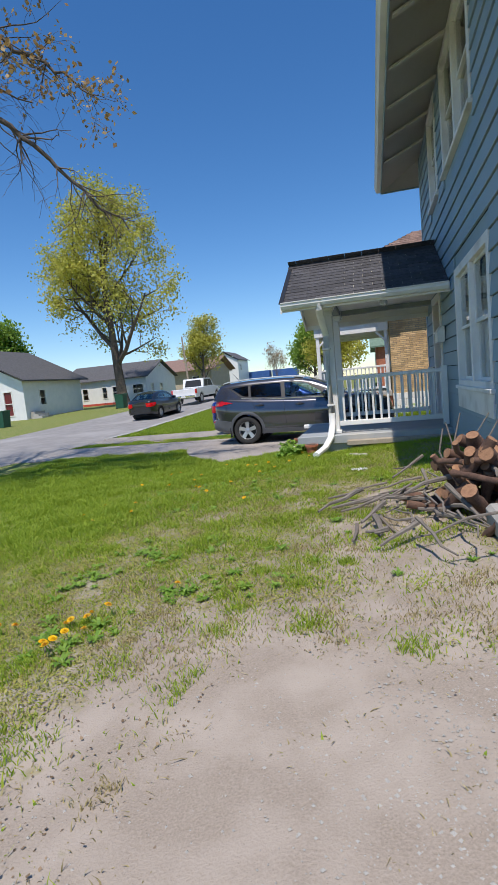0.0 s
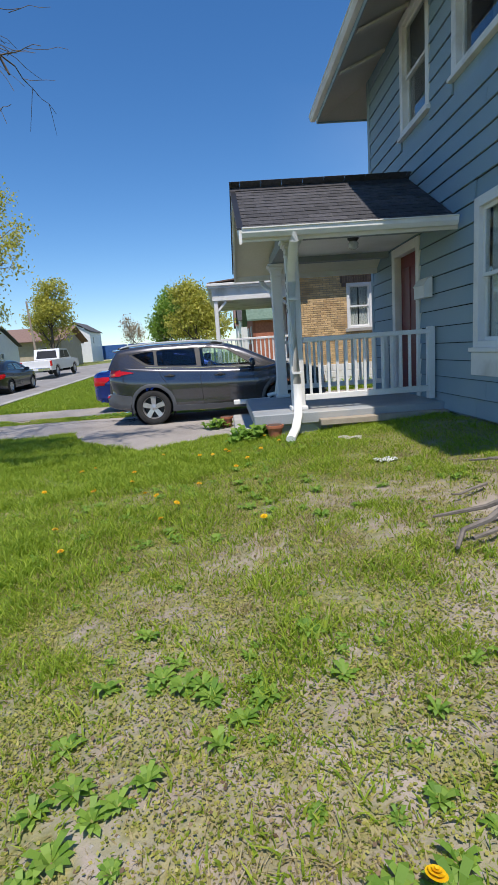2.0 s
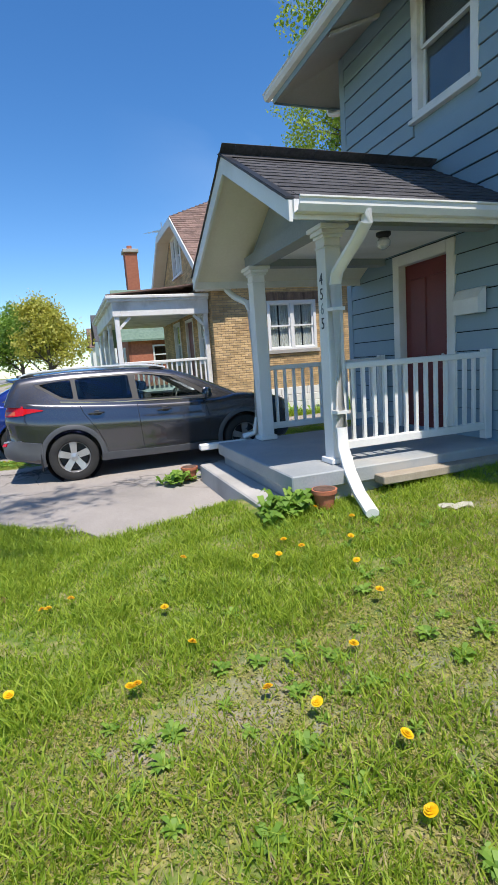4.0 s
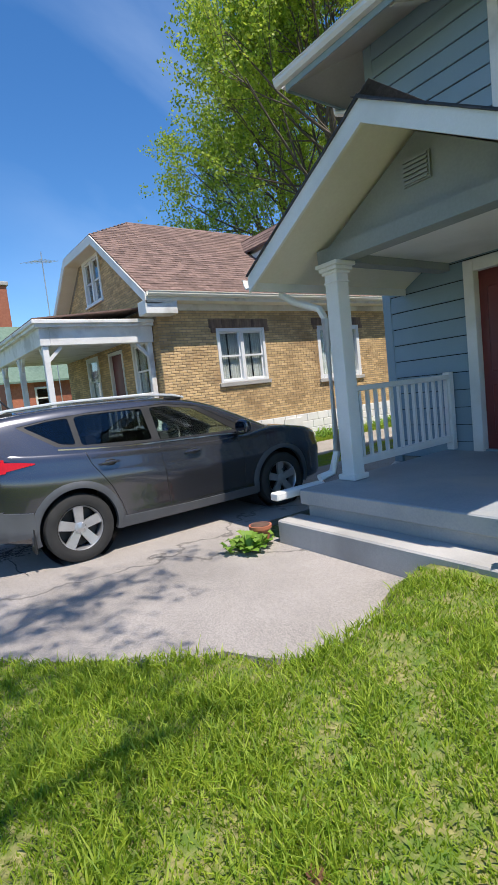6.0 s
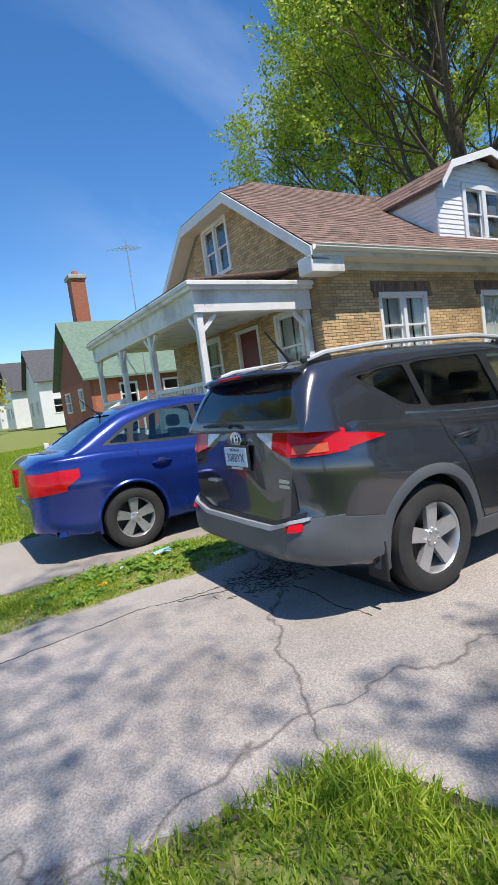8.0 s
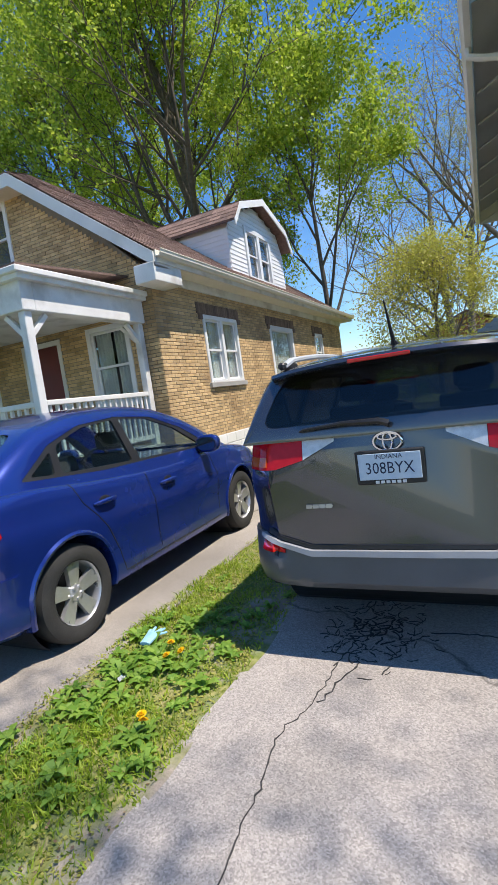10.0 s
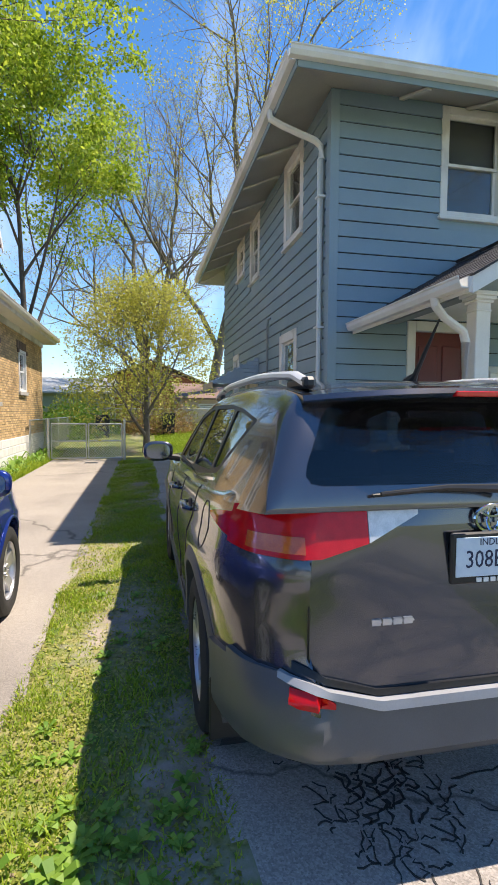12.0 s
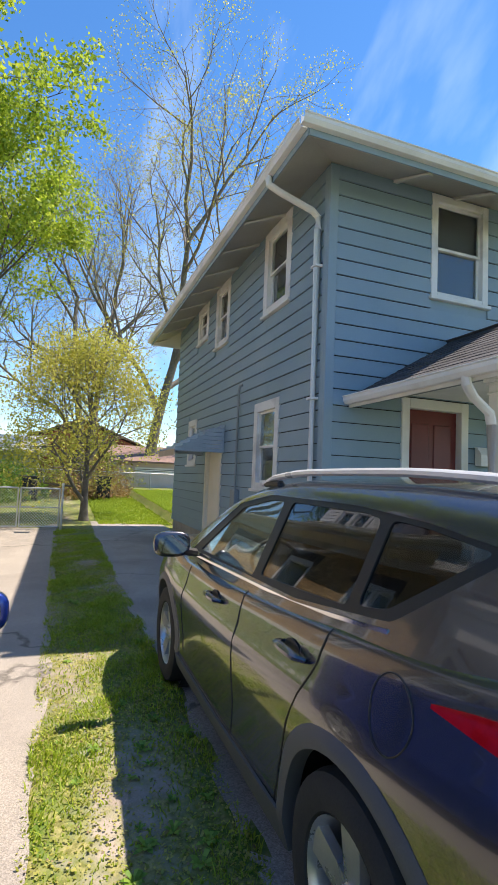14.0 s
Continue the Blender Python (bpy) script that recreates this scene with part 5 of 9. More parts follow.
def wrapped(body, path, t0, t1, zlo, zhi, lift, thick, n=24, k=6):
    """A panel that hugs the body. path(t): a start point outside and the way in; zlo, zhi: the panel's edges along t."""
    bm = bmesh.new()
    outer, inner = [], []
    last = None
    for i in range(n + 1):
        t = t0 + (t1 - t0) * i / n
        (x, y), (dx, dy) = path(t)
        a, b = zlo(t), zhi(t)
        ro, ri = [], []
        for j in range(k + 1):
            z = a + (b - a) * j / k
            hit, co, no, _ = body.ray_cast(Vector((x, y, z)), Vector((dx, dy, 0)).normalized())
            way = Vector((-dx, -dy, 0)).normalized()
            if hit and no.dot(way) > 0.2:
                last = (co.copy(), ((no + way) * 0.5).normalized())
            co, no = last if last is not None else (Vector((x + dx * 0.55, y + dy * 0.55, z)), way)
            co = Vector((co.x, co.y, z))
            ro.append(bm.verts.new(co + no * lift))
            ri.append(bm.verts.new(co + no * (lift - thick)))
        outer.append(ro)
        inner.append(ri)
    for g in (outer, inner):
        for a, b in zip(g, g[1:]):
            for j in range(k):
                bm.faces.new((a[j], a[j + 1], b[j + 1], b[j]))
    for j in (0, k):
        for i in range(n):
            bm.faces.new((outer[i][j], outer[i + 1][j], inner[i + 1][j], inner[i][j]))
    for i in (0, n):
        for j in range(k):
            bm.faces.new((outer[i][j], outer[i][j + 1], inner[i][j + 1], inner[i][j]))
    return bm


def rear_path(side, half, x_side, x_back, y_in):
    """From the flank at x_side, round the rear corner, to y_in on the tail. t runs 0 to 1."""
    def path(t):
        if t < 0.4:
            x = x_side + (x_back + 0.16 - x_side) * t / 0.4
            return (x, side * (half + 0.5)), (0, -side)
        if t < 0.6:
            a = (t - 0.4) / 0.2 * math.pi / 2
            cx, cy = x_back + 0.30, half - 0.30
            d = (-math.sin(a), math.cos(a))
            return (cx + d[0] * 0.9, side * (cy + d[1] * 0.9)), (-d[0], -side * d[1])
        y = (half - 0.30) + (y_in - half + 0.30) * (t - 0.6) / 0.4
        return (x_back - 0.5, side * y), (1, 0)
    return path


def lerp(ts, vs):
    return lambda t: float(np.interp(t, ts, vs))


def door_handle(c, x, y, z, side, mat, slope=0.0):
    h = new("door_handle")
    h.parent = c
    bm = bmesh.new()
    tube(bm, [(x - 0.11, side * (y + 0.005), z), (x - 0.08, side * (y + 0.035), z + 0.006), (x, side * (y + 0.042), z + 0.01), (x + 0.08, side * (y + 0.035), z + 0.008), (x + 0.11, side * (y + 0.005), z + 0.004)], [0.012, 0.018, 0.020, 0.018, 0.012], 8, 0.8)
    part("grip", bm, mat, h, smooth=True)
    bm = bmesh.new()
    bmesh.ops.create_uvsphere(bm, u_segments=14, v_segments=8, radius=0.05)
    bmesh.ops.scale(bm, vec=(1.3, 0.12, 0.8), verts=bm.verts)
    bmesh.ops.translate(bm, vec=(x + 0.01, side * (y + 0.001), z), verts=bm.verts)
    part("recess", bm, M["black"], h, smooth=True)


M["mirror"] = surf("mirror_glass", (0.16, 0.18, 0.21), (0.18, 0.20, 0.23), 0.05, 5, 60, 0.0, metal=1.0)


def side_mirror(c, x, y, z, side, mat):
    h = new("wing_mirror")
    h.parent = c
    bm = bmesh.new()
    bmesh.ops.create_uvsphere(bm, u_segments=18, v_segments=12, radius=1.0)
    for v in bm.verts:
        q = v.co
        k = lambda f: math.copysign(abs(f) ** 0.7, f)
        v.co = Vector((x + 0.085 * k(q.x) if q.x > 0 else x + 0.03 * k(q.x), side * (y + 0.155) + 0.125 * k(q.y), z + 0.065 + 0.085 * k(q.z)))
    part("housing", bm, mat, h, smooth=True)
    bm = bmesh.new()
    prism(bm, [(x - 0.036, side * (y + 0.155) + 0.098 * math.copysign(abs(math.cos(a)) ** 0.7, math.cos(a)), z + 0.065 + 0.062 * math.copysign(abs(math.sin(a)) ** 0.7, math.sin(a))) for a in [2 * math.pi * k / 24 for k in range(24)]], (0.01, 0, 0))
    part("mirror_glass", bm, M["mirror"], h)
    bm = bmesh.new()
    tube(bm, [(x + 0.05, side * (y - 0.02), z), (x, side * (y + 0.08), z + 0.02)], 0.03, 8)
    part("stalk", bm, M["black"], h, smooth=True)


def child(ob, name):
    return [o for o in ob.children if o.name.split(".")[0] == name][0]


bpy.context.view_layer.update()
sb = child(suv, "body")
HW = 0.922
for side in (-1, 1):
    rp = rear_path(side, HW, -0.34, -0.90, 0.27)
    lo = lerp([0, 0.12, 0.35, 0.5, 0.62, 0.8, 1.0], [1.062, 1.05, 1.02, 1.01, 1.01, 1.05, 1.135])
    hi = lerp([0, 0.12, 0.3, 0.42, 0.5, 0.7, 1.0], [1.072, 1.098, 1.122, 1.15, 1.176, 1.186, 1.165])
    lamp = part("tail_lamp", wrapped(sb, rp, 0.0, 0.80, lo, hi, 0.016, 0.03, 40), M["taillight"], suv, "red tail lamp", smooth=True)
    part("reversing_lamp", wrapped(sb, rp, 0.803, 1.0, lo, hi, 0.016, 0.03, 10), M["clearlamp"], lamp, "clear reversing lamp", smooth=True)
    part("turn_signal", wrapped(sb, rp, 0.47, 0.585, lambda t: lo(t) + 0.015, lambda t: lo(t) + 0.065, 0.021, 0.012, 12), M["amber"], lamp, "amber turn signal", smooth=True)
    part("brake_lens", wrapped(sb, rp, 0.47, 0.585, lambda t: lo(t) + 0.075, lambda t: hi(t) - 0.03, 0.019, 0.008, 12), M["taillight"], lamp, smooth=True)
    part("reflector", wrapped(sb, rear_path(side, HW, -0.6, -0.93, 0.45), 0.56, 0.70, lerp([0.56, 0.7], [0.588, 0.575]), lerp([0.56, 0.7], [0.628, 0.592]), 0.030, 0.02, 12), M["taillight"], suv, "red bumper reflector", smooth=True)
    bm = bmesh.new()
    line_on_side(bm, [(0.98, 1.06), (1.0, 0.75), (1.02, 0.42), (1.03, 0.36)], side, sfn)
    line_on_side(bm, [(2.02, 1.0), (2.08, 0.75), (2.06, 0.42)], side, sfn)
    line_on_side(bm, [(0.16, 1.10), (0.20, 0.98), (0.37, 0.72), (0.46, 0.52), (0.50, 0.36)], side, sfn)
    line_on_side(bm, [(0.50, 0.36), (2.05, 0.36)], side, sfn)
    part("door_seam", bm, M["black"], suv)
    part("sill_cladding", flank_patch([(0.44, 0.37), (1.2, 0.345), (2.22, 0.345)], [(0.42, 0.25), (1.2, 0.245), (2.24, 0.245)], side, sfn, 0.014), M["cladding"], suv, smooth=True)
    door_handle(suv, 0.38, skin(0.38, 0.96, *sfn), 0.96, side, M["paint_grey"])
    door_handle(suv, 1.38, skin(1.38, 0.92, *sfn), 0.92, side, M["paint_grey"])
    side_mirror(suv, 2.02, 0.86, 1.06, side, M["paint_grey"])
    part("mud_flap", nbox(-0.455, -0.435, min(side * 0.73, side * 0.895), max(side * 0.73, side * 0.895), 0.20, 0.45, bevel=0.006), M["black"], suv)
    rail = new("roof_rail")
    rail.parent = suv
    bm = bmesh.new()
    rz = lambda x: float(curve_through(*SUV["roof"], x))
    tube(bm, [(x, side * 0.575, rz(x) + 0.040 - 0.035 * max(0, abs(x - 0.45) - 0.95) * 4) for x in np.linspace(-0.62, 1.5, 15)], 0.024, 8, 0.75)
    part("bar", bm, M["rail_metal"], rail, smooth=True)
    for fx in (-0.52, 1.38):
        part("foot", nbox(fx - 0.13, fx + 0.10, side * 0.575 - 0.022, side * 0.575 + 0.022, rz(fx) - 0.01, rz(fx) + 0.032, bevel=0.012), M["black"], rail)
    part("window_strip", flank_patch([(-0.1, 1.172), (0.5, 1.108), (2.1, 1.05)], [(-0.1, 1.158), (0.5, 1.094), (2.1, 1.036)], side, sfn, 0.012, 0.012), M["chrome"], suv)
# bumper, rear details
def around(t):
    if t <= 0.5:
        return rear_path(1, HW, -0.42, -0.93, 0.0)(min(1, t * 2))
    return rear_path(-1, HW, -0.42, -0.93, 0.0)(min(1, (1 - t) * 2))
bumper = part("bumper", wrapped(sb, around, 0, 1, lerp([0, 1], [0.37, 0.37]), lerp([0, 0.2, 0.28, 0.36, 0.64, 0.72, 0.8, 1], [0.60, 0.66, 0.655, 0.575, 0.575, 0.655, 0.66, 0.60]), 0.022, 0.035, 80, 8), M["bumper"], suv, "plain grey plastic rear bumper", smooth=True)
# the lip is coloured paler than the bumper, as a painted highlight
part("bumper_lip", wrapped(sb, around, 0.27, 0.73, lerp([0.27, 0.36, 0.64, 0.73], [0.645, 0.558, 0.558, 0.645]), lerp([0.27, 0.36, 0.64, 0.73], [0.662, 0.588, 0.588, 0.662]), 0.036, 0.03, 50, 3), M["bumper_glint"], bumper, "grey bumper step coloured pale for the sky reflected on it", smooth=True)
part("bumper_gap", wrapped(sb, around, 0.28, 0.72, lerp([0.28, 0.36, 0.64, 0.72], [0.665, 0.592, 0.592, 0.665]), lerp([0.28, 0.36, 0.64, 0.72], [0.685, 0.612, 0.612, 0.685]), 0.012, 0.02, 50, 2), M["black"], bumper, "black gap above the bumper", smooth=True)
for side in (-1, 1):
    bm = bmesh.new()
    tube(bm, [(child(suv, "body").ray_cast(Vector((-2, side * yy, zz)), Vector((1, 0, 0)))[1].x - 0.001, side * yy, zz) for yy, zz in ((0.62, 0.63), (0.64, 0.70), (0.645, 0.85), (0.64, 1.005))], 0.0035, 5)
    part("tailgate_seam", bm, M["black"], suv)
def tail(y, z):
    hit, co, no, _ = sb.ray_cast(Vector((-2, y, z)), Vector((1, 0, 0)))
    return co.x if hit else -0.9
part("tailgate_garnish", wrapped(sb, lambda t: ((-1.5, -0.42 + 0.84 * t), (1, 0)), 0, 1, lerp([0, 1], [1.098, 1.098]), lerp([0, 0.1, 0.9, 1], [1.12, 1.145, 1.145, 1.12]), 0.012, 0.02, 20, 3), M["paint_grey"], suv, smooth=True)
px = tail(0, 1.0) - 0.016
holder = part("plate_frame", nbox(px - 0.012, px + 0.006, -0.165, 0.165, 0.905, 1.075, bevel=0.006), M["black"], suv, "black plate frame")
part("plate", nbox(px - 0.016, px - 0.012, -0.15, 0.15, 0.93, 1.06, bevel=0.0015), M["plate"], holder, "pale blue licence plate")
M["ink"] = surf("dark_blue_ink", (0.01, 0.02, 0.06), (0.015, 0.03, 0.08), 0.5, 5, 50, 0.0)
face = Matrix(((0, 0, -1, 0), (-1, 0, 0, 0), (0, 1, 0, 0), (0, 0, 0, 1)))
write("lettering", "308BYX", 0.082, Matrix.Translation((px - 0.0165, 0, 0.985)) @ face @ Matrix.Diagonal((0.85, 1, 1, 1)), M["ink"], holder, 0.0008)
write("lettering", "INDIANA", 0.032, Matrix.Translation((px - 0.0165, 0, 1.043)) @ face, M["ink"], holder, 0.0008)
bm = bmesh.new()
for k in range(6):
    box(bm, px - 0.0165, px - 0.012, -0.075 + k * 0.026, -0.057 + k * 0.026, 0.911, 0.925)
part("frame_mark", bm, M["white"], holder)
bm = bmesh.new()
ex, ez = tail(0, 1.122) - 0.016, 1.115
ring = lambda ry, rz_, cz: [(ex - 0.012, ry * math.cos(2 * math.pi * k / 24), cz + rz_ * math.sin(2 * math.pi * k / 24)) for k in range(25)]
tube(bm, ring(0.068, 0.046, ez), 0.007, 6, cap=False)
tube(bm, ring(0.022, 0.042, ez), 0.006, 6, cap=False)
tube(bm, ring(0.045, 0.016, ez + 0.024), 0.006, 6, cap=False)
part("badge", bm, M["chrome"], suv, "chrome oval badge", smooth=True)
for by, bz, nb in ((0.38, 0.81, 4), (-0.56, 0.865, 3), (-0.56, 0.835, 3)):
    bm = bmesh.new()
    bx = tail(by, bz) - 0.002
    for k in range(nb):
        box(bm, bx - 0.004, bx + 0.01, by + (k - nb / 2) * 0.036, by + (k - nb / 2) * 0.036 + 0.03, bz - 0.010, bz + 0.010)
        box(bm, bx - 0.004, bx + 0.01, by + (k - nb / 2) * 0.036 - 0.006, by + (k - nb / 2) * 0.036, bz - 0.002, bz + 0.002)
    part("model_badge", bm, M["alloy"], suv, "small chrome model badge")
wiper = new("rear_wiper")
wiper.parent = suv
bm = bmesh.new()
tube(bm, [(-0.885, -0.02, 1.205), (-0.895, 0.02, 1.222), (-0.885, 0.20, 1.228), (-0.875, 0.42, 1.212)], [0.02, 0.016, 0.010, 0.006], 7)
part("arm", bm, M["black"], wiper, smooth=True)
bm = bmesh.new()
tube(bm, [(-0.868, 0.05, 1.212), (-0.866, 0.25, 1.218), (-0.862, 0.44, 1.204)], 0.006, 6)
part("blade", bm, M["black"], wiper, smooth=True)
# roof spoiler with high brake lamp, antenna
sp = bmesh.new()
for (xa, za), (xb, zb) in (((-0.45, 1.582), (-0.83, 1.535)),):
    secs = []
    for y in np.linspace(-0.62, 0.62, 17):
        e = 1 - 0.16 * (abs(y) / 0.62) ** 4
        d = -0.03 * (y / 0.62) ** 2
        secs.append([sp.verts.new(p) for p in ((xa, y, za + d), (xb * e - 0.0, y, zb + d + 0.012), (xb * e - 0.012, y, zb + d - 0.006), (xb * e + 0.02, y, zb + d - 0.022), (xa - 0.1, y, za + d - 0.06))])
    for a, b in zip(secs, secs[1:]):
        for k in range(5):
            sp.faces.new((a[k], a[(k + 1) % 5], b[(k + 1) % 5], b[k]))
    sp.faces.new(secs[0])
    sp.faces.new(secs[-1])
spoiler = part("spoiler", sp, M["paint_grey"], suv, smooth=True)
part("brake_lamp", nbox(-0.846, -0.82, -0.15, 0.15, 1.516, 1.534, bevel=0.003), M["taillight"], spoiler, "dark red high brake lamp")
bm = bmesh.new()
tube(bm, [(-0.28, 0.0, 1.59), (-0.33, 0, 1.625), (-0.50, 0, 1.83)], [0.035, 0.012, 0.004], 8)
part("antenna", bm, M["black"], suv, smooth=True)
bm = bmesh.new()
n = 24
ring = [(-0.19 + 0.085 * math.cos(2 * math.pi * k / n), 0, 0.985 + 0.10 * math.sin(2 * math.pi * k / n)) for k in range(n + 1)]
tube(bm, [(x, skin(x, z, *sfn) + 0.0005, z) for x, _, z in ring], 0.0025, 5, cap=False)
part("fuel_flap", bm, M["black"], suv)

# blue sedan details
bb = child(sedan, "body")
for side in (-1, 1):
    rp = rear_path(side, 0.868, -0.45, -0.90, 0.40)
    part("tail_lamp", wrapped(bb, rp, 0.05, 0.95, lerp([0, 0.3, 0.6, 1], [0.86, 0.74, 0.70, 0.72]), lerp([0, 0.3, 0.6, 1], [0.92, 0.93, 0.92, 0.92]), 0.014, 0.03, 30), M["taillight"], sedan, "red tail lamp", smooth=True)
    bm = bmesh.new()
    line_on_side(bm, [(0.90, 1.0), (0.92, 0.7), (0.95, 0.32)], side, bfn)
    line_on_side(bm, [(1.95, 0.95), (2.0, 0.7), (1.98, 0.36)], side, bfn)
    line_on_side(bm, [(0.10, 1.02), (0.16, 0.88), (0.34, 0.66), (0.44, 0.46), (0.48, 0.30)], side, bfn)
    line_on_side(bm, [(0.48, 0.29), (1.98, 0.29)], side, bfn)
    part("door_seam", bm, M["black"], sedan)
    door_handle(sedan, 0.36, skin(0.36, 0.84, *bfn), 0.84, side, M["paint_blue"])
    door_handle(sedan, 1.16, skin(1.16, 0.82, *bfn), 0.82, side, M["paint_blue"])
    side_mirror(sedan, 1.84, 0.74, 0.97, side, M["paint_blue"])
bm = bmesh.new()
tube(bm, [(0.05, 0, 1.42), (-0.02, 0, 1.45), (-0.18, 0, 1.62)], [0.03, 0.01, 0.003], 8)
part("antenna", bm, M["black"], sedan, smooth=True)
part("bumper", wrapped(bb, lambda t: rear_path(1, 0.868, -0.42, -0.93, 0.0)(min(1, t * 2)) if t <= 0.5 else rear_path(-1, 0.868, -0.42, -0.93, 0.0)(min(1, (1 - t) * 2)), 0, 1, lerp([0, 1], [0.29, 0.29]), lerp([0, 1], [0.60, 0.60]), 0.014, 0.03, 60, 6), M["paint_blue"], sedan, smooth=True)

# ---- the brick house next door ----
BX, BY, BE, BN = -0.24, 18.42, 11.6, 25.4
BZ0, BZ1 = 0.5, 3.42
s_holes = [(1.28, 2.75, 1.54, 2.86), (4.63, 6.34, 1.40, 2.88), (8.31, 9.15, 1.72, 2.86)]
w_holes = [(19.0, 19.95, 1.35, 2.75), (20.6, 21.6, 0.62, 2.7), (22.4, 23.4, 1.35, 2.75), (21.35, 22.65, 4.15, 5.4)]
bhouse = thing("brick_house", "buff brick bungalow with a brown shingle roof and white trim", "house")


def brick_wall(parent, axis, u0, u1, d, out, z0, z1, holes, near, mat, limit=300, clip=None, bl=0.205, bh=0.062, j=0.010):
    """Courses of single bricks on a mortar core; those in the stretch near are pieces of their own."""
    w = new("wall")
    w.parent = parent
    cells = [along(axis, a, b, min(d, d - out * 0.2), max(d, d - out * 0.2), c, e) for a, b, c, e in wall_cells(u0, u1, z0, z1, holes)] if clip is None else None
    if cells:
        link_mesh("mortar_bed", boxes_mesh("mortar_bed", cells), M["mortar"], w, "", "stuff")
    rows, z, r, count, shared = [], z0, 0, 0, {}
    proud = 0.007
    while z + bh <= z1 + 0.01:
        u = u0 - (0.5 * bl if r % 2 else 0)
        while u < u1:
            a, b = max(u, u0), min(u + bl - j, u1)
            u += bl
            if clip is not None:
                lim = clip(z + bh)
                a, b = max(a, lim[0]), min(b, lim[1])
            segs = [(a, b)]
            for h in holes:
                if h[2] < z + bh * 0.6 and h[3] > z + bh * 0.4:
                    segs = [q for sa, sb_ in segs for q in ((sa, min(sb_, h[0])), (max(sa, h[1]), sb_))]
            for sa, sb_ in segs:
                if sb_ - sa < 0.03:
                    continue
                p = proud + 0.004 * random.random()
                row = along(axis, sa, sb_, min(d - out * 0.01, d + out * p), max(d - out * 0.01, d + out * p), z, z + bh - j)
                if count < limit and near[0] < sa < near[1] and near[2] < z < near[3] and sb_ - sa > bl - j - 0.002:
                    if "m" not in shared:
                        q = along(axis, 0, bl - j, min(-out * 0.01, out * 0.009), max(-out * 0.01, out * 0.009), 0, bh - j)
                        bm = nbox(*q, bevel=0.004)
                        bmesh.ops.recalc_face_normals(bm, faces=bm.faces)
                        me = bpy.data.meshes.new("brick")
                        bm.to_mesh(me)
                        bm.free()
                        me.materials.append(mat)
                        shared["m"] = me
                    ob = new("brick", shared["m"])
                    ob.parent = w
                    ob.location = (sa, d + out * (p - 0.009), z) if axis == "x" else (d + out * (p - 0.009), sa, z)
                    count += 1
                else:
                    rows.append(row)
        z += bh
        r += 1
    link_mesh("brickwork", boxes_mesh("brickwork", rows), mat, w, kind="stuff")
    return w


brick_wall(bhouse, "x", BX, BE, BY, -1, BZ0, BZ1, s_holes, (-0.3, 1.3, 0.9, 3.0), M["brick"])
brick_wall(bhouse, "y", BY + 0.005, BN, BX, -1, BZ0, BZ1, w_holes[:3], (18.4, 19.0, 0.5, 3.0), M["brick"], 120)
YC, TOPZ, SL = 21.9, 5.56, 0.733


def gable_clip(z):
    half = (TOPZ + 0.6 - z) / SL
    half = min(half, (BN - BY) / 2)
    return (YC - half + 0.15, YC + half - 0.15)


bm = bmesh.new()
prism(bm, [(BX, BY, BZ1), (BX, BN, BZ1), (BX, YC + 1.3, 5.5), (BX, YC - 1.3, 5.5)], (0.2, 0, 0))
bm = solid(bm, nbox(BX - 1, BX + 1, *w_holes[3][:2], *w_holes[3][2:]), "DIFFERENCE")
part("gable_core", bm, M["mortar"], bhouse)
brick_wall(bhouse, "y", BY, BN, BX, -1, BZ1, 5.5, w_holes[3:], (0, 0, 0, 0), M["brick"], 0, gable_clip)
part("wall_back", box(nbox(BE - 0.2, BE, BY + 0.2, BN, 0, BZ1), BX + 0.2, BE, BN - 0.2, BN, 0, BZ1), M["brick"], bhouse)
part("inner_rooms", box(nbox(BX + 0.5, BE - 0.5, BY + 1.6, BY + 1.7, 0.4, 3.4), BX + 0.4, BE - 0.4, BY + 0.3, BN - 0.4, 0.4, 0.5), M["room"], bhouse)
# white block foundation, block by block
fw = new("foundation")
fw.parent = bhouse
link_mesh("mortar_bed", boxes_mesh("mortar_bed", [(BX + 0.01, BE, BY + 0.01, BY + 0.2, -0.6, BZ0), (BX + 0.01, BX + 0.2, BY + 0.2, BN, -0.6, BZ0)]), M["whiteblock"], fw)
shared = {}
for r in range(4):
    z = -0.32 + r * 0.205
    u = BX - (0.2 if r % 2 else 0)
    while u < BE:
        a, b = max(u, BX - 0.01), min(u + 0.392, BE)
        u += 0.40
        if b - a < 0.05:
            continue
        key = round(b - a, 3)
        if key not in shared:
            bm = nbox(0, b - a, -0.035, 0.02, 0, 0.196, bevel=0.008)
            bmesh.ops.recalc_face_normals(bm, faces=bm.faces)
            me = bpy.data.meshes.new("block")
            bm.to_mesh(me)
            bm.free()
            me.materials.append(M["whiteblock"])
            shared[key] = me
        ob = new("block", shared[key])
        ob.parent = fw
        ob.location = (a, BY, z)
part("hatch", nbox(3.1, 3.75, BY - 0.06, BY - 0.036, -0.25, 0.42, bevel=0.006), M["white"], bhouse, "white board over a crawl space opening")
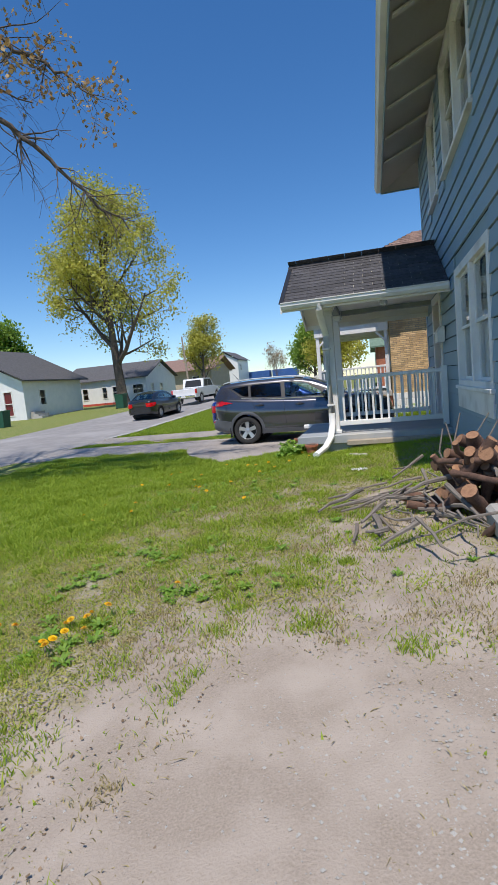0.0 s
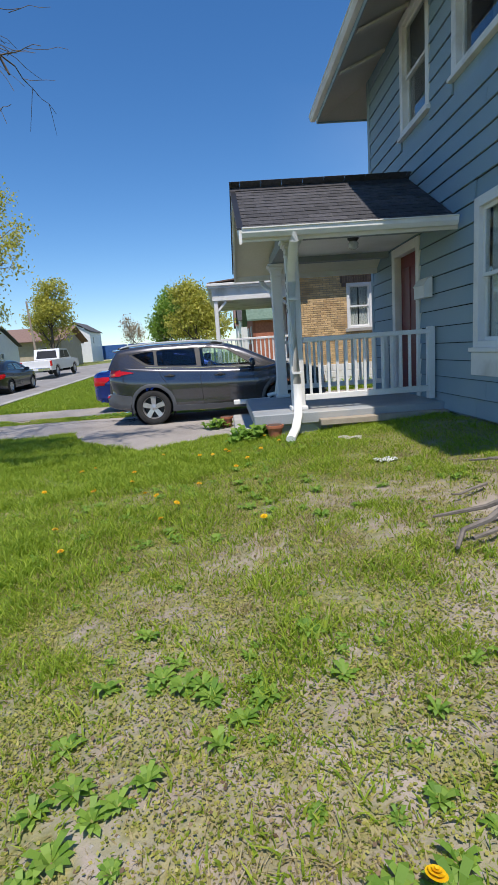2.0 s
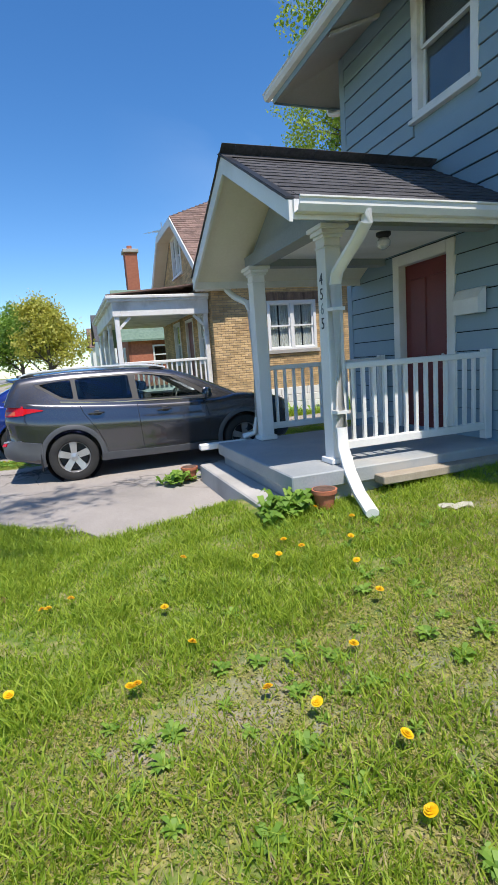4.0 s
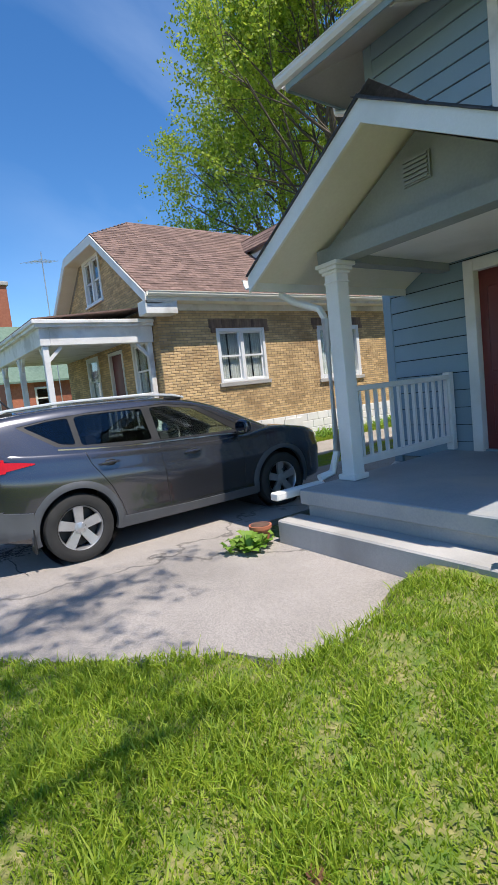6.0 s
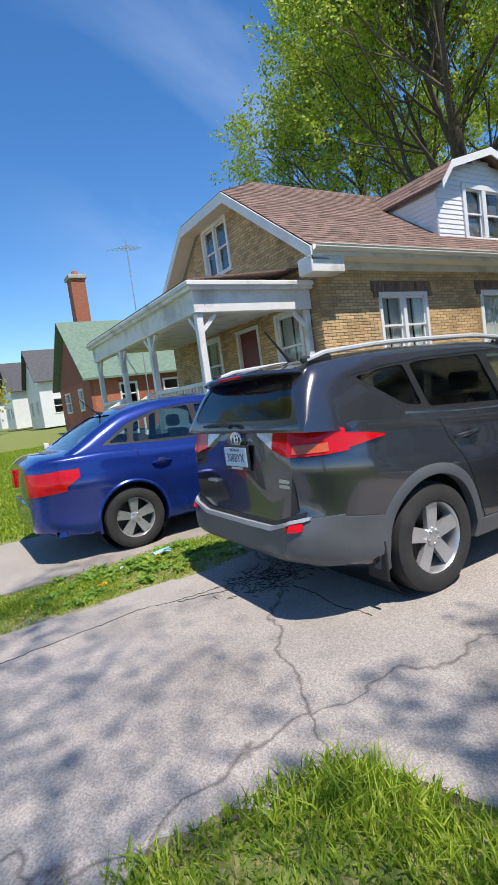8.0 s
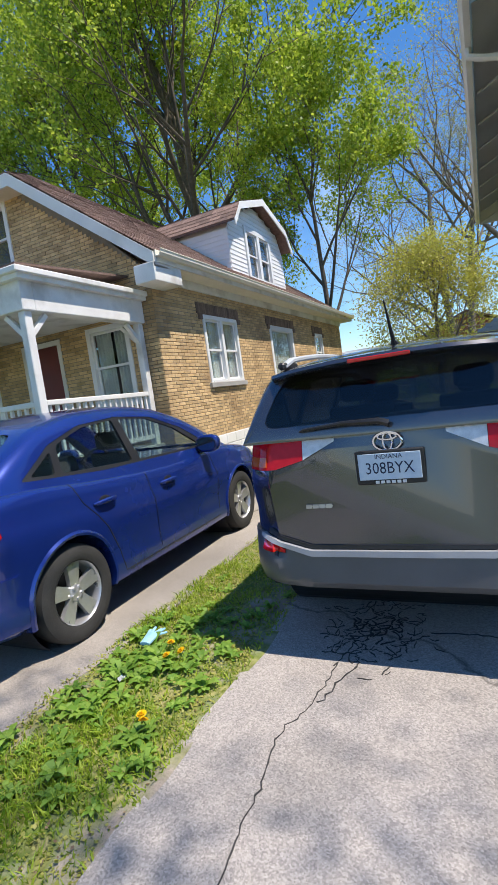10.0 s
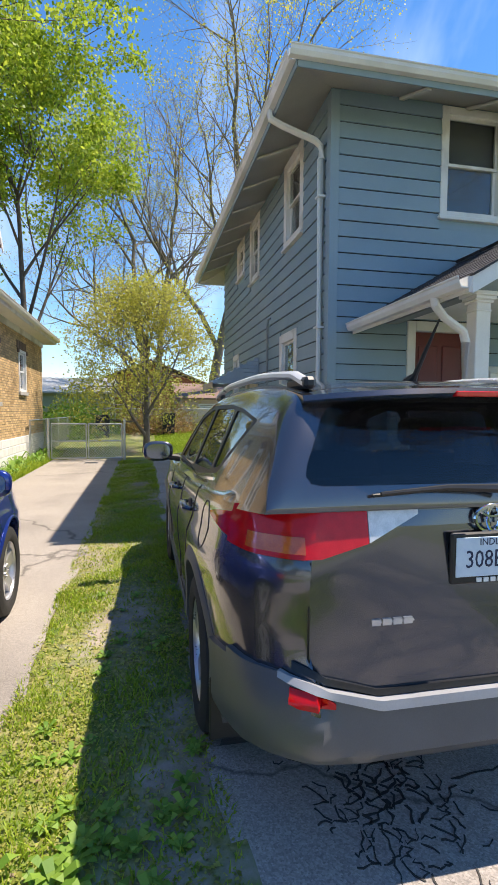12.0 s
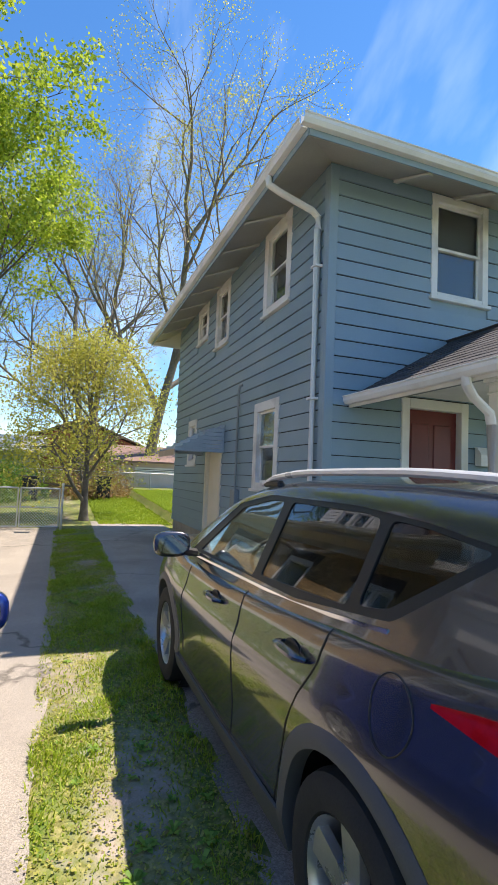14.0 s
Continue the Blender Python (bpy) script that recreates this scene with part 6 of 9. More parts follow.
# dark brick bands over the windows, and stone sills
for u0, u1, z0, z1 in s_holes:
    lint = new("lintel")
    lint.parent = bhouse
    n = int((u1 - u0 + 0.36) / 0.075)
    for k in range(n):
        u = u0 - 0.18 + k * 0.075
        part("soldier_brick", nbox(u, u + 0.066, BY - 0.022, BY, z1 + 0.01, z1 + 0.22), M["brickdark"], lint)
    part("sill", nbox(u0 - 0.06, u1 + 0.06, BY - 0.07, BY + 0.05, z0 - 0.10, z0 - 0.002, bevel=0.008), M["concrete"], bhouse)
    for u in (u0 - 0.14, u1 + 0.02):
        part("end_brick", nbox(u, u + 0.12, BY - 0.05, BY, z1 - 0.10, z1 + 0.01), M["brickdark"], lint)
sash_window("window", "x", BY, -1, *s_holes[0], trim=0.08, panes=2, mullion=0.10, inside="curtain", sill=False, mat=M["vinyl"], parent=bhouse, deep=0.16)
sash_window("window", "x", BY, -1, *s_holes[2], trim=0.08, inside="blind", sill=False, mat=M["vinyl"], parent=bhouse, deep=0.16)
big = new("window")
big.parent = bhouse
u0, u1, z0, z1 = s_holes[1]
bm = bmesh.new()
for q in ((u0, u0 + 0.12, z0, z1), (u1 - 0.12, u1, z0, z1), (u0 + 0.12, u1 - 0.12, z1 - 0.12, z1), (u0 + 0.12, u1 - 0.12, z0, z0 + 0.12)):
    box(bm, q[0], q[1], BY - 0.02, BY + 0.12, q[2], q[3], bevel=0.006)
part("frame", bm, M["vinyl"], big)
part("pane", nbox(u0 + 0.1, u1 - 0.1, BY + 0.05, BY + 0.054, z0 + 0.1, z1 - 0.1), M["glass"], big).visible_shadow = False
bm = bmesh.new()
n = 40
lows = [bm.verts.new((u0 + 0.1 + (u1 - u0 - 0.2) * k / n, BY + 0.16 + 0.025 * math.sin(k * 1.7), z0 + 0.1)) for k in range(n + 1)]
tops = [bm.verts.new((v.co.x, v.co.y, z1 - 0.1)) for v in lows]
for k in range(n):
    bm.faces.new((lows[k], lows[k + 1], tops[k + 1], tops[k]))
part("curtain", bm, M["curtain"], big, "pale green curtain", smooth=True)
for q in (w_holes[0], w_holes[2]):
    sash_window("window", "y", BX, -1, *q, trim=0.09, inside="curtain", sill=True, mat=M["vinyl"], parent=bhouse)
sash_window("window", "y", BX, -1, *w_holes[3], trim=0.09, panes=2, inside="blind", sill=True, mat=M["vinyl"], parent=bhouse)
q = w_holes[1]
bd = new("door")
bd.parent = bhouse
part("door_leaf", nbox(BX + 0.06, BX + 0.1, q[0] + 0.08, q[1] - 0.08, q[2], q[3] - 0.08), M["red_door"], bd)
bm = bmesh.new()
for a, b, c_, e in ((q[0], q[0] + 0.08, q[2], q[3]), (q[1] - 0.08, q[1], q[2], q[3]), (q[0] + 0.08, q[1] - 0.08, q[3] - 0.08, q[3])):
    box(bm, BX - 0.02, BX + 0.12, a, b, c_, e)
part("door_frame", bm, M["white"], bd)

# roof with clipped gable
EY0, EY1, RX0, RX1 = 18.02, 25.78, -0.62, 12.0
EZ = 3.60
hipx = 1.0
zr = EZ + SL * (YC - EY0)
zc = EZ + SL * (YC - 1.12 - EY0)


def shingled(parent, p0, pu, pv, width_at, n_rows, mat, tab=0.3, expo=0.145, lift=0.012):
    """Courses of tabs on a plane: p0 the lower corner, pu along the eave, pv up the slope (unit vectors); width_at(v): limits along pu."""
    p0, pu, pv = Vector(p0), Vector(pu).normalized(), Vector(pv).normalized()
    nn = pu.cross(pv).normalized()
    if nn.z < 0:
        nn = -nn
    quads = []
    for r in range(n_rows):
        v0, v1 = r * expo, r * expo + expo * 1.12
        a_, b_ = width_at(v0 + expo / 2)
        u = a_ - (tab * (0.5 if r % 2 else 0.0)) - tab * 0.2 * random.random()
        while u < b_:
            ua, ub = max(u, a_), min(u + tab - 0.006, b_)
            u += tab
            if ub - ua < 0.02:
                continue
            lf = lift * (0.8 + 0.5 * random.random())
            A, B = p0 + pu * ua + pv * v0, p0 + pu * ub + pv * v0
            C, D = p0 + pu * ub + pv * v1, p0 + pu * ua + pv * v1
            quads.append([A + nn * lf, B + nn * lf, C + nn * 0.003, D + nn * 0.003])
            quads.append([A, B, B + nn * lf, A + nn * lf])
    return link_mesh("shingles", quads_mesh("shingles", np.array([[tuple(p) for p in q] for q in quads])), mat, parent, kind="stuff")


rf = new("roof")
rf.parent = bhouse
bm = bmesh.new()
V = lambda *p: bm.verts.new(p)
s0, s1, s2, s3 = V(RX0, EY0, EZ), V(RX1, EY0, EZ), V(RX1, YC, zr), V(hipx, YC, zr)
s4 = V(RX0, YC - 1.12, zc)
n0, n1, n4 = V(RX0, EY1, EZ), V(RX1, EY1, EZ), V(RX0, YC + 1.12, zc)
bm.faces.new((s0, s1, s2, s3, s4))
bm.faces.new((n1, n0, n4, s3, s2))
bm.faces.new((s4, s3, n4))
bmesh.ops.solidify(bm, geom=list(bm.faces), thickness=0.06)
part("deck", bm, M["shingle_brown"], rf)
cs = 1 / math.hypot(1, SL)
lenS = (YC - EY0) / cs


def south_limits(v):
    y = v * cs
    a_ = RX0 if y < YC - 1.12 - EY0 else RX0 + (hipx - RX0) * (y - (YC - 1.12 - EY0)) / 1.12
    return (0.0 + a_ - RX0, RX1 - RX0)


shingled(rf, (RX0, EY0, EZ + 0.002), (1, 0, 0), (0, 1, SL), south_limits, int(lenS / 0.145), M["shingle_brown"])
hl = math.hypot(hipx - RX0, zr - zc)
shingled(rf, (RX0, YC - 1.12, zc + 0.002), (0, 1, 0), (hipx - RX0, 0, zr - zc), lambda v: (1.12 * v / hl, 2.24 - 1.12 * v / hl), int(hl / 0.145), M["shingle_brown"])
# eave soffit, gutter, rake boards with returns
part("soffit", nbox(BX - 0.02, RX1, EY0 + 0.02, BY + 0.06, EZ - 0.17, EZ - 0.14), M["cream"], bhouse)
part("frieze", nbox(BX - 0.05, BE, BY - 0.05, BY - 0.012, BZ1 - 0.14, EZ - 0.17), M["white_worn"], bhouse)
part("fascia", nbox(RX0, RX1, EY0 - 0.02, EY0, EZ - 0.17, EZ - 0.01), M["white_worn"], bhouse)
gutter((RX0, EY0 - 0.022, EZ + 0.01), (RX1, EY0 - 0.022, EZ + 0.01), M["cream"], bhouse, (0, -1, 0))
for s_, pts in (("rake_board", [(EY0, EZ), (YC - 1.12, zc)]), ("rake_board", [(YC - 1.12, zc), (YC + 1.12, zc)]), ("rake_board", [(YC + 1.12, zc), (EY1, EZ)])):
    (ya, za), (yb, zb) = pts
    bm = bmesh.new()
    prism(bm, [(RX0 - 0.03, ya, za - 0.02), (RX0 - 0.03, yb, zb - 0.02), (RX0 - 0.03, yb, zb - 0.24), (RX0 - 0.03, ya, za - 0.24)], (0.035, 0, 0))
    part(s_, bm, M["white"], bhouse)
    bm = bmesh.new()
    prism(bm, [(RX0, ya, za - 0.21), (RX0, yb, zb - 0.21), (RX0, yb, zb - 0.235), (RX0, ya, za - 0.235)], (BX - RX0, 0, 0))
    part("rake_soffit", bm, M["cream"], bhouse)
part("eave_return", nbox(RX0 - 0.04, BX + 0.35, EY0 - 0.0, BY - 0.005, EZ - 0.45, EZ - 0.16, bevel=0.01), M["white_worn"], bhouse)

# dormer with a gambrel front
dm = new("dormer")
dm.parent = bhouse
DX0, DX1, DY = 4.1, 7.75, 18.95
prof = [(DX0 - 0.14, 5.36), (DX0 + 0.28, 5.86), ((DX0 + DX1) / 2, 6.34), (DX1 - 0.28, 5.86), (DX1 + 0.14, 5.36)]
DB = 4.12
lapw = new("siding")
lapw.parent = dm
bm = bmesh.new()
prism(bm, [(DX0, DY, DB - 0.1), (DX1, DY, DB - 0.1), (DX1, DY, 5.3), (DX1 - 0.3, DY, 5.78), ((DX0 + DX1) / 2, DY, 6.22), (DX0 + 0.3, DY, 5.78), (DX0, DY, 5.3)], (0, 3.0, 0))
bm = solid(bm, nbox(5.05, 6.75, DY - 1, DY + 0.6, 4.2, 5.58), "DIFFERENCE")
part("dormer_core", bm, M["vinyl"], lapw)
for k in range(18):
    z = DB + k * 0.115
    half = (DX1 - DX0) / 2 if z < 5.25 else max(0.05, np.interp(z + 0.06, [5.25, 5.8, 6.2], [(DX1 - DX0) / 2, (DX1 - DX0) / 2 - 0.32, 0.1]))
    mid = (DX0 + DX1) / 2
    segs = [(mid - half, mid + half)]
    if 4.2 < z + 0.06 < 5.5:
        segs = [(mid - half, 5.04), (6.76, mid + half)]
    for a, b in segs:
        bm = bmesh.new()
        prism(bm, [(a, DY, z), (a, DY - 0.02, z), (a, DY - 0.006, z + 0.115), (a, DY, z + 0.115)], (b - a, 0, 0))
        part("siding_board", bm, M["vinyl"], lapw)
    if z < 5.25:
        bm = bmesh.new()
        prism(bm, [(DX0, DY, z), (DX0 - 0.02, DY, z), (DX0 - 0.006, DY, z + 0.115), (DX0, DY, z + 0.115)], (0, 2.6, 0))
        part("siding_board", bm, M["vinyl"], lapw)
for (xa, za), (xb, zb) in zip(prof, prof[1:]):
    bm = bmesh.new()
    prism(bm, [(xa, DY - 0.30, za), (xb, DY - 0.30, zb), (xb, DY - 0.30, zb + 0.05), (xa, DY - 0.30, za + 0.05)], (0, 3.6, 0))
    part("roof_deck", bm, M["shingle_brown"], dm)
    bm = bmesh.new()
    prism(bm, [(xa, DY - 0.33, za + 0.045), (xb, DY - 0.33, zb + 0.045), (xb, DY - 0.33, zb - 0.13), (xa, DY - 0.33, za - 0.13)], (0, 0.03, 0))
    part("rake_board", bm, M["white"], dm)
    if xa < 5.5:
        L_ = math.hypot(xb - xa, zb - za)
        shingled(dm, (xa, DY - 0.33, za + 0.052), (0, 1, 0), (xb - xa, 0, zb - za), lambda v: (0, 3.4), max(1, int(L_ / 0.145)), M["shingle_brown"])
sash_window("window", "x", DY - 0.02, -1, 5.05, 6.75, 4.2, 5.58, trim=0.13, panes=2, mullion=0.16, inside="blind", sill=True, mat=M["vinyl"], parent=dm, deep=0.1)

# front porch of the brick house
bp_ = new("front_porch")
bp_.parent = bhouse
QX, QY0, QY1, QZ = -2.75, 18.62, 25.2, 2.62
part("deck", nbox(QX, BX - 0.02, QY0, QY1, 0.42, 0.6, bevel=0.01), M["concrete"], bp_)
part("deck_wall", nbox(QX + 0.08, BX - 0.02, QY0 + 0.08, QY1 - 0.08, -0.5, 0.42), M["redbrick"], bp_)
bm = nbox(QX, QX + 0.2, QY0, QY1, QZ, QZ + 0.42, bevel=0.01)
box(bm, QX + 0.2, BX - 0.04, QY0, QY0 + 0.2, QZ, QZ + 0.42, bevel=0.01)
part("beam", bm, M["white_worn"], bp_)
bm = nbox(QX - 0.14, BX - 0.04, QY0 - 0.14, QY1 + 0.1, QZ + 0.42, QZ + 0.5, bevel=0.012)
box(bm, QX - 0.09, BX - 0.04, QY0 - 0.09, QY1 + 0.05, QZ + 0.36, QZ + 0.42)
part("cornice", bm, M["white_worn"], bp_)
bm = bmesh.new()
prism(bm, [(QX - 0.12, QY0 - 0.12, QZ + 0.5), (BX - 0.04, QY0 + 0.2, QZ + 0.80), (BX - 0.04, QY1, QZ + 0.80), (QX - 0.12, QY1, QZ + 0.5)], (0, 0, 0.03))
part("porch_roof", bm, M["shingle_brown"], bp_)
part("porch_ceiling", nbox(QX + 0.2, BX - 0.04, QY0 + 0.2, QY1, QZ + 0.2, QZ + 0.23), M["white_worn"], bp_)
for (x, y) in ((QX + 0.1, QY0 + 0.1), (QX + 0.1, 21.0), (QX + 0.1, 23.0), (QX + 0.1, QY1 - 0.1), (BX - 0.12, QY0 + 0.1)):
    part("post", nbox(x - 0.06, x + 0.06, y - 0.06, y + 0.06, 0.6, QZ, bevel=0.01), M["white_worn"], bp_)
    for dx, dy in ((0, 1), (0, -1), (1, 0), (-1, 0)):
        ex_, ey_ = x + dx * 0.32, y + dy * 0.32
        if not (QX < ex_ < BX and QY0 < ey_ < QY1):
            continue
        if dx and y > QY0 + 0.2:
            continue
        bm = bmesh.new()
        tube(bm, [(x, y, QZ - 0.34), (ex_, ey_, QZ - 0.02)], 0.045, 4)
        part("brace", bm, M["white_worn"], bp_)
for nm, ax, d_, a, b, nb in (("porch_rail", "x", QY0 + 0.1, QX + 0.16, BX - 0.18, 17), ("porch_rail", "y", QX + 0.1, QY0 + 0.16, 20.94, 16), ("porch_rail", "y", QX + 0.1, 23.06, QY1 - 0.16, 13)):
    pr = new(nm)
    pr.parent = bp_
    part("top_rail", nbox(*along(ax, a, b, d_ - 0.05, d_ + 0.05, 1.42, 1.49), bevel=0.008), M["white"], pr)
    part("bottom_rail", nbox(*along(ax, a, b, d_ - 0.035, d_ + 0.035, 0.70, 0.77)), M["white"], pr)
    me = None
    for k in range(nb):
        u = a + (k + 0.6) * (b - a) / nb
        if me is None:
            o_ = part("baluster", nbox(-0.02, 0.02, -0.02, 0.02, 0.77, 1.42), M["white"], pr)
            me = o_.data
        else:
            o_ = new("baluster", me)
            o_.parent = pr
        o_.location = (u, d_, 0) if ax == "x" else (d_, u, 0)
# stair of the porch with white rails
stair = thing("porch_stair", "concrete stair with white wooden handrails", "stair")
for k in range(5):
    part("step", nbox(QX - 0.3 * (k + 1), QX - 0.3 * k, 21.15, 22.85, -0.5, 0.42 - 0.155 * k, bevel=0.01), M["concrete"], stair)
for y in (21.05, 22.95):
    bm = bmesh.new()
    prism(bm, [(QX, y - 0.04, 1.42), (QX - 1.9, y - 0.04, 0.52), (QX - 1.9, y - 0.04, 0.60), (QX, y - 0.04, 1.50)], (0, 0.08, 0))
    prism(bm, [(QX, y - 0.03, 0.75), (QX - 1.9, y - 0.03, -0.12), (QX - 1.9, y - 0.03, -0.05), (QX, y - 0.03, 0.82)], (0, 0.06, 0))
    part("handrail", bm, M["white"], stair)
    for k in range(11):
        x = QX - 0.1 - k * 0.17
        z = 1.45 - (QX - x) * 0.474
        part("baluster", nbox(x - 0.018, x + 0.018, y - 0.018, y + 0.018, z - 0.72, z), M["white"], stair)
    part("newel_post", nbox(QX - 2.0, QX - 1.9, y - 0.05, y + 0.05, -0.4, 0.72, bevel=0.01), M["white"], stair)

# ---- trees, grass and weeds ----
def grow(seed, base, height, r0, levels, spread, lean=(0, 0), first=0.28, kids=(5, 5, 4), sag=0.0, twist=0.25, len_k=0.62, forks=2):
    """Tapered limbs of a tree. Returns mesh verts and faces, and the points at which twigs carry leaves."""
    rng = random.Random(seed)
    V, F, tips = [], [], []

    def limb(p, d, ln, r, lev):
        n = max(3, int(5 - lev * 0.5)) if lev else 8
        sides = (9, 6, 4, 3, 3)[min(lev, 4)]
        pts, rad = [p.copy()], [r]
        dd = d.copy()
        for i in range(n):
            j = Vector((rng.gauss(0, 1), rng.gauss(0, 1), rng.gauss(0, 0.6))) * twist * (0.25 if lev == 0 else 0.6)
            dd = (dd + j * 0.5 + Vector((0, 0, (0.10 if lev else 0.05) - sag * lev))).normalized()
            pts.append(pts[-1] + dd * ln / n)
            rad.append(r * (1 - 0.72 * (i + 1) / n) if lev else r * (1 - 0.6 * (i + 1) / n))
        start = len(V)
        for i, q in enumerate(pts):
            t = (pts[min(i + 1, n)] - pts[max(i - 1, 0)]).normalized()
            u = t.cross(Vector((0.3, 0.9, 0.2))).normalized()
            w = t.cross(u)
            flare = 1 + (0.5 * math.exp(-i * 1.6) if lev == 0 else 0)
            for k in range(sides):
                a = 2 * math.pi * k / sides
                V.append(tuple(q + (u * math.cos(a) + w * math.sin(a)) * max(rad[i], 0.004) * flare))
        for i in range(n):
            for k in range(sides):
                a, b = start + i * sides + k, start + i * sides + (k + 1) % sides
                F.append((a, b, b + sides, a + sides))
        if lev >= levels:
            tips.extend([tuple(q) for q in pts[1:]])
            return
        if lev == levels - 1:
            tips.extend([tuple(q) for q in pts[2:]])
        m = kids[min(lev, len(kids) - 1)]
        for c in range(m):
            f = (first if lev == 0 else 0.25) + (1 - (first if lev == 0 else 0.25)) * (c + 0.3 + 0.6 * rng.random()) / m
            f = min(f, 0.98)
            i = min(int(f * n), n - 1)
            q = pts[i].lerp(pts[i + 1], f * n - i)
            t = (pts[i + 1] - pts[i]).normalized()
            az = 2 * math.pi * (c * 0.618 + rng.random() * 0.2)
            u = t.cross(Vector((0.2, 0.1, 1)) if abs(t.z) < 0.95 else Vector((1, 0, 0))).normalized()
            w = t.cross(u)
            side = u * math.cos(az) + w * math.sin(az)
            sp = spread * (0.8 + 0.5 * rng.random())
            nd = (t * math.cos(sp) + side * math.sin(sp)).normalized()
            limb(q, nd, ln * len_k * (1.15 - 0.5 * f) * (0.8 + 0.4 * rng.random()), max(0.006, rad[i] * 0.62), lev + 1)
        for k in range(forks if lev == 0 else 0):
            nd = (dd + Vector((rng.gauss(0, 0.35), rng.gauss(0, 0.35), 0.2))).normalized()
            limb(pts[-1], nd, ln * 0.55, rad[-1], 1)

    limb(Vector(base), Vector((lean[0], lean[1], 1)).normalized(), height * 0.55, r0, 0)
    return V, F, np.array(tips)


def leaves(tips, n, size, spread, seed, droop=0.0, flat=0.35):
    """n small pointed leaves round the twig points, as an array of quads."""
    rng = np.random.default_rng(seed)
    p = tips[rng.integers(0, len(tips), n)] + rng.normal(0, spread, (n, 3))
    d = rng.normal(0, 1, (n, 3)) + np.array((0, 0, -droop))
    d /= np.linalg.norm(d, axis=1)[:, None]
    e = rng.normal(0, 1, (n, 3))
    e -= (e * d).sum(1)[:, None] * d
    e /= np.linalg.norm(e, axis=1)[:, None]
    s = (size * (0.6 + 0.8 * rng.random(n)))[:, None]
    return np.stack([p, p + d * s * 0.45 + e * s * flat, p + d * s, p + d * s * 0.45 - e * s * flat], 1)


def tree(label, seed, base, height, r0, leaf_mat, n_leaves, leaf_size, leaf_spread=0.25, levels=3, spread=0.75, bark="bark", name="tree", **kw):
    t = thing(name, label, "tree")
    V, F, tips = grow(seed, base, height, r0, levels, spread, **kw)
    link_mesh("trunk", raw_mesh("trunk", V, F, True), M[bark], t)
    if n_leaves:
        lo = base[2] + height * 0.14
        tp = tips[tips[:, 2] > lo] if (tips[:, 2] > lo).any() else tips
        link_mesh("crown", quads_mesh("crown", leaves(tp, n_leaves, leaf_size, leaf_spread, seed)), M[leaf_mat], t)
    return t


gz = lambda x, y: float(ground_z(x, y))
front_tree = tree("tall budding tree with bare dark branches beside the street", 11, (-9.6, 5.6, gz(-9.6, 5.6) - 0.1), 19.5, 0.30, "leaf_rust", 15000, 0.08, 0.16, levels=4, spread=0.95, kids=(10, 6, 5, 4), first=0.66, len_k=0.56, twist=0.35, lean=(0.06, 0.03))


def hanging_limb(parent, seed, pts, r, twigs):
    """A long drooping limb with crooked side twigs."""
    rng = random.Random(seed)
    V, F, ends = [], [], []

    def add(pts, rad, sides):
        start = len(V)
        n = len(pts)
        for i, q in enumerate(pts):
            t = (pts[min(i + 1, n - 1)] - pts[max(i - 1, 0)]).normalized()
            u = t.cross(Vector((0.31, 0.87, 0.2))).normalized()
            w = t.cross(u)
            for k in range(sides):
                a = 2 * math.pi * k / sides
                V.append(tuple(q + (u * math.cos(a) + w * math.sin(a)) * rad[i]))
        for i in range(n - 1):
            for k in range(sides):
                a, b = start + i * sides + k, start + i * sides + (k + 1) % sides
                F.append((a, b, b + sides, a + sides))

    key = [Vector(p) for p in pts]
    main = []
    for a, b in zip(key, key[1:]):
        for k in range(5):
            main.append(a.lerp(b, k / 5) + Vector((rng.gauss(0, 0.03), rng.gauss(0, 0.03), rng.gauss(0, 0.03))))
    main.append(key[-1])
    add(main, [max(0.006, r * (1 - 0.9 * i / len(main))) for i in range(len(main))], 7)
    for k in range(twigs):
        f = 0.35 + 0.65 * rng.random()
        i = min(int(f * (len(main) - 1)), len(main) - 2)
        d = (main[i + 1] - main[i]).normalized()
        dd = (d * 0.7 + Vector((rng.gauss(0, 0.5), rng.gauss(0, 0.5), rng.gauss(-0.25, 0.5)))).normalized()
        q, tw = main[i].copy(), [main[i].copy()]
        ln = rng.uniform(0.5, 1.5) * (1.15 - f * 0.5)
        for _ in range(7):
            dd = (dd + Vector((rng.gauss(0, 0.22), rng.gauss(0, 0.22), rng.gauss(-0.03, 0.22)))).normalized()
            q = q + dd * ln / 7
            tw.append(q.copy())
        r1 = max(0.005, r * 0.35 * (1 - 0.7 * f))
        add(tw, [max(0.0028, r1 * (1 - 0.85 * m / 7)) for m in range(8)], 4)
        ends += [tuple(p) for p in tw[4:]]
        for _ in range(3):
            a0 = rng.randint(2, 6)
            e = (dd + Vector((rng.gauss(0, 0.7), rng.gauss(0, 0.7), rng.gauss(0, 0.5)))).normalized()
            t2 = [tw[a0] + e * 0.09 * m + Vector((0, 0, rng.gauss(0, 0.012))) for m in range(5)]
            add(t2, [0.0035, 0.003, 0.0028, 0.0024, 0.002], 3)
            ends += [tuple(p) for p in t2[2:]]
    link_mesh("limb", raw_mesh("limb", V, F, True), M["bark"], parent)
    return np.array(ends)


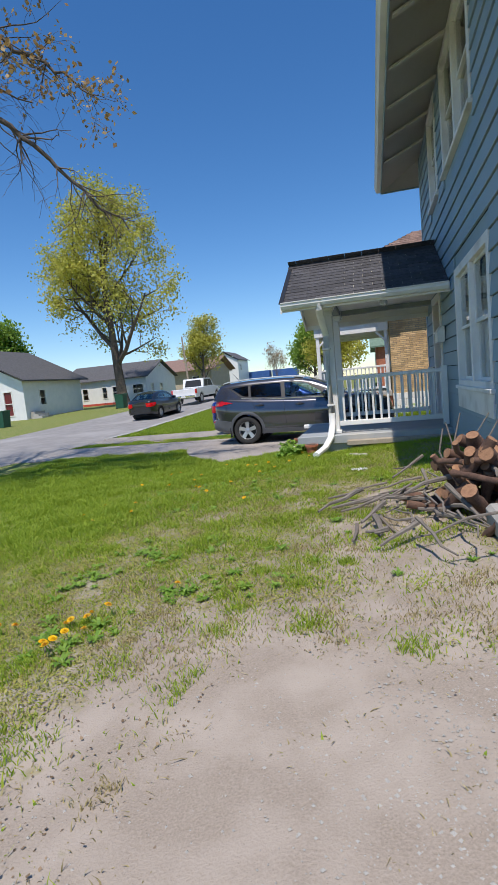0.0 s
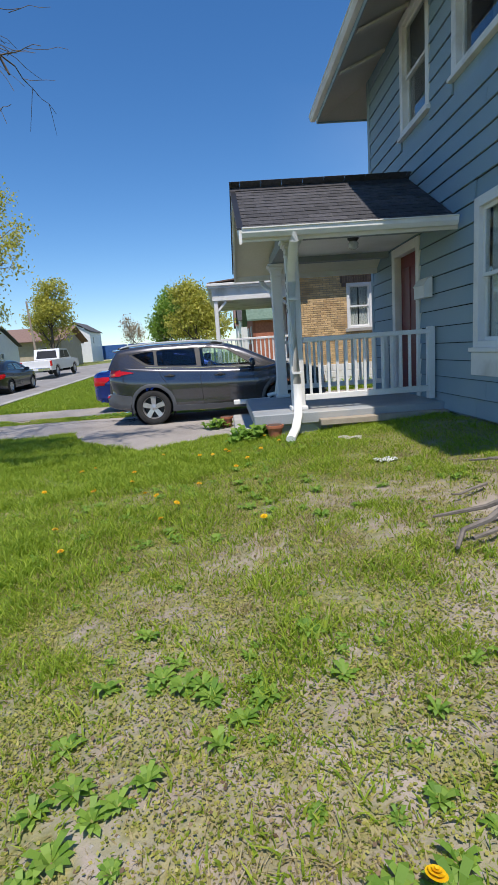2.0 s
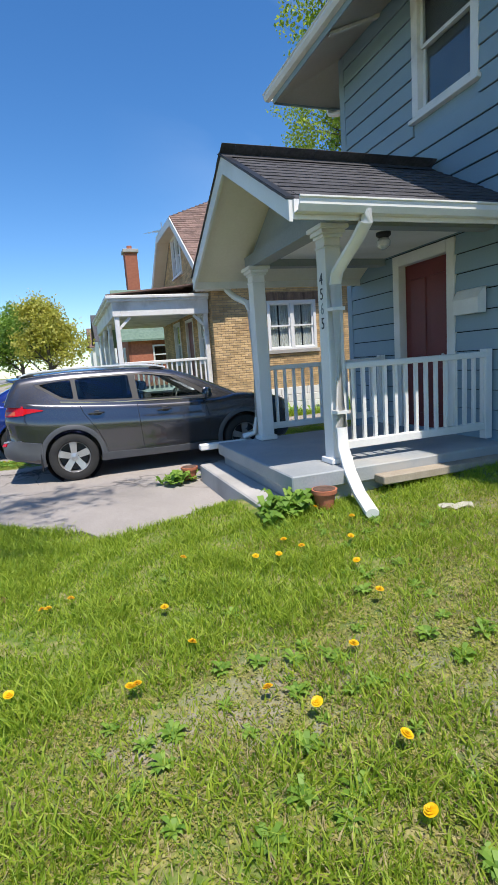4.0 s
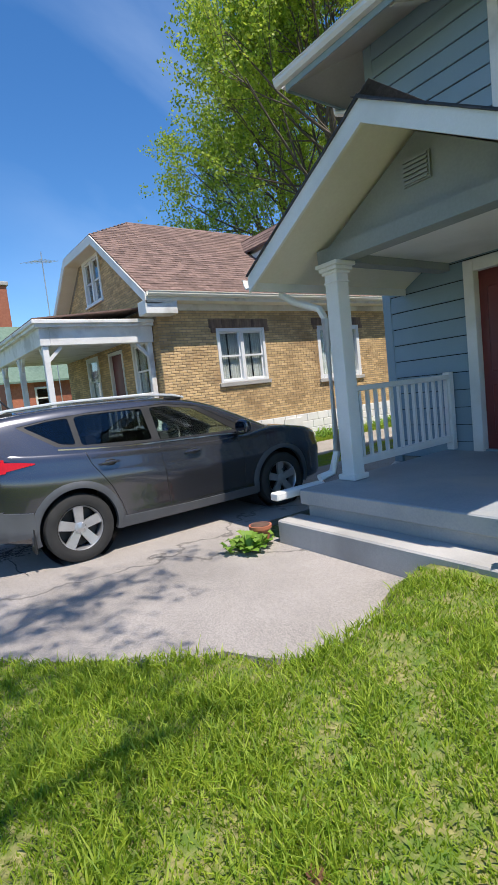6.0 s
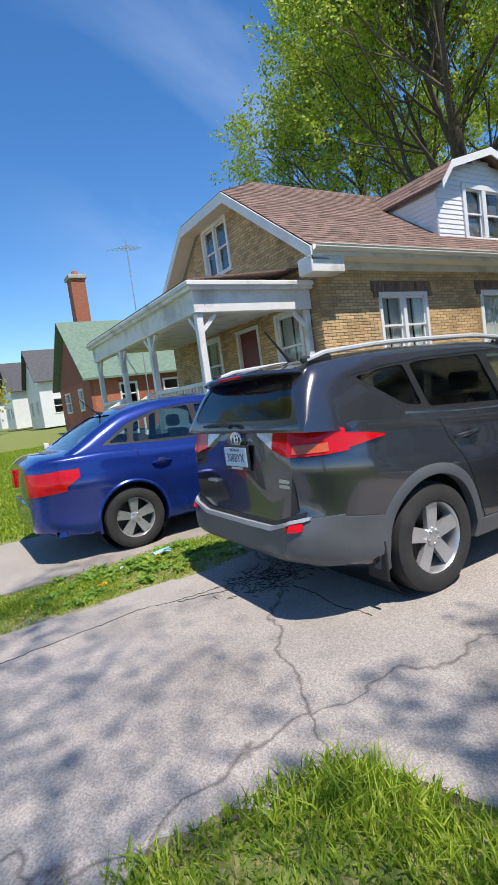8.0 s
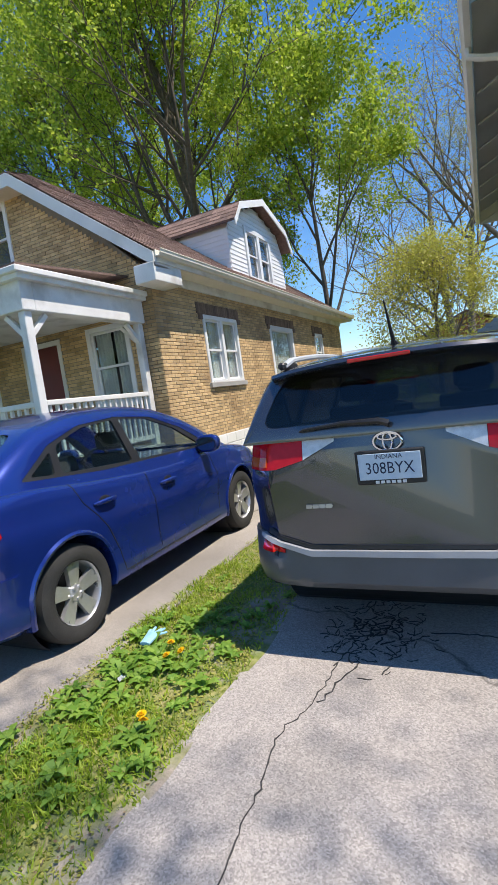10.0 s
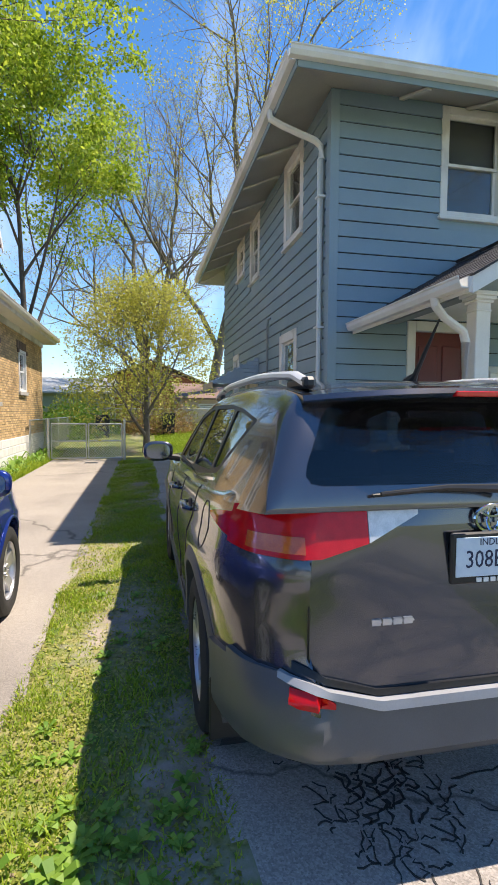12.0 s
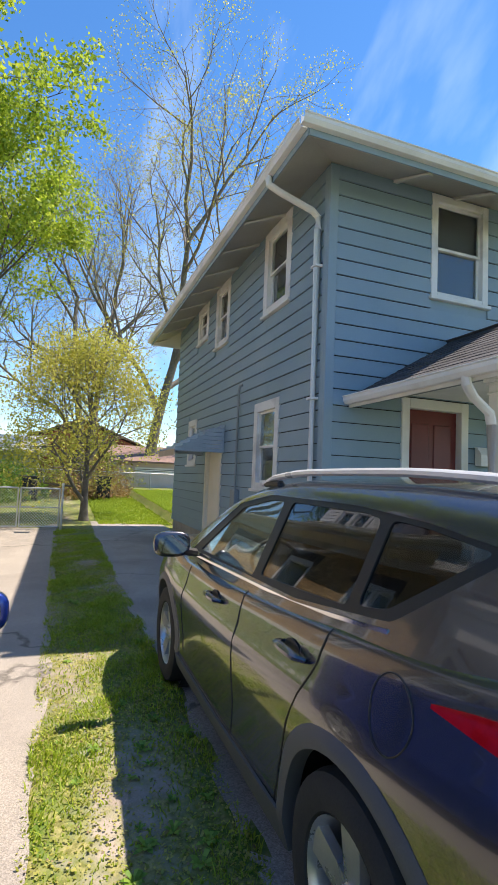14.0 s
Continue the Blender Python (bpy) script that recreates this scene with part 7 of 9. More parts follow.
tw = [hanging_limb(front_tree, 1, [(-9.3, 5.7, 5.6), (-7.6, 6.6, 6.2), (-6.2, 7.2, 5.7), (-5.5, 7.6, 5.1), (-4.85, 7.95, 4.35), (-4.3, 8.2, 3.75)], 0.075, 36),
      hanging_limb(front_tree, 2, [(-9.2, 5.7, 7.0), (-7.4, 6.8, 6.95), (-6.0, 7.5, 6.6), (-5.2, 8.0, 6.25), (-4.6, 8.2, 5.7)], 0.07, 34),
      hanging_limb(front_tree, 3, [(-9.3, 5.7, 6.2), (-7.8, 6.9, 6.7), (-6.6, 7.8, 6.3), (-5.7, 8.3, 5.9)], 0.055, 26),
      hanging_limb(front_tree, 4, [(-9.3, 5.7, 8.0), (-7.6, 6.3, 9.2), (-6.0, 6.9, 9.4), (-4.8, 7.5, 9.2), (-3.7, 8.0, 8.9)], 0.09, 30),
      hanging_limb(front_tree, 5, [(-9.3, 5.7, 8.5), (-8.0, 6.4, 9.5), (-6.8, 7.1, 9.5), (-5.9, 7.6, 9.2)], 0.09, 24)]
link_mesh("buds", quads_mesh("buds", leaves(tw[1], 900, 0.07, 0.06, 9)), M["leaf_rust"], front_tree, "", "stuff")
clumps = np.concatenate([tw[3], tw[4]])[::11]
link_mesh("leaf_clumps", quads_mesh("leaf_clumps", leaves(clumps, 1500, 0.09, 0.11, 10)), M["leaf_maple"], front_tree, "", "stuff")
tree("tall leafing maple behind the brick house", 5, (16.6, 26.2, -0.3), 27, 0.46, "leaf_maple", 90000, 0.165, 0.20, levels=4, spread=0.6, kids=(9, 6, 4, 3), first=0.2, forks=4, len_k=0.66)
tree("tall leafing maple behind the brick house", 8, (20.5, 36.0, -0.3), 28, 0.48, "leaf_maple", 80000, 0.18, 0.22, levels=4, spread=0.6, kids=(9, 6, 4, 3), first=0.2, forks=4, len_k=0.66)
tree("bright green young tree beside the alley garage", 21, (14.6, 19.4, 0.0), 17, 0.16, "leaf_maple", 42000, 0.13, 0.22, levels=4, spread=0.6, kids=(8, 4, 4, 3), first=0.2)
tree("bare tall tree with yellow buds in the back yard", 31, (20.8, 14.9, 0.3), 19, 0.22, "leaf_yellow", 12000, 0.08, 0.22, levels=4, spread=0.75, kids=(7, 6, 5, 3), first=0.2, twist=0.55, len_k=0.68, bark="bark_grey")
tree("bare tall tree with yellow buds in the back yard", 37, (23.5, 11.4, 0.4), 26, 0.32, "leaf_yellow", 16000, 0.09, 0.25, levels=4, spread=0.75, kids=(7, 6, 5, 3), first=0.22, twist=0.55, len_k=0.66, bark="bark_grey", lean=(0.0, -0.15))
tree("bare thin tree in the back yard", 41, (26, 14.2, 0.4), 22, 0.24, "leaf_yellow", 5000, 0.08, 0.22, levels=4, spread=0.75, kids=(7, 6, 5, 3), twist=0.55, bark="bark_grey")
tree("bushy small tree with yellow-green blossom beside the gate", 47, (11.4, 15.0, -0.3), 6.2, 0.12, "leaf_yellow", 26000, 0.075, 0.20, levels=4, spread=0.85, kids=(9, 5, 4, 3), first=0.12, len_k=0.72, forks=4, bark="bark_grey")
tree("broad yellow-green spring tree across the street", 53, (-24.2, 45.1, 0.2), 21, 0.5, "leaf_yellow", 30000, 0.22, 0.40, levels=4, spread=0.85, kids=(8, 5, 4, 3), first=0.22, forks=3)
tree("spring tree down the street", 59, (-23.4, 67.2, 0.5), 11, 0.22, "leaf_yellow", 9000, 0.25, 0.35, levels=3, spread=0.55, kids=(8, 6, 5), first=0.2)
tree("spring tree down the street", 61, (-43, 52, 0.4), 11, 0.3, "leaf_green", 14000, 0.35, 0.5, levels=3, spread=0.8, kids=(9, 6, 5), first=0.15)
tree("round green tree far down the street", 67, (-5.6, 64, 0.6), 9, 0.25, "leaf_yellow", 14000, 0.28, 0.4, levels=3, spread=0.8, kids=(9, 6, 5), first=0.12)
tree("round green tree far down the street", 71, (-9.5, 80, 0.8), 10, 0.25, "leaf_green", 14000, 0.32, 0.45, levels=3, spread=0.8, kids=(9, 6, 5), first=0.12)
tree("small bare tree far down the street", 73, (-17, 88, 1.0), 7, 0.12, "leaf_rust", 1500, 0.2, 0.3, levels=3, spread=0.6, kids=(7, 5, 4))

# hedge-like scrub far off
def scrub(label, seed, cx, cy, rx, ry, h, mat, n, size):
    rng = np.random.default_rng(seed)
    a, r = rng.random(n) * 2 * math.pi, np.sqrt(rng.random(n))
    x, y = cx + rx * r * np.cos(a), cy + ry * r * np.sin(a)
    top = h * (0.45 + 0.55 * np.abs(np.sin(x * 0.9 + seed) * np.cos(y * 0.7))) * np.sqrt(np.maximum(0.05, 1 - r ** 2))
    tips = np.stack([x, y, ground_z(x, y) + rng.random(n) * top], -1)
    t = thing("shrub", label, "shrub")
    link_mesh("foliage", quads_mesh("foliage", leaves(tips, n, size, 0.15, seed)), M[mat], t)
    bm = bmesh.new()
    for k in range(14):
        i = rng.integers(0, n)
        tube(bm, [(cx + (x[i] - cx) * 0.4, cy + (y[i] - cy) * 0.4, gz(cx, cy) - 0.1), tuple(tips[i])], [0.05, 0.012], 4)
    part("stems", bm, M["bark"], t)
    return t


scrub("brown and yellow scrub along a far fence", 3, -40, 48, 6, 3, 6, "leaf_rust", 9000, 0.35)
scrub("green undergrowth beside the alley", 4, 19.5, 18.5, 3.5, 2.2, 1.8, "leaf_green", 7000, 0.14)
scrub("dry brush behind the gate", 5, 20.5, 14.5, 2.5, 2.0, 2.2, "leaf_rust", 5000, 0.12)
scrub("leafy shrubs behind the brick house", 6, 17, 22.5, 3.5, 2.5, 5.0, "leaf_green", 16000, 0.18)
scrub("yellow spring brush in the back yard", 7, 24, 16, 4, 5, 4.5, "leaf_yellow", 9000, 0.14)


def blades(seed, n, x0, x1, y0, y1, h0, h1, cover_pow, accept=None, width=0.006, lean=0.5):
    """Grass blades as narrow triangles, thicker where the turf is."""
    rng = np.random.default_rng(seed)
    x, y = rng.uniform(x0, x1, n), rng.uniform(y0, y1, n)
    c = turf_cover(x, y)
    patch = 0.5 + 0.5 * np.sin(x * 5.3 + 2.1 * np.sin(y * 3.7)) * np.sin(y * 4.9 + 1.7 * np.sin(x * 4.1))
    keep = rng.random(n) < np.clip(c + 0.35 * (patch - 0.5), 0, 1) ** cover_pow
    if accept is not None:
        keep &= accept(x, y)
    x, y, c = x[keep], y[keep], c[keep]
    m = len(x)
    z = ground_z(x, y) - 0.004
    h = (h0 + (h1 - h0) * rng.random(m) ** 1.5) * (0.45 + 0.75 * c) * (0.55 + 0.9 * patch[keep])
    a = rng.random(m) * 2 * math.pi
    ln = h * lean * rng.normal(1, 0.5, m)
    b = rng.random(m) * 2 * math.pi
    w = width * (0.6 + 0.8 * rng.random(m))
    p = np.stack([x, y, z], -1)
    side = np.stack([np.cos(a), np.sin(a), np.zeros(m)], -1) * w[:, None]
    tip = np.stack([np.cos(b) * ln, np.sin(b) * ln, h], -1)
    mid = tip * np.array((0.35, 0.35, 0.6))
    return np.concatenate([np.stack([p - side, p + side, p + mid + side * 0.75, p + mid - side * 0.75], 1), np.stack([p + mid - side * 0.75, p + mid + side * 0.75, p + tip, p + tip], 1)], 0)


on_lawn = lambda x, y: (y < lawn_edge(x) + 0.02) & (x < 0.3) & ~((x > -2.55) & (y > 9.45))
in_strip = lambda x, y: (y > 14.86) & (y < 15.84)


def turf(name, label, arr, mat):
    quads = arr
    return link_mesh(name, quads_mesh(name, quads), M[mat], None, label, "stuff", "grass")


turf("lawn_grass", "short bright green spring lawn grass", blades(1, 640000, -9.0, 0.3, 4.5, 12.7, 0.02, 0.075, 2.0, on_lawn, 0.0042, 0.8), "grass")
turf("yard_grass", "thin patchy grass on bare dirt", blades(2, 260000, -6.5, 0.3, 1.2, 5.5, 0.015, 0.055, 2.4, on_lawn, 0.0042, 0.9), "grass")
turf("dry_grass", "dry yellow grass stems between the turf", blades(3, 230000, -7, 0.3, 1.2, 9.0, 0.01, 0.035, 0.9, lambda x, y: on_lawn(x, y) & (turf_cover(x, y) < 0.8), 0.003, 1.8), "grass_dry")
turf("strip_grass", "grass strip between the two driveways", blades(4, 150000, -10.4, 9.0, 14.85, 15.85, 0.015, 0.05, 2.2, in_strip, 0.004, 0.8), "grass")
turf("neighbour_grass", "green lawn of the neighbours", blades(5, 120000, -10.4, -3.0, 18.0, 34.0, 0.04, 0.09, 0.6, None, 0.014), "grass")
turf("verge_grass", "grass along the foot of the brick wall", blades(6, 26000, -0.2, 11.5, 17.75, 18.36, 0.04, 0.16, 0.8, None, 0.008), "grass")
turf("back_grass", "green grass of the back yard", blades(7, 70000, 10.5, 20.0, 8.0, 14.6, 0.04, 0.09, 0.8, None, 0.014), "grass")


def flat_leaves(seed, n, x0, x1, y0, y1, lo, hi, size, accept, peak):
    """Small round leaves that lie close to the soil, in drifts where the cover lies between lo and hi."""
    rng = np.random.default_rng(seed)
    x, y = rng.uniform(x0, x1, n), rng.uniform(y0, y1, n)
    c = turf_cover(x, y)
    drift = 0.5 + 0.28 * np.sin(x * 3.7 + 1.9 * np.sin(y * 2.9 + seed)) * np.sin(y * 4.3 + 1.4 * np.sin(x * 3.1)) + 0.28 * np.sin(x * 11.3 + 2.2 * np.sin(y * 9.1)) * np.sin(y * 12.7 + x * 3)
    keep = accept(x, y) & (c > lo) & (c < hi) & (rng.random(n) < np.clip(drift * peak * (0.35 + c), 0, 1))
    x, y = x[keep], y[keep]
    m = len(x)
    p = np.stack([x, y, ground_z(x, y) + 0.002 + 0.014 * rng.random(m) ** 2], -1)
    a = rng.random(m) * 6.283
    tilt = rng.normal(0, 0.4, m)
    d = np.stack([np.cos(a), np.sin(a), tilt], -1)
    e = np.stack([-np.sin(a), np.cos(a), rng.normal(0, 0.35, m)], -1)
    s = (size * (0.5 + rng.random(m)))[:, None]
    return np.stack([p, p + d * s * 0.5 + e * s * 0.42, p + d * s, p + d * s * 0.5 - e * s * 0.42], 1)


turf("ground_cover", "low yellow-green clover and chickweed leaves on the yard", flat_leaves(51, 720000, -6.0, 0.3, 1.6, 9.0, 0.33, 0.80, 0.0105, on_lawn, 1.0), "clover")
turf("strip_cover", "small low leaves on the strip between the drives", flat_leaves(52, 90000, -7.5, 6.0, 14.88, 15.84, 0.1, 1.1, 0.014, in_strip, 0.9), "clover")
turf("leaf_litter", "brown crumbs of dead leaves on the soil", flat_leaves(53, 60000, -6.0, 0.3, 1.0, 8.5, 0.05, 0.75, 0.012, on_lawn, 0.5), "litter")
turf("strip_litter", "brown crumbs of dead leaves on the strip", flat_leaves(54, 6000, -7.5, 3.0, 14.88, 15.84, 0.1, 1.1, 0.014, in_strip, 0.5), "litter")


def tufts(seed, n, x0, x1, y0, y1, blades_each, spread, h):
    """Separate tufts of grass that stand on the bare soil."""
    rng = np.random.default_rng(seed)
    cx, cy = rng.uniform(x0, x1, n), rng.uniform(y0, y1, n)
    size = rng.uniform(0.4, 1.3, n)
    x = np.repeat(cx, blades_each) + rng.normal(0, 1, n * blades_each) * np.repeat(size, blades_each) * spread
    y = np.repeat(cy, blades_each) + rng.normal(0, 1, n * blades_each) * np.repeat(size, blades_each) * spread
    keep = (x < 0.3) & (turf_cover(x, y) > 0.12)
    x, y = x[keep], y[keep]
    m = len(x)
    p = np.stack([x, y, ground_z(x, y) - 0.004], -1)
    a, b = rng.random(m) * 6.283, rng.random(m) * 6.283
    hh = h * (0.35 + 0.9 * rng.random(m))
    side = np.stack([np.cos(a), np.sin(a), np.zeros(m)], -1) * 0.0028
    tip = np.stack([np.cos(b) * hh * 0.7, np.sin(b) * hh * 0.7, hh], -1)
    mid = tip * np.array((0.35, 0.35, 0.6))
    return np.concatenate([np.stack([p - side, p + side, p + mid + side * 0.75, p + mid - side * 0.75], 1), np.stack([p + mid - side * 0.75, p + mid + side * 0.75, p + tip, p + tip], 1)], 0)


turf("grass_tufts", "small green grass tufts on the bare dirt", tufts(21, 130, -4.6, 0.3, 1.0, 7.5, 210, 0.075, 0.045), "grass")
turf("grass_tufts", "yellowish flat tufts of grass on the bare dirt", tufts(22, 220, -4.6, 0.3, 1.0, 8.0, 130, 0.09, 0.03), "grass_dry")


def pebbles(seed, n):
    """Loose grit and small stones on the bare soil."""
    rng = np.random.default_rng(seed)
    x = np.where(rng.random(n) < 0.45, rng.normal(-0.45, 0.35, n), rng.uniform(-3.0, 0.3, n))
    y = np.where(x > -1.2, rng.normal(2.3, 0.55, n), rng.uniform(1.2, 4.5, n))
    r = 0.0025 + 0.006 * rng.random(n) ** 3
    c = np.stack([x, y, ground_z(x, y) + r * 0.2], -1)
    oct_ = np.array([(1, 0, 0), (0, 1, 0), (-1, 0, 0), (0, -1, 0), (0, 0, 0.8)])
    jit = rng.uniform(0.7, 1.3, (n, 5, 1))
    v = c[:, None, :] + oct_[None] * r[:, None, None] * jit
    return np.concatenate([np.stack([v[:, i], v[:, (i + 1) % 4], v[:, 4], v[:, 4]], 1) for i in range(4)], 0)


link_mesh("pebbles", quads_mesh("pebbles", pebbles(31, 5200)), M["foundation"], None, "fine grit and pebbles on the bare dirt", "stuff", "gravel")


def rosette(bm_quads, rng, x, y, z, n, ln, wid, up):
    """Toothed broad leaves spreading from one crown."""
    for k in range(n):
        a = 2 * math.pi * (k + rng.random() * 0.7) / n
        l_, tilt = ln * (0.6 + 0.6 * rng.random()), up * (0.4 + rng.random())
        d = np.array((math.cos(a), math.sin(a), 0.0))
        s = np.array((-math.sin(a), math.cos(a), 0.0))
        pts = [np.array((x, y, z))]
        zs = [0, tilt * l_ * 0.55, tilt * l_ * 0.8, tilt * l_ * 0.65]
        for f, q in zip((0.0, 0.33, 0.7, 1.0), zs):
            pts.append(np.array((x, y, z)) + d * l_ * f + np.array((0, 0, q)))
        ws = (0.15, 0.8, 1.0, 0.05)
        for i in range(3):
            a0, a1 = pts[i + 1], pts[i + 2]
            bm_quads.append([a0 - s * wid * ws[i], a0 + s * wid * ws[i], a1 + s * wid * ws[i + 1], a1 - s * wid * ws[i + 1]])


def weeds(name, label, spots, seed, n=(7, 13), ln=0.075, wid=0.011, up=0.6, mat="weed"):
    rng = random.Random(seed)
    q = []
    for x, y, s in spots:
        rosette(q, rng, x, y, gz(x, y), rng.randint(*n), ln * s, wid * s, up)
    return link_mesh(name, quads_mesh(name, np.array(q)), M[mat], None, label, "stuff", "weeds")


wr = random.Random(77)
spots = []
for cx, cy, r, n in ((-2.55, 4.67, 0.16, 16), (-2.85, 4.62, 0.14, 9), (-2.17, 3.80, 0.10, 14), (-1.6, 3.79, 0.08, 5), (-3.15, 4.11, 0.14, 12), (-2.58, 3.2, 0.14, 16), (-3.78, 7.23, 0.08, 6), (-3.05, 7.3, 0.12, 8), (-2.1, 8.8, 0.2, 16), (-3.3, 6.2, 0.5, 20), (-1.0, 5.3, 0.25, 8), (-1.9, 4.5, 0.2, 9), (-3.4, 7.3, 0.6, 22), (-2.6, 7.9, 0.4, 16), (-2.2, 7.2, 0.3, 12), (-1.6, 8.7, 0.35, 18), (-2.3, 9.1, 0.25, 18), (-0.9, 6.4, 0.4, 8), (-2.0, 6.6, 0.35, 12)):
    for _ in range(n):
        spots.append((cx + wr.gauss(0, r), cy + wr.gauss(0, r), 0.6 + 0.8 * wr.random()))
for _ in range(150):
    spots.append((wr.uniform(-6, 0.2), wr.uniform(3.8, 9.5), 0.25 + 0.6 * wr.random()))
spots = [q for q in spots if on_lawn(q[0], q[1])]
weeds("lawn_weeds", "broad-leaved weeds scattered over the lawn", spots, 5, n=(10, 17), ln=0.05, wid=0.009, up=0.7)
spots = [(wr.uniform(-6.2, -4.4), wr.uniform(14.95, 15.75), 0.7 + 0.7 * wr.random()) for _ in range(110)] + [(wr.uniform(-4.4, 2), wr.uniform(14.95, 15.75), 0.4 + 0.6 * wr.random()) for _ in range(60)]
weeds("strip_weeds", "dock and dandelion leaves on the grass strip", spots, 6, ln=0.07, wid=0.013, up=0.6)
spots = [(wr.gauss(-2.3, 0.13), wr.gauss(9.42, 0.10), 1.0 + 0.5 * wr.random()) for _ in range(22)]
weeds("step_plant", "leafy green plant at the foot of the porch step", spots, 7, ln=0.10, wid=0.026, up=1.3)
spots = [(wr.gauss(-2.65, 0.14), wr.gauss(12.1, 0.10), 0.8 + 0.5 * wr.random()) for _ in range(10)]
weeds("drive_weeds", "weeds in a crack at the end of the step", [(x, y, s) for x, y, s in spots], 8, ln=0.14, wid=0.035, up=1.0)
spots = [(wr.uniform(0, 11), wr.uniform(17.85, 18.3), 0.8 + wr.random()) for _ in range(120)]
weeds("verge_weeds", "yellow-green weeds along the white block foundation", spots, 9, ln=0.14, wid=0.018, up=1.3)


def dandelion_mesh():
    bm = bmesh.new()
    rng = random.Random(4)
    for ring, r, z in ((20, 0.024, 0.0), (16, 0.018, 0.006), (11, 0.011, 0.010), (6, 0.005, 0.012)):
        for k in range(ring):
            a = 2 * math.pi * (k + rng.random() * 0.4) / ring
            c_, s_ = math.cos(a), math.sin(a)
            t = 0.004
            p = [(c_ * r * 0.2 + s_ * t, s_ * r * 0.2 - c_ * t, z), (c_ * r * 0.2 - s_ * t, s_ * r * 0.2 + c_ * t, z), (c_ * r - s_ * t, s_ * r + c_ * t, z + 0.004), (c_ * r + s_ * t, s_ * r - c_ * t, z + 0.004)]
            bm.faces.new([bm.verts.new(q) for q in p])
    me = bpy.data.meshes.new("flower_head")
    bm.to_mesh(me)
    bm.free()
    me.materials.append(M["dandelion"])
    return me


FLOWER = dandelion_mesh()
bm = bmesh.new()
tube(bm, [(0, 0, -1.0), (0.02, 0, -0.5), (0, 0, 0)], 0.0025, 4)
for v in bm.verts:
    v.co.z *= 0.085
STEM = bpy.data.meshes.new("stem")
bm.to_mesh(STEM)
bm.free()
STEM.materials.append(M["weed"])


def dandelion(x, y, h=0.07):
    d = thing("dandelion", "yellow dandelion in flower on a thin stem", "flower", "dandelions in the grass")
    d.location = (x, y, gz(x, y) + h)
    f = new("flower_head", FLOWER)
    f.parent = d
    f.rotation_euler = (wr.uniform(-0.4, 0.4), wr.uniform(-0.4, 0.4), wr.uniform(0, 6))
    s = new("stem", STEM)
    s.parent = d
    return d


for x, y in ((-2.67, 3.06), (-2.63, 3.09), (-2.61, 3.0), (-2.70, 3.36), (-2.71, 3.32), (-2.60, 3.43), (-2.60, 3.38), (-2.54, 3.25), (-2.61, 3.17), (-3.01, 3.26), (-3.16, 3.29), (-3.12, 3.14), (-2.52, 3.49), (-3.11, 3.04), (-2.18, 3.79), (-4.4, 6.7), (-3.88, 7.63), (-3.85, 7.61), (-4.13, 8.74), (-4.31, 8.75), (-4.27, 8.70), (-3.54, 7.83), (-4.41, 7.84), (-3.33, 7.31), (-2.37, 8.15), (-2.56, 8.57), (-2.75, 8.54), (-3.2, 7.1), (-3.0, 6.8), (-2.85, 7.4), (-3.9, 6.6), (-3.35, 8.9), (-2.9, 8.6), (-2.6, 8.8), (-2.2, 8.5), (-1.95, 8.9), (-3.1, 6.55), (-2.5, 7.7), (-3.6, 8.3), (-2.35, 6.2), (-4.1, 5.9), (-4.4, 6.2), (-3.7, 6.1), (-5.15, 15.25), (-5.22, 15.3), (-5.1, 15.35), (-5.65, 15.15), (-5.7, 15.1), (-2.55, 9.3), (-2.1, 9.25), (-2.75, 12.15)):
    dandelion(x, y, 0.05 + 0.04 * wr.random())

# ---- small things about the blue house ----
awn = thing("door_awning", "blue-grey ribbed metal awning over the side door", "awning")
AX0, AX1, AW, AZ0, AZ1 = 4.5, 6.1, 1.05, 1.82, 2.40
for k in range(11):
    x = AX0 + (AX1 - AX0) * k / 11
    bm = bmesh.new()
    prism(bm, [(x, NY + 0.04, AZ1), (x, NY + AW, AZ0 + 0.03), (x, NY + AW, AZ0), (x, NY + 0.04, AZ1 - 0.03)], ((AX1 - AX0) / 11 - 0.012, 0, 0))
    part("slat", bm, M["awning"], awn)
for x in (AX0 - 0.02, AX1):
    for k in range(7):
        f0 = k / 7
        y1 = NY + AW * (1 - f0)
        zz = AZ0 + (AZ1 - AZ0) * f0
        part("side_slat", nbox(x, x + 0.015, NY + 0.04, y1, zz, zz + (AZ1 - AZ0) / 7 - 0.008), M["awning"], awn)
part("valance", nbox(AX0 - 0.02, AX1 + 0.02, NY + AW, NY + AW + 0.015, AZ0 - 0.10, AZ0 + 0.03), M["tan"], awn, "tan scalloped valance")

cond = thing("conduit", "dark metal electrical conduit on the siding", "pipe")
bm = bmesh.new()
tube(bm, [(3.58, NY + 0.075, 0.9), (3.58, NY + 0.075, 2.96), (3.56, NY + 0.07, 3.05), (3.52, NY + 0.03, 3.07)], 0.022, 8)
part("pipe", bm, M["greypaint"], cond, smooth=True)
part("meter_box", nbox(3.46, 3.70, NY + 0.03, NY + 0.13, 0.75, 1.1, bevel=0.01), M["greypaint"], cond)
part("dryer_vent", box(nbox(3.0, 3.2, NY + 0.02, NY + 0.10, 0.62, 0.80, bevel=0.01), 3.02, 3.18, NY + 0.10, NY + 0.13, 0.60, 0.66), M["white_worn"], None, "white wall vent hood low on the siding", category="vent")

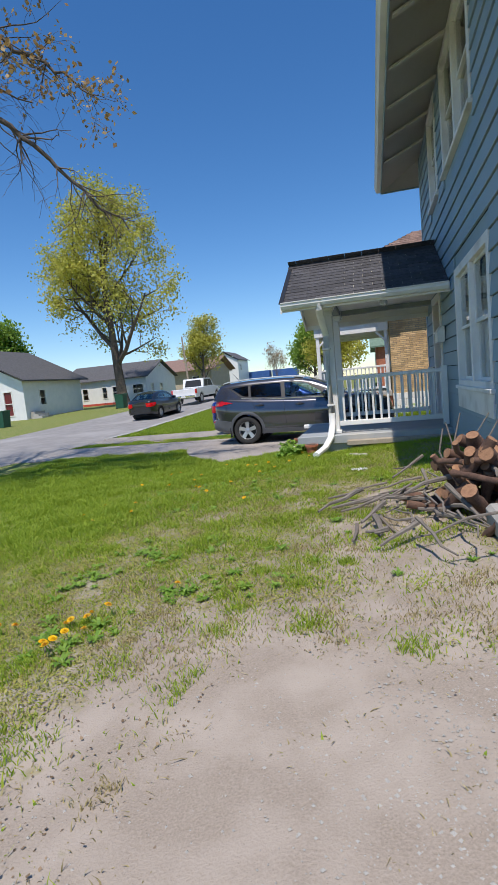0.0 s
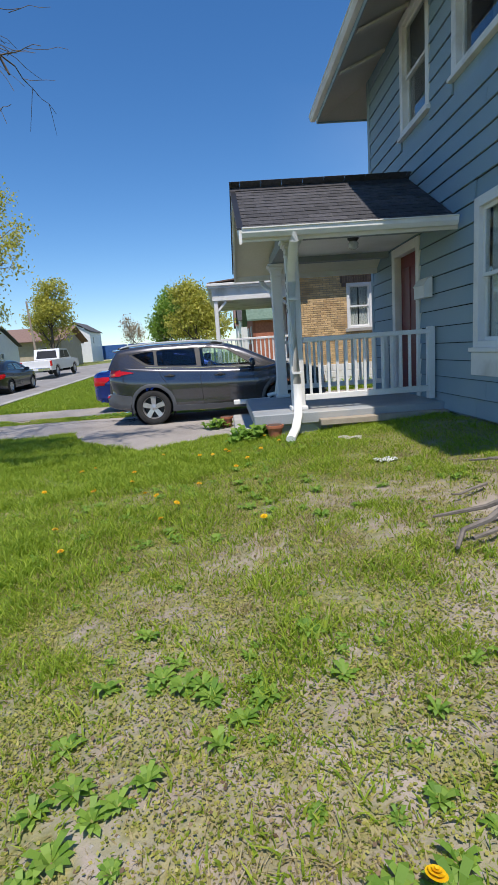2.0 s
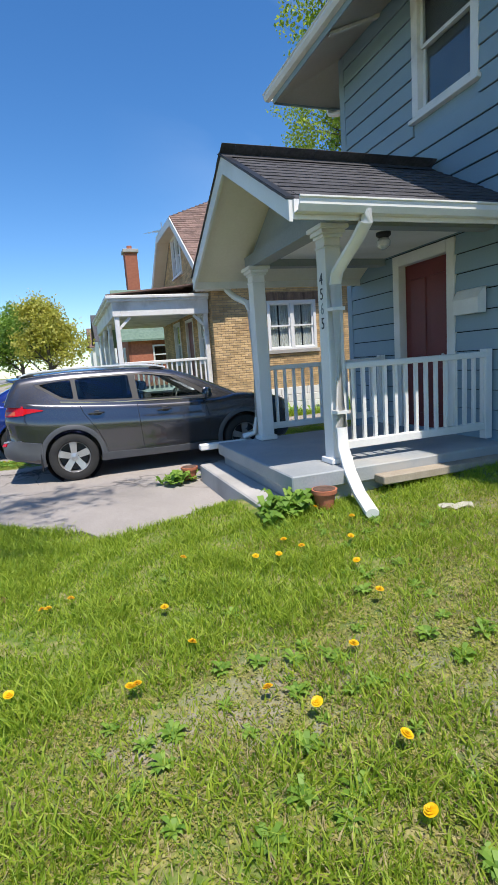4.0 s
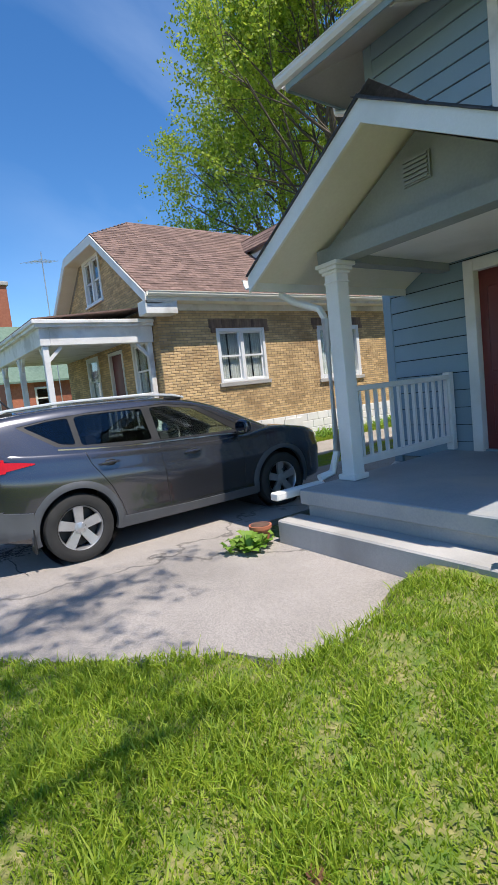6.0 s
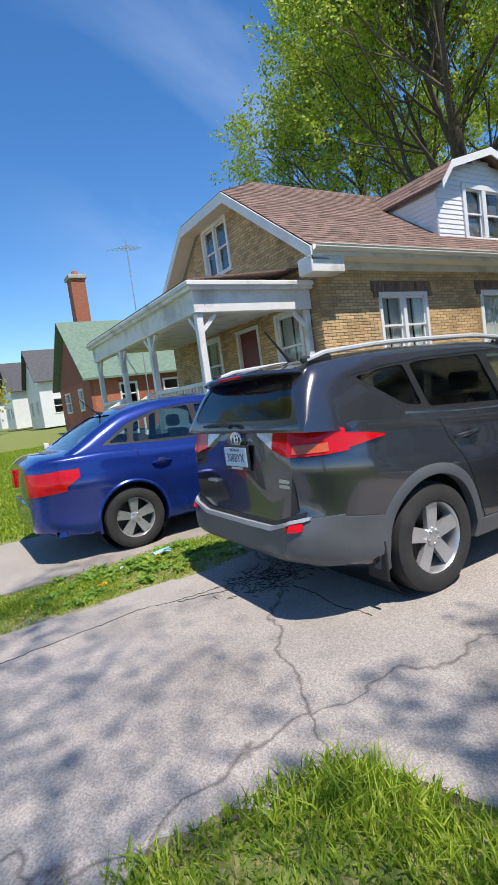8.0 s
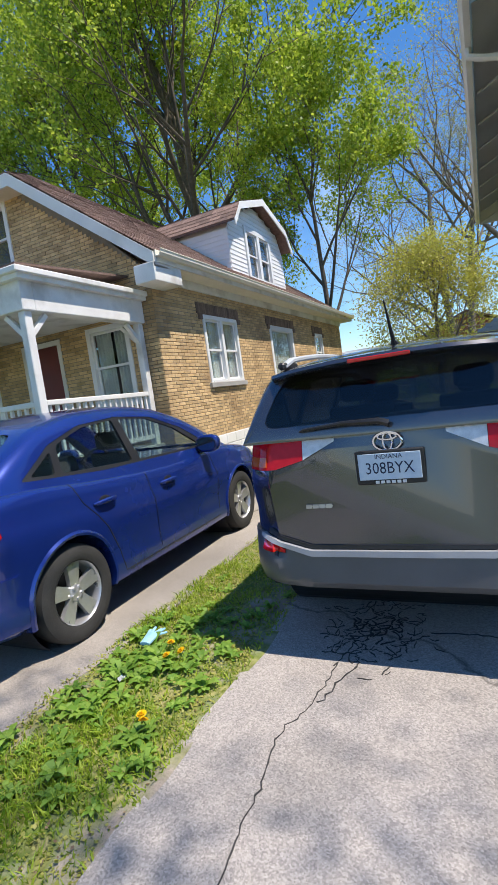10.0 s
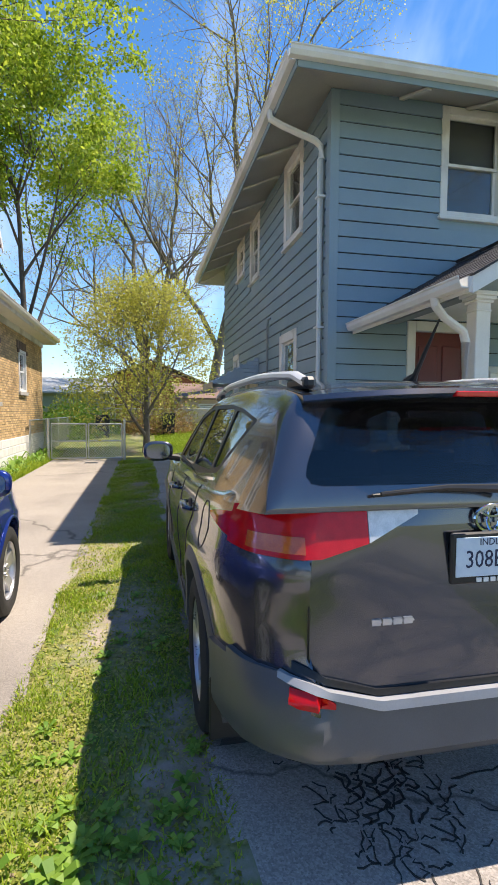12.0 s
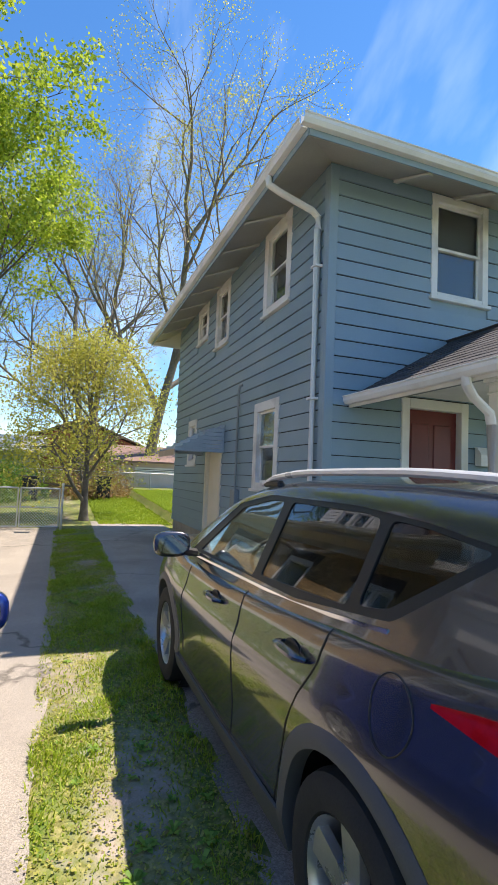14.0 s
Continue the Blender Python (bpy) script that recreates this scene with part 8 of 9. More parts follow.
dsp = thing("porch_downspout", "white corrugated downspout beside the porch post", "downspout")
bm = bmesh.new()
tube(bm, [(-1.62, 9.06, 2.40), (-1.62, 9.06, 2.32), (-1.62, 9.2, 2.22), (-1.60, 9.58, 2.03), (-1.59, 9.64, 1.93), (-1.59, 9.64, 0.62), (-1.59, 9.62, 0.42), (-1.62, 9.46, 0.22), (-1.70, 9.18, 0.09), (-1.82, 8.80, 0.03)], 0.058, 8, 0.75)
part("pipe", bm, M["white"], dsp, smooth=True)
for z in (1.7, 0.75):
    part("strap", nbox(-1.652, -1.528, 9.588, 9.70, z, z + 0.03), M["white"], dsp)
dn = thing("porch_downspout", "white downspout at the far porch eave", "downspout")
bm = bmesh.new()
tube(bm, [(-1.75, 12.34, 2.38), (-1.75, 12.33, 2.28), (-1.70, 12.2, 2.18), (-1.62, 11.92, 2.06), (-1.60, 11.87, 1.95), (-1.60, 11.87, 0.55), (-1.64, 11.93, 0.32), (-1.8, 11.97, 0.28)], 0.05, 8, 0.8)
part("pipe", bm, M["white"], dn, smooth=True)
part("splash_tube", nbox(-2.42, -1.75, 11.94, 12.06, 0.16, 0.24, bevel=0.012), M["white"], dn)

# house number on the post
M["numeral"] = surf("black_numeral", (0.01, 0.01, 0.01), (0.02, 0.02, 0.02), 0.4, 5, 60, 0.0)
num = thing("house_number", "black house numerals on the white post", "sign")
for k, ch in enumerate("4565"):
    m = Matrix.Translation((-1.648, 9.80, 2.00 - k * 0.135)) @ Matrix(((0, 0, -1, 0), (-1, 0, 0, 0), (0, 1, 0, 0), (0, 0, 0, 1)))
    ob = write("numeral", ch, 0.15, m, M["numeral"] if k != 2 else M["greypaint"], num, 0.002)
    ob.matrix_basis = m @ Matrix.Diagonal((0.85, 1, 1, 1))

MAIL_Y, MAIL_Z = 0.19, 0.06
mb = thing("mailbox", "white metal letter box by the front door", "mailbox")
bm = bmesh.new()
prism(bm, [(FX - 0.045, 9.62, 1.58), (FX - 0.16, 9.62, 1.58), (FX - 0.16, 9.62, 1.74), (FX - 0.10, 9.62, 1.82), (FX - 0.045, 9.62, 1.84)], (0, 0.36, 0))
part("body", bm, M["white"], mb)
bm = bmesh.new()
prism(bm, [(FX - 0.165, 9.61, 1.735), (FX - 0.172, 9.61, 1.745), (FX - 0.10, 9.61, 1.84), (FX - 0.04, 9.61, 1.855), (FX - 0.04, 9.61, 1.845), (FX - 0.10, 9.61, 1.828)], (0, 0.38, 0))
part("lid", bm, M["white_worn"], mb)
mb.location = (0, MAIL_Y, MAIL_Z)
pl = thing("porch_light", "small dark ceiling light of the porch", "lamp")
bm = bmesh.new()
tube(bm, [(-0.6, 10.3, 2.56), (-0.6, 10.3, 2.53), (-0.6, 10.3, 2.50)], [0.08, 0.08, 0.05], 14)
part("base", bm, M["black"], pl, smooth=True)
bm = bmesh.new()
tube(bm, [(-0.6, 10.3, 2.50), (-0.6, 10.3, 2.47), (-0.6, 10.3, 2.42), (-0.6, 10.3, 2.39)], [0.05, 0.075, 0.07, 0.03], 14)
part("globe", bm, M["clearlamp"], pl, smooth=True)
part("board", nbox(-1.7, 0.0, 9.30, 9.46, 0.02, 0.10, bevel=0.008), M["lumber"], None, "weathered board lying along the porch slab", category="board").location = (0.35, 0.02, 0.06)

pot = thing("flower_pot", "terracotta flower pot beside the step", "flower pot")
bm = bmesh.new()
pz = gz(-1.95, 9.38)
tube(bm, [(-1.95, 9.36, pz), (-1.95, 9.36, pz + 0.13), (-1.95, 9.36, pz + 0.135), (-1.95, 9.36, pz + 0.17)], [0.075, 0.10, 0.115, 0.118], 18)
part("pot", bm, M["terracotta"], pot, smooth=True)
bm = bmesh.new()
tube(bm, [(-1.95, 9.36, pz + 0.165), (-1.95, 9.36, pz + 0.174)], 0.10, 18)
part("soil", bm, M["wood_bark"], pot)
pot2 = copy_thing(pot, Matrix.Translation((-0.62, 2.72, -0.19)) @ Matrix.Diagonal((1, 1, 1, 1)))

# paper, lighter scrap and glove
def scrap(name, label, x, y, w, d, rot, mat, cat, crease=0.012):
    bm = bmesh.new()
    n = 5
    vs = [[bm.verts.new(((i / n - 0.5) * w, (j / n - 0.5) * d, crease * (1 + math.sin(i * 2.1 + j * 1.3)))) for j in range(n + 1)] for i in range(n + 1)]
    for i in range(n):
        for j in range(n):
            bm.faces.new((vs[i][j], vs[i + 1][j], vs[i + 1][j + 1], vs[i][j + 1]))
    bmesh.ops.solidify(bm, geom=list(bm.faces), thickness=0.002)
    ob = part(name, bm, mat, None, label, category=cat)
    ob.matrix_basis = pose(x, y, gz(x, y) + 0.012, 0, 0, rot)
    return ob


scrap("paper", "folded white paper lying on the lawn", -1.11, 7.42, 0.20, 0.14, 12, M["paper"], "paper")
scrap("paper", "pale crumpled paper near the porch", -1.15, 8.62, 0.26, 0.10, -20, M["cream"], "paper", 0.02)
scrap("paper", "small white scrap on the grass strip", -5.39, 15.48, 0.06, 0.04, 30, M["paper"], "paper")
gl = thing("glove", "pale blue disposable glove on the grass strip", "glove")
gx_, gy_ = -5.02, 15.57
bm = bmesh.new()
tube(bm, [(gx_ - 0.05, gy_, gz(gx_, gy_) + 0.045), (gx_ + 0.05, gy_ + 0.01, gz(gx_, gy_) + 0.055)], [0.035, 0.045], 8, 0.35)
for k in range(5):
    a = -0.9 + k * 0.42
    tube(bm, [(gx_ + 0.05, gy_ + 0.01 + (k - 2) * 0.016, gz(gx_, gy_) + 0.055), (gx_ + 0.05 + 0.08 * math.cos(a), gy_ + 0.01 + 0.09 * math.sin(a), gz(gx_, gy_) + 0.05 + 0.012 * (k % 2))], [0.013, 0.010], 6, 0.5)
part("film", bm, M["cyan"], gl, smooth=True)
for x, y, r in ((-3.9, 8.7, 20), (-4.6, 9.15, 70)):
    scrap("dead_leaf", "curled brown dead leaf on the lawn", x, y, 0.09, 0.06, r, M["wood_cut"], "leaf", 0.015)

# firewood heap against the house
fr = random.Random(12)


def log(x, y, z, ln, r, az, el, mat=None):
    t = thing("log", "cut firewood log with reddish bark", "log", "firewood heap beside the house")
    d = Vector((math.cos(az) * math.cos(el), math.sin(az) * math.cos(el), math.sin(el)))
    a = Vector((x, y, z)) - d * ln / 2
    n = 5
    pts = [a + d * ln * k / n + Vector((fr.gauss(0, 0.006), fr.gauss(0, 0.006), fr.gauss(0, 0.006))) for k in range(n + 1)]
    rr = [r * (0.78 + 0.44 * fr.random()) for _ in pts]
    bm = bmesh.new()
    tube(bm, pts, rr, 10, cap=False)
    part("bark", bm, M["wood_bark"], t, smooth=True)
    bm = bmesh.new()
    tube(bm, [pts[0] + d * 0.002, pts[0] - d * 0.003], rr[0] * 0.97, 10)
    part("cut_end", bm, M["wood_cut"], t)
    bm = bmesh.new()
    tube(bm, [pts[-1] - d * 0.002, pts[-1] + d * 0.003], rr[-1] * 0.97, 10)
    part("cut_end", bm, M["wood_cut"], t)


for k in range(72):
    lay = k % 5
    x = -0.10 + 0.26 * fr.gauss(0, 1) * (1 - lay * 0.15)
    y = 5.05 + 0.36 * fr.gauss(0, 1) * (1 - lay * 0.15)
    x = min(x, 0.25 if y < 5.2 else 0.12)
    log(x, y, gz(x, y) + 0.05 + lay * 0.095, fr.uniform(0.22, 0.46), fr.uniform(0.024, 0.056), fr.uniform(3.2, 5.8), fr.uniform(-0.3, 1.1))


def stick(pts, r):
    t = thing("branch", "dry grey broken branch on the firewood heap", "branch", "dry branches on the firewood heap")
    bm = bmesh.new()
    tube(bm, pts, [r * (1 - 0.7 * k / len(pts)) for k in range(len(pts))], 6)
    part("limb", bm, M["bark_grey"], t, smooth=True)


for k in range(46):
    x, y = -0.45 + 0.26 * fr.gauss(0, 1), 5.1 + 0.45 * fr.gauss(0, 1)
    x = min(x, 0.15)
    az, ln = fr.uniform(2.2, 5.6), fr.uniform(0.2, 0.5)
    z = gz(x, y) + 0.03 + max(0.0, 0.45 * (x + 0.75)) * fr.random()
    tilt = fr.uniform(-0.05, 0.35)
    stick([(x + math.cos(az) * ln * f + 0.03 * fr.gauss(0, 1), y + math.sin(az) * ln * f + 0.03 * fr.gauss(0, 1), max(gz(x, y) + 0.02, z + tilt * ln * (1 - f) + 0.01 * fr.gauss(0, 1))) for f in (0, 0.35, 0.7, 1.0)], fr.uniform(0.010, 0.028))
for k in range(5):
    x, y = fr.uniform(-0.2, 0.12), fr.uniform(5.6, 6.3)
    stick([(x, y, 0.15), (x + fr.gauss(0, 0.05), y + 0.05, 0.45), (x + fr.gauss(0, 0.12), y + 0.1, fr.uniform(0.6, 0.85))], 0.012)
slab = nbox(-0.02, 0.32, 4.15, 4.55, -0.12, 0.05, bevel=0.03)
part("stone_slab", slab, M["foundation"], None, "broken grey concrete slab on the ground", category="slab").rotation_euler = (0.05, -0.06, 0.03)

# ---- chain-link gate and fence at the back of the drive ----
GX = 9.0


def mesh_panel(parent, axis, d, u0, u1, z0, z1, pitch=0.075, r=0.004):
    """Woven wire as two sets of slanting strands."""
    bm = bmesh.new()
    h = z1 - z0
    u = u0 - h
    while u < u1:
        for s in (1, -1):
            a0, a1 = (u, u + h) if s > 0 else (u + h, u)
            za, zb = z0, z1
            lo, hi = min(a0, a1), max(a0, a1)
            if hi <= u0 or lo >= u1:
                continue
            f = lambda q: za + (zb - za) * (q - a0) / (a1 - a0)
            c0, c1 = min(max(a0, u0), u1), min(max(a1, u0), u1)
            p = [(c0, f(c0)), (c1, f(c1))]
            pts = [(q, d + 0.003 * s, z) if axis == "x" else (d + 0.003 * s, q, z) for q, z in p]
            tube(bm, pts, r, 3, cap=False)
        u += pitch
    return part("wire_mesh", bm, M["alum"], parent)


def pipe(name, parent, a, b, r=0.022):
    bm = bmesh.new()
    tube(bm, [a, b], r, 8)
    return part(name, bm, M["alum"], parent, smooth=True)


for y0, y1 in ((15.75, 16.7), (16.76, 17.72)):
    g = thing("chain_link_gate", "closed galvanised chain-link drive gate leaf", "gate", "two leaves of the drive gate")
    zb, zt = -0.17, 0.83
    for a, b in (((GX, y0, zb), (GX, y1, zb)), ((GX, y0, zt), (GX, y1, zt)), ((GX, y0, zb), (GX, y0, zt)), ((GX, y1, zb), (GX, y1, zt)), ((GX, y0, 0.33), (GX, y1, 0.33))):
        pipe("frame_pipe", g, a, b)
    mesh_panel(g, "y", GX, y0, y1, zb, zt)
for y in (15.68, 17.8):
    pipe("fence_post", None, (GX, y, -0.35), (GX, y, 0.98), 0.035)
    tagged(scene.collection.objects[-1], "galvanised steel gate post", "fence post", "posts of the drive gate")
fence = thing("chain_link_fence", "galvanised chain-link fence along the back yards", "fence")
for x in (9.0, 11.5, 14.0, 16.5, 19):
    pipe("post", fence, (x, 18.3, -0.3), (x, 18.3, 0.95), 0.025)
pipe("top_rail", fence, (9.0, 18.3, 0.92), (19, 18.3, 0.92))
mesh_panel(fence, "x", 18.3, 9.0, 19.0, -0.2, 0.92, 0.12, 0.005)
fence2 = thing("chain_link_fence", "galvanised chain-link fence along the alley", "fence")
for y in (9, 11.5, 14, 16.5):
    pipe("post", fence2, (20.3, y, 0.0), (20.3, y, 1.35), 0.03)
pipe("top_rail", fence2, (20.3, 8.5, 1.33), (20.3, 18, 1.33))
mesh_panel(fence2, "y", 20.3, 8.5, 18.0, 0.1, 1.33, 0.13, 0.005)
part("drain_grate", nbox(8.2, 8.5, 16.4, 16.75, -0.262, -0.244), M["black"], None, "dark rusty drain plate in the driveway", category="drain")


def simple_house(name, label, x0, x1, y0, y1, z0, zw, pitch, axis, wall, roofm, openings=(), over=0.35, trim=None, base=None, cat="house"):
    """A plain far house: walls with real openings, gabled roof, framed windows. openings: (face, u0, u1, z0, z1, kind)."""
    h = thing(name, label, cat)
    for face, ax, d, out, u0, u1 in (("w", "y", x0, -1, y0, y1), ("e", "y", x1, 1, y0, y1), ("s", "x", y0, -1, x0 + 0.15, x1 - 0.15), ("n", "x", y1, 1, x0 + 0.15, x1 - 0.15)):
        holes = [o[1:5] for o in openings if o[0] == face]
        cells = [along(ax, a, b, min(d, d - out * 0.15), max(d, d - out * 0.15), c_, e) for a, b, c_, e in wall_cells(u0, u1, z0, zw, holes)]
        link_mesh("wall", boxes_mesh("wall", cells), wall, h)
        for o in openings:
            if o[0] == face:
                w = new("window" if o[5] == "window" else "door")
                w.parent = h
                bm = bmesh.new()
                e = 0.09
                for q in ((o[1], o[1] + e, o[3], o[4]), (o[2] - e, o[2], o[3], o[4]), (o[1] + e, o[2] - e, o[4] - e, o[4]), (o[1] + e, o[2] - e, o[3], o[3] + e), (o[1] + e, o[2] - e, (o[3] + o[4]) / 2 - 0.03, (o[3] + o[4]) / 2 + 0.03)):
                    box(bm, *along(ax, q[0], q[1], min(d + out * 0.04, d - out * 0.1), max(d + out * 0.04, d - out * 0.1), q[2], q[3]))
                part("frame", bm, trim or M["white"], w)
                g = d - out * 0.06
                part("pane", nbox(*along(ax, o[1] + 0.05, o[2] - 0.05, g - 0.003, g + 0.003, o[3] + 0.05, o[4] - 0.05)), M["glass"] if o[5] == "window" else M["red_door"], w)
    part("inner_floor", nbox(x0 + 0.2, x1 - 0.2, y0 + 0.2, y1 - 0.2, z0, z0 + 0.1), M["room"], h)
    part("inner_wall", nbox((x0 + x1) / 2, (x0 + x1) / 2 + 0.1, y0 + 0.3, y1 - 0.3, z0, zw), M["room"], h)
    if base is not None:
        part("base_band", nbox(x0 - 0.03, x1 + 0.03, y0 - 0.03, y1 + 0.03, z0 - 0.6, z0 + 0.35), base, h)
    bm = bmesh.new()
    if axis == "x":
        half = (y1 - y0) / 2 + over
        yc_, zr_ = (y0 + y1) / 2, zw + pitch * half
        prism(bm, [(x0 - over, y0 - over, zw - 0.02), (x0 - over, yc_, zr_), (x0 - over, y1 + over, zw - 0.02), (x0 - over, y1 + over, zw + 0.08), (x0 - over, yc_, zr_ + 0.1), (x0 - over, y0 - over, zw + 0.08)], (x1 - x0 + 2 * over, 0, 0))
        gb = [[(x, y0, zw), (x, y1, zw), (x, yc_, zr_ - 0.05 - pitch * over)] for x in (x0, x1 - 0.1)]
        vec = (0.1, 0, 0)
    else:
        half = (x1 - x0) / 2 + over
        xc_, zr_ = (x0 + x1) / 2, zw + pitch * half
        prism(bm, [(x0 - over, y0 - over, zw - 0.02), (xc_, y0 - over, zr_), (x1 + over, y0 - over, zw - 0.02), (x1 + over, y0 - over, zw + 0.08), (xc_, y0 - over, zr_ + 0.1), (x0 - over, y0 - over, zw + 0.08)], (0, y1 - y0 + 2 * over, 0))
        gb = [[(x0, y, zw), (x1, y, zw), (xc_, y, zr_ - 0.05 - pitch * over)] for y in (y0, y1 - 0.1)]
        vec = (0, 0.1, 0)
    part("roof", bm, roofm, h)
    for g in gb:
        bm = bmesh.new()
        prism(bm, g, vec)
        part("gable", bm, wall, h)
    return h


def win(face, u, w, z0, z1):
    return (face, u - w / 2, u + w / 2, z0, z1, "window")


simple_house("white_house", "low white house with a red base across the street", -36.5, -25.6, 53.5, 62, 0.4, 3.3, 0.42, "x", M["vinyl"], M["shingle_grey"], [win("s", -33.4, 0.8, 1.2, 2.6), win("s", -30.9, 0.7, 1.2, 2.6), win("s", -29.6, 0.7, 1.2, 2.6), win("s", -26.7, 1.4, 1.5, 2.6), win("e", 55, 0.9, 1.3, 2.6), win("e", 57.5, 0.9, 1.3, 2.6)], base=M["redpaint"])
simple_house("white_house", "small white house with a dark roof and concrete steps", -40, -28.6, 36.6, 45, 0.0, 3.3, 0.5, "y", M["vinyl"], M["shingle_grey"], [win("e", 39, 0.9, 1.2, 2.6), ("s", -30.6, -29.7, 0.5, 2.6, "door"), win("s", -32.5, 0.9, 1.2, 2.5)], over=0.6)
steps_ = thing("entry_steps", "weathered concrete entry steps of the small house", "steps")
for k in range(4):
    part("step", nbox(-28.5 + 0.35 * k, -28.15 + 0.35 * k, 37.0, 38.4, -0.2, 0.75 - 0.2 * k), M["concrete"], steps_)
simple_house("brown_house", "brown brick house with a wide porch roof", -34, -24.5, 74, 84, 0.9, 4.2, 0.35, "x", M["tan"], M["shingle_brown"], [win("s", -31, 1.2, 2.0, 3.4), win("s", -27, 1.2, 2.0, 3.4)], over=0.9)
simple_house("white_house", "tall white two-storey house at the street's end", -30.5, -25.5, 94, 102, 1.0, 6.2, 0.6, "y", M["vinyl"], M["shingle_grey"], [win("s", -29, 0.8, 4.2, 5.4), win("s", -27, 0.8, 4.2, 5.4), win("s", -29, 0.8, 1.8, 3.2), win("e", 96, 0.8, 4.2, 5.4)])
for xa, yb in ((-26.6, 103), (-21.0, 104)):
    ct = thing("shipping_container", "blue corrugated steel shipping container", "container", "containers at the street's end")
    part("shell", nbox(xa, xa + 5.2, yb, yb + 2.4, 1.2, 3.9, bevel=0.04), M["container"], ct)
    for k in range(22):
        part("rib", nbox(xa + 0.15 + k * 0.23, xa + 0.27 + k * 0.23, yb - 0.04, yb, 1.35, 3.75), M["container"], ct)
# red brick house with green roof and tall chimney, next door but one
gh = simple_house("red_brick_house", "red brick house with a green shingle roof", -0.6, 8.5, 34.6, 41.4, 0.3, 2.85, 0.85, "x", M["redbrick"], M["shingle_green"], [win("s", 1.2, 0.9, 1.5, 2.6), win("s", 3.4, 0.9, 1.5, 2.6), win("w", 36.5, 0.9, 1.5, 2.6), win("w", 39.5, 1.2, 1.5, 2.6)])
ch = thing("chimney", "tall red brick chimney on the green roof", "chimney")
part("shaft", nbox(0.2, 0.95, 38.2, 39.0, 0.2, 8.4, bevel=0.01), M["redbrick"], ch)
part("cap", nbox(0.1, 1.05, 38.1, 39.1, 8.4, 8.6, bevel=0.02), M["concrete"], ch)
part("flue", tube(bmesh.new(), [(0.57, 38.6, 8.6), (0.57, 38.6, 8.85)], 0.16, 10), M["terracotta"], ch)
simple_house("grey_house", "pale grey gabled house farther along the row", 0.6, 7, 56, 63, 0.8, 4.6, 0.8, "x", M["vinyl"], M["shingle_grey"], [win("w", 58, 0.9, 1.9, 3.2), win("w", 61, 0.9, 1.9, 3.2), win("s", 2, 0.9, 1.9, 3.2)])
simple_house("white_house", "white gabled house farther along the row", 0.0, 7, 70, 78, 1.0, 4.9, 0.8, "x", M["vinyl"], M["shingle_grey"], [win("w", 72, 0.9, 2.1, 3.4), win("w", 75, 0.9, 2.1, 3.4)])
simple_house("white_house", "white house farther along the row", 0.0, 7, 86, 94, 1.2, 5.0, 0.7, "x", M["vinyl"], M["shingle_brown"], [win("w", 89, 0.9, 2.1, 3.4)])
# garages along the alley
simple_house("garage", "sage green garage with a pale roof", 24.2, 30, 17.0, 24.5, 0.3, 2.2, 0.3, "y", M["sage"], M["roofwhite"], cat="garage")
simple_house("garage", "pale pink block garage with a brown roof", 22.4, 28, 7.0, 13.0, 0.3, 1.9, 0.3, "y", M["pinkblock"], M["shingle_brown"], [("w", 9.6, 12.0, 1.35, 1.65, "window")], cat="garage")
simple_house("brick_garage", "old red brick garage behind the trees", 31, 38, 10.0, 19, 0.5, 2.9, 0.4, "x", M["redbrick"], M["shingle_brown"], cat="garage")

an = thing("roof_antenna", "thin metal television antenna on a tall mast", "antenna")
pipe("mast", an, (1.6, 33.1, 0.2), (1.6, 33.1, 8.8), 0.025)
pipe("boom", an, (1.0, 32.6, 8.2), (2.2, 33.6, 8.5), 0.015)
for k in range(6):
    f = k / 5
    c0 = Vector((1.0 + 1.2 * f, 32.6 + f, 8.2 + 0.3 * f))
    ln = 0.6 - 0.25 * f
    pipe("element", an, tuple(c0 + Vector((-0.64, 0.77, 0)) * ln), tuple(c0 - Vector((-0.64, 0.77, 0)) * ln), 0.01)


def bin_thing(x, y, z, mat, label, s=1.0):
    b = thing("wheelie_bin", label, "bin")
    bm = bmesh.new()
    prism(bm, [(-0.27 * s, -0.27 * s, 0.06), (0.27 * s, -0.27 * s, 0.06), (0.27 * s, 0.27 * s, 0.06), (-0.27 * s, 0.27 * s, 0.06)], (0, 0, 0.9 * s))
    for v in bm.verts:
        if v.co.z > 0.5:
            v.co.x *= 1.18
            v.co.y *= 1.18
    part("tub", bm, mat, b)
    part("lid", nbox(-0.34 * s, 0.36 * s, -0.34 * s, 0.34 * s, 0.06 + 0.9 * s, 0.13 + 0.9 * s, bevel=0.02), mat, b)
    for yy in (-0.25, 0.25):
        part("wheel", cylinder_y(-0.25 * s, 0.1, 0.1, yy * s - 0.03, yy * s + 0.03, 14), M["black"], b)
    b.location = (x, y, z)
    return b


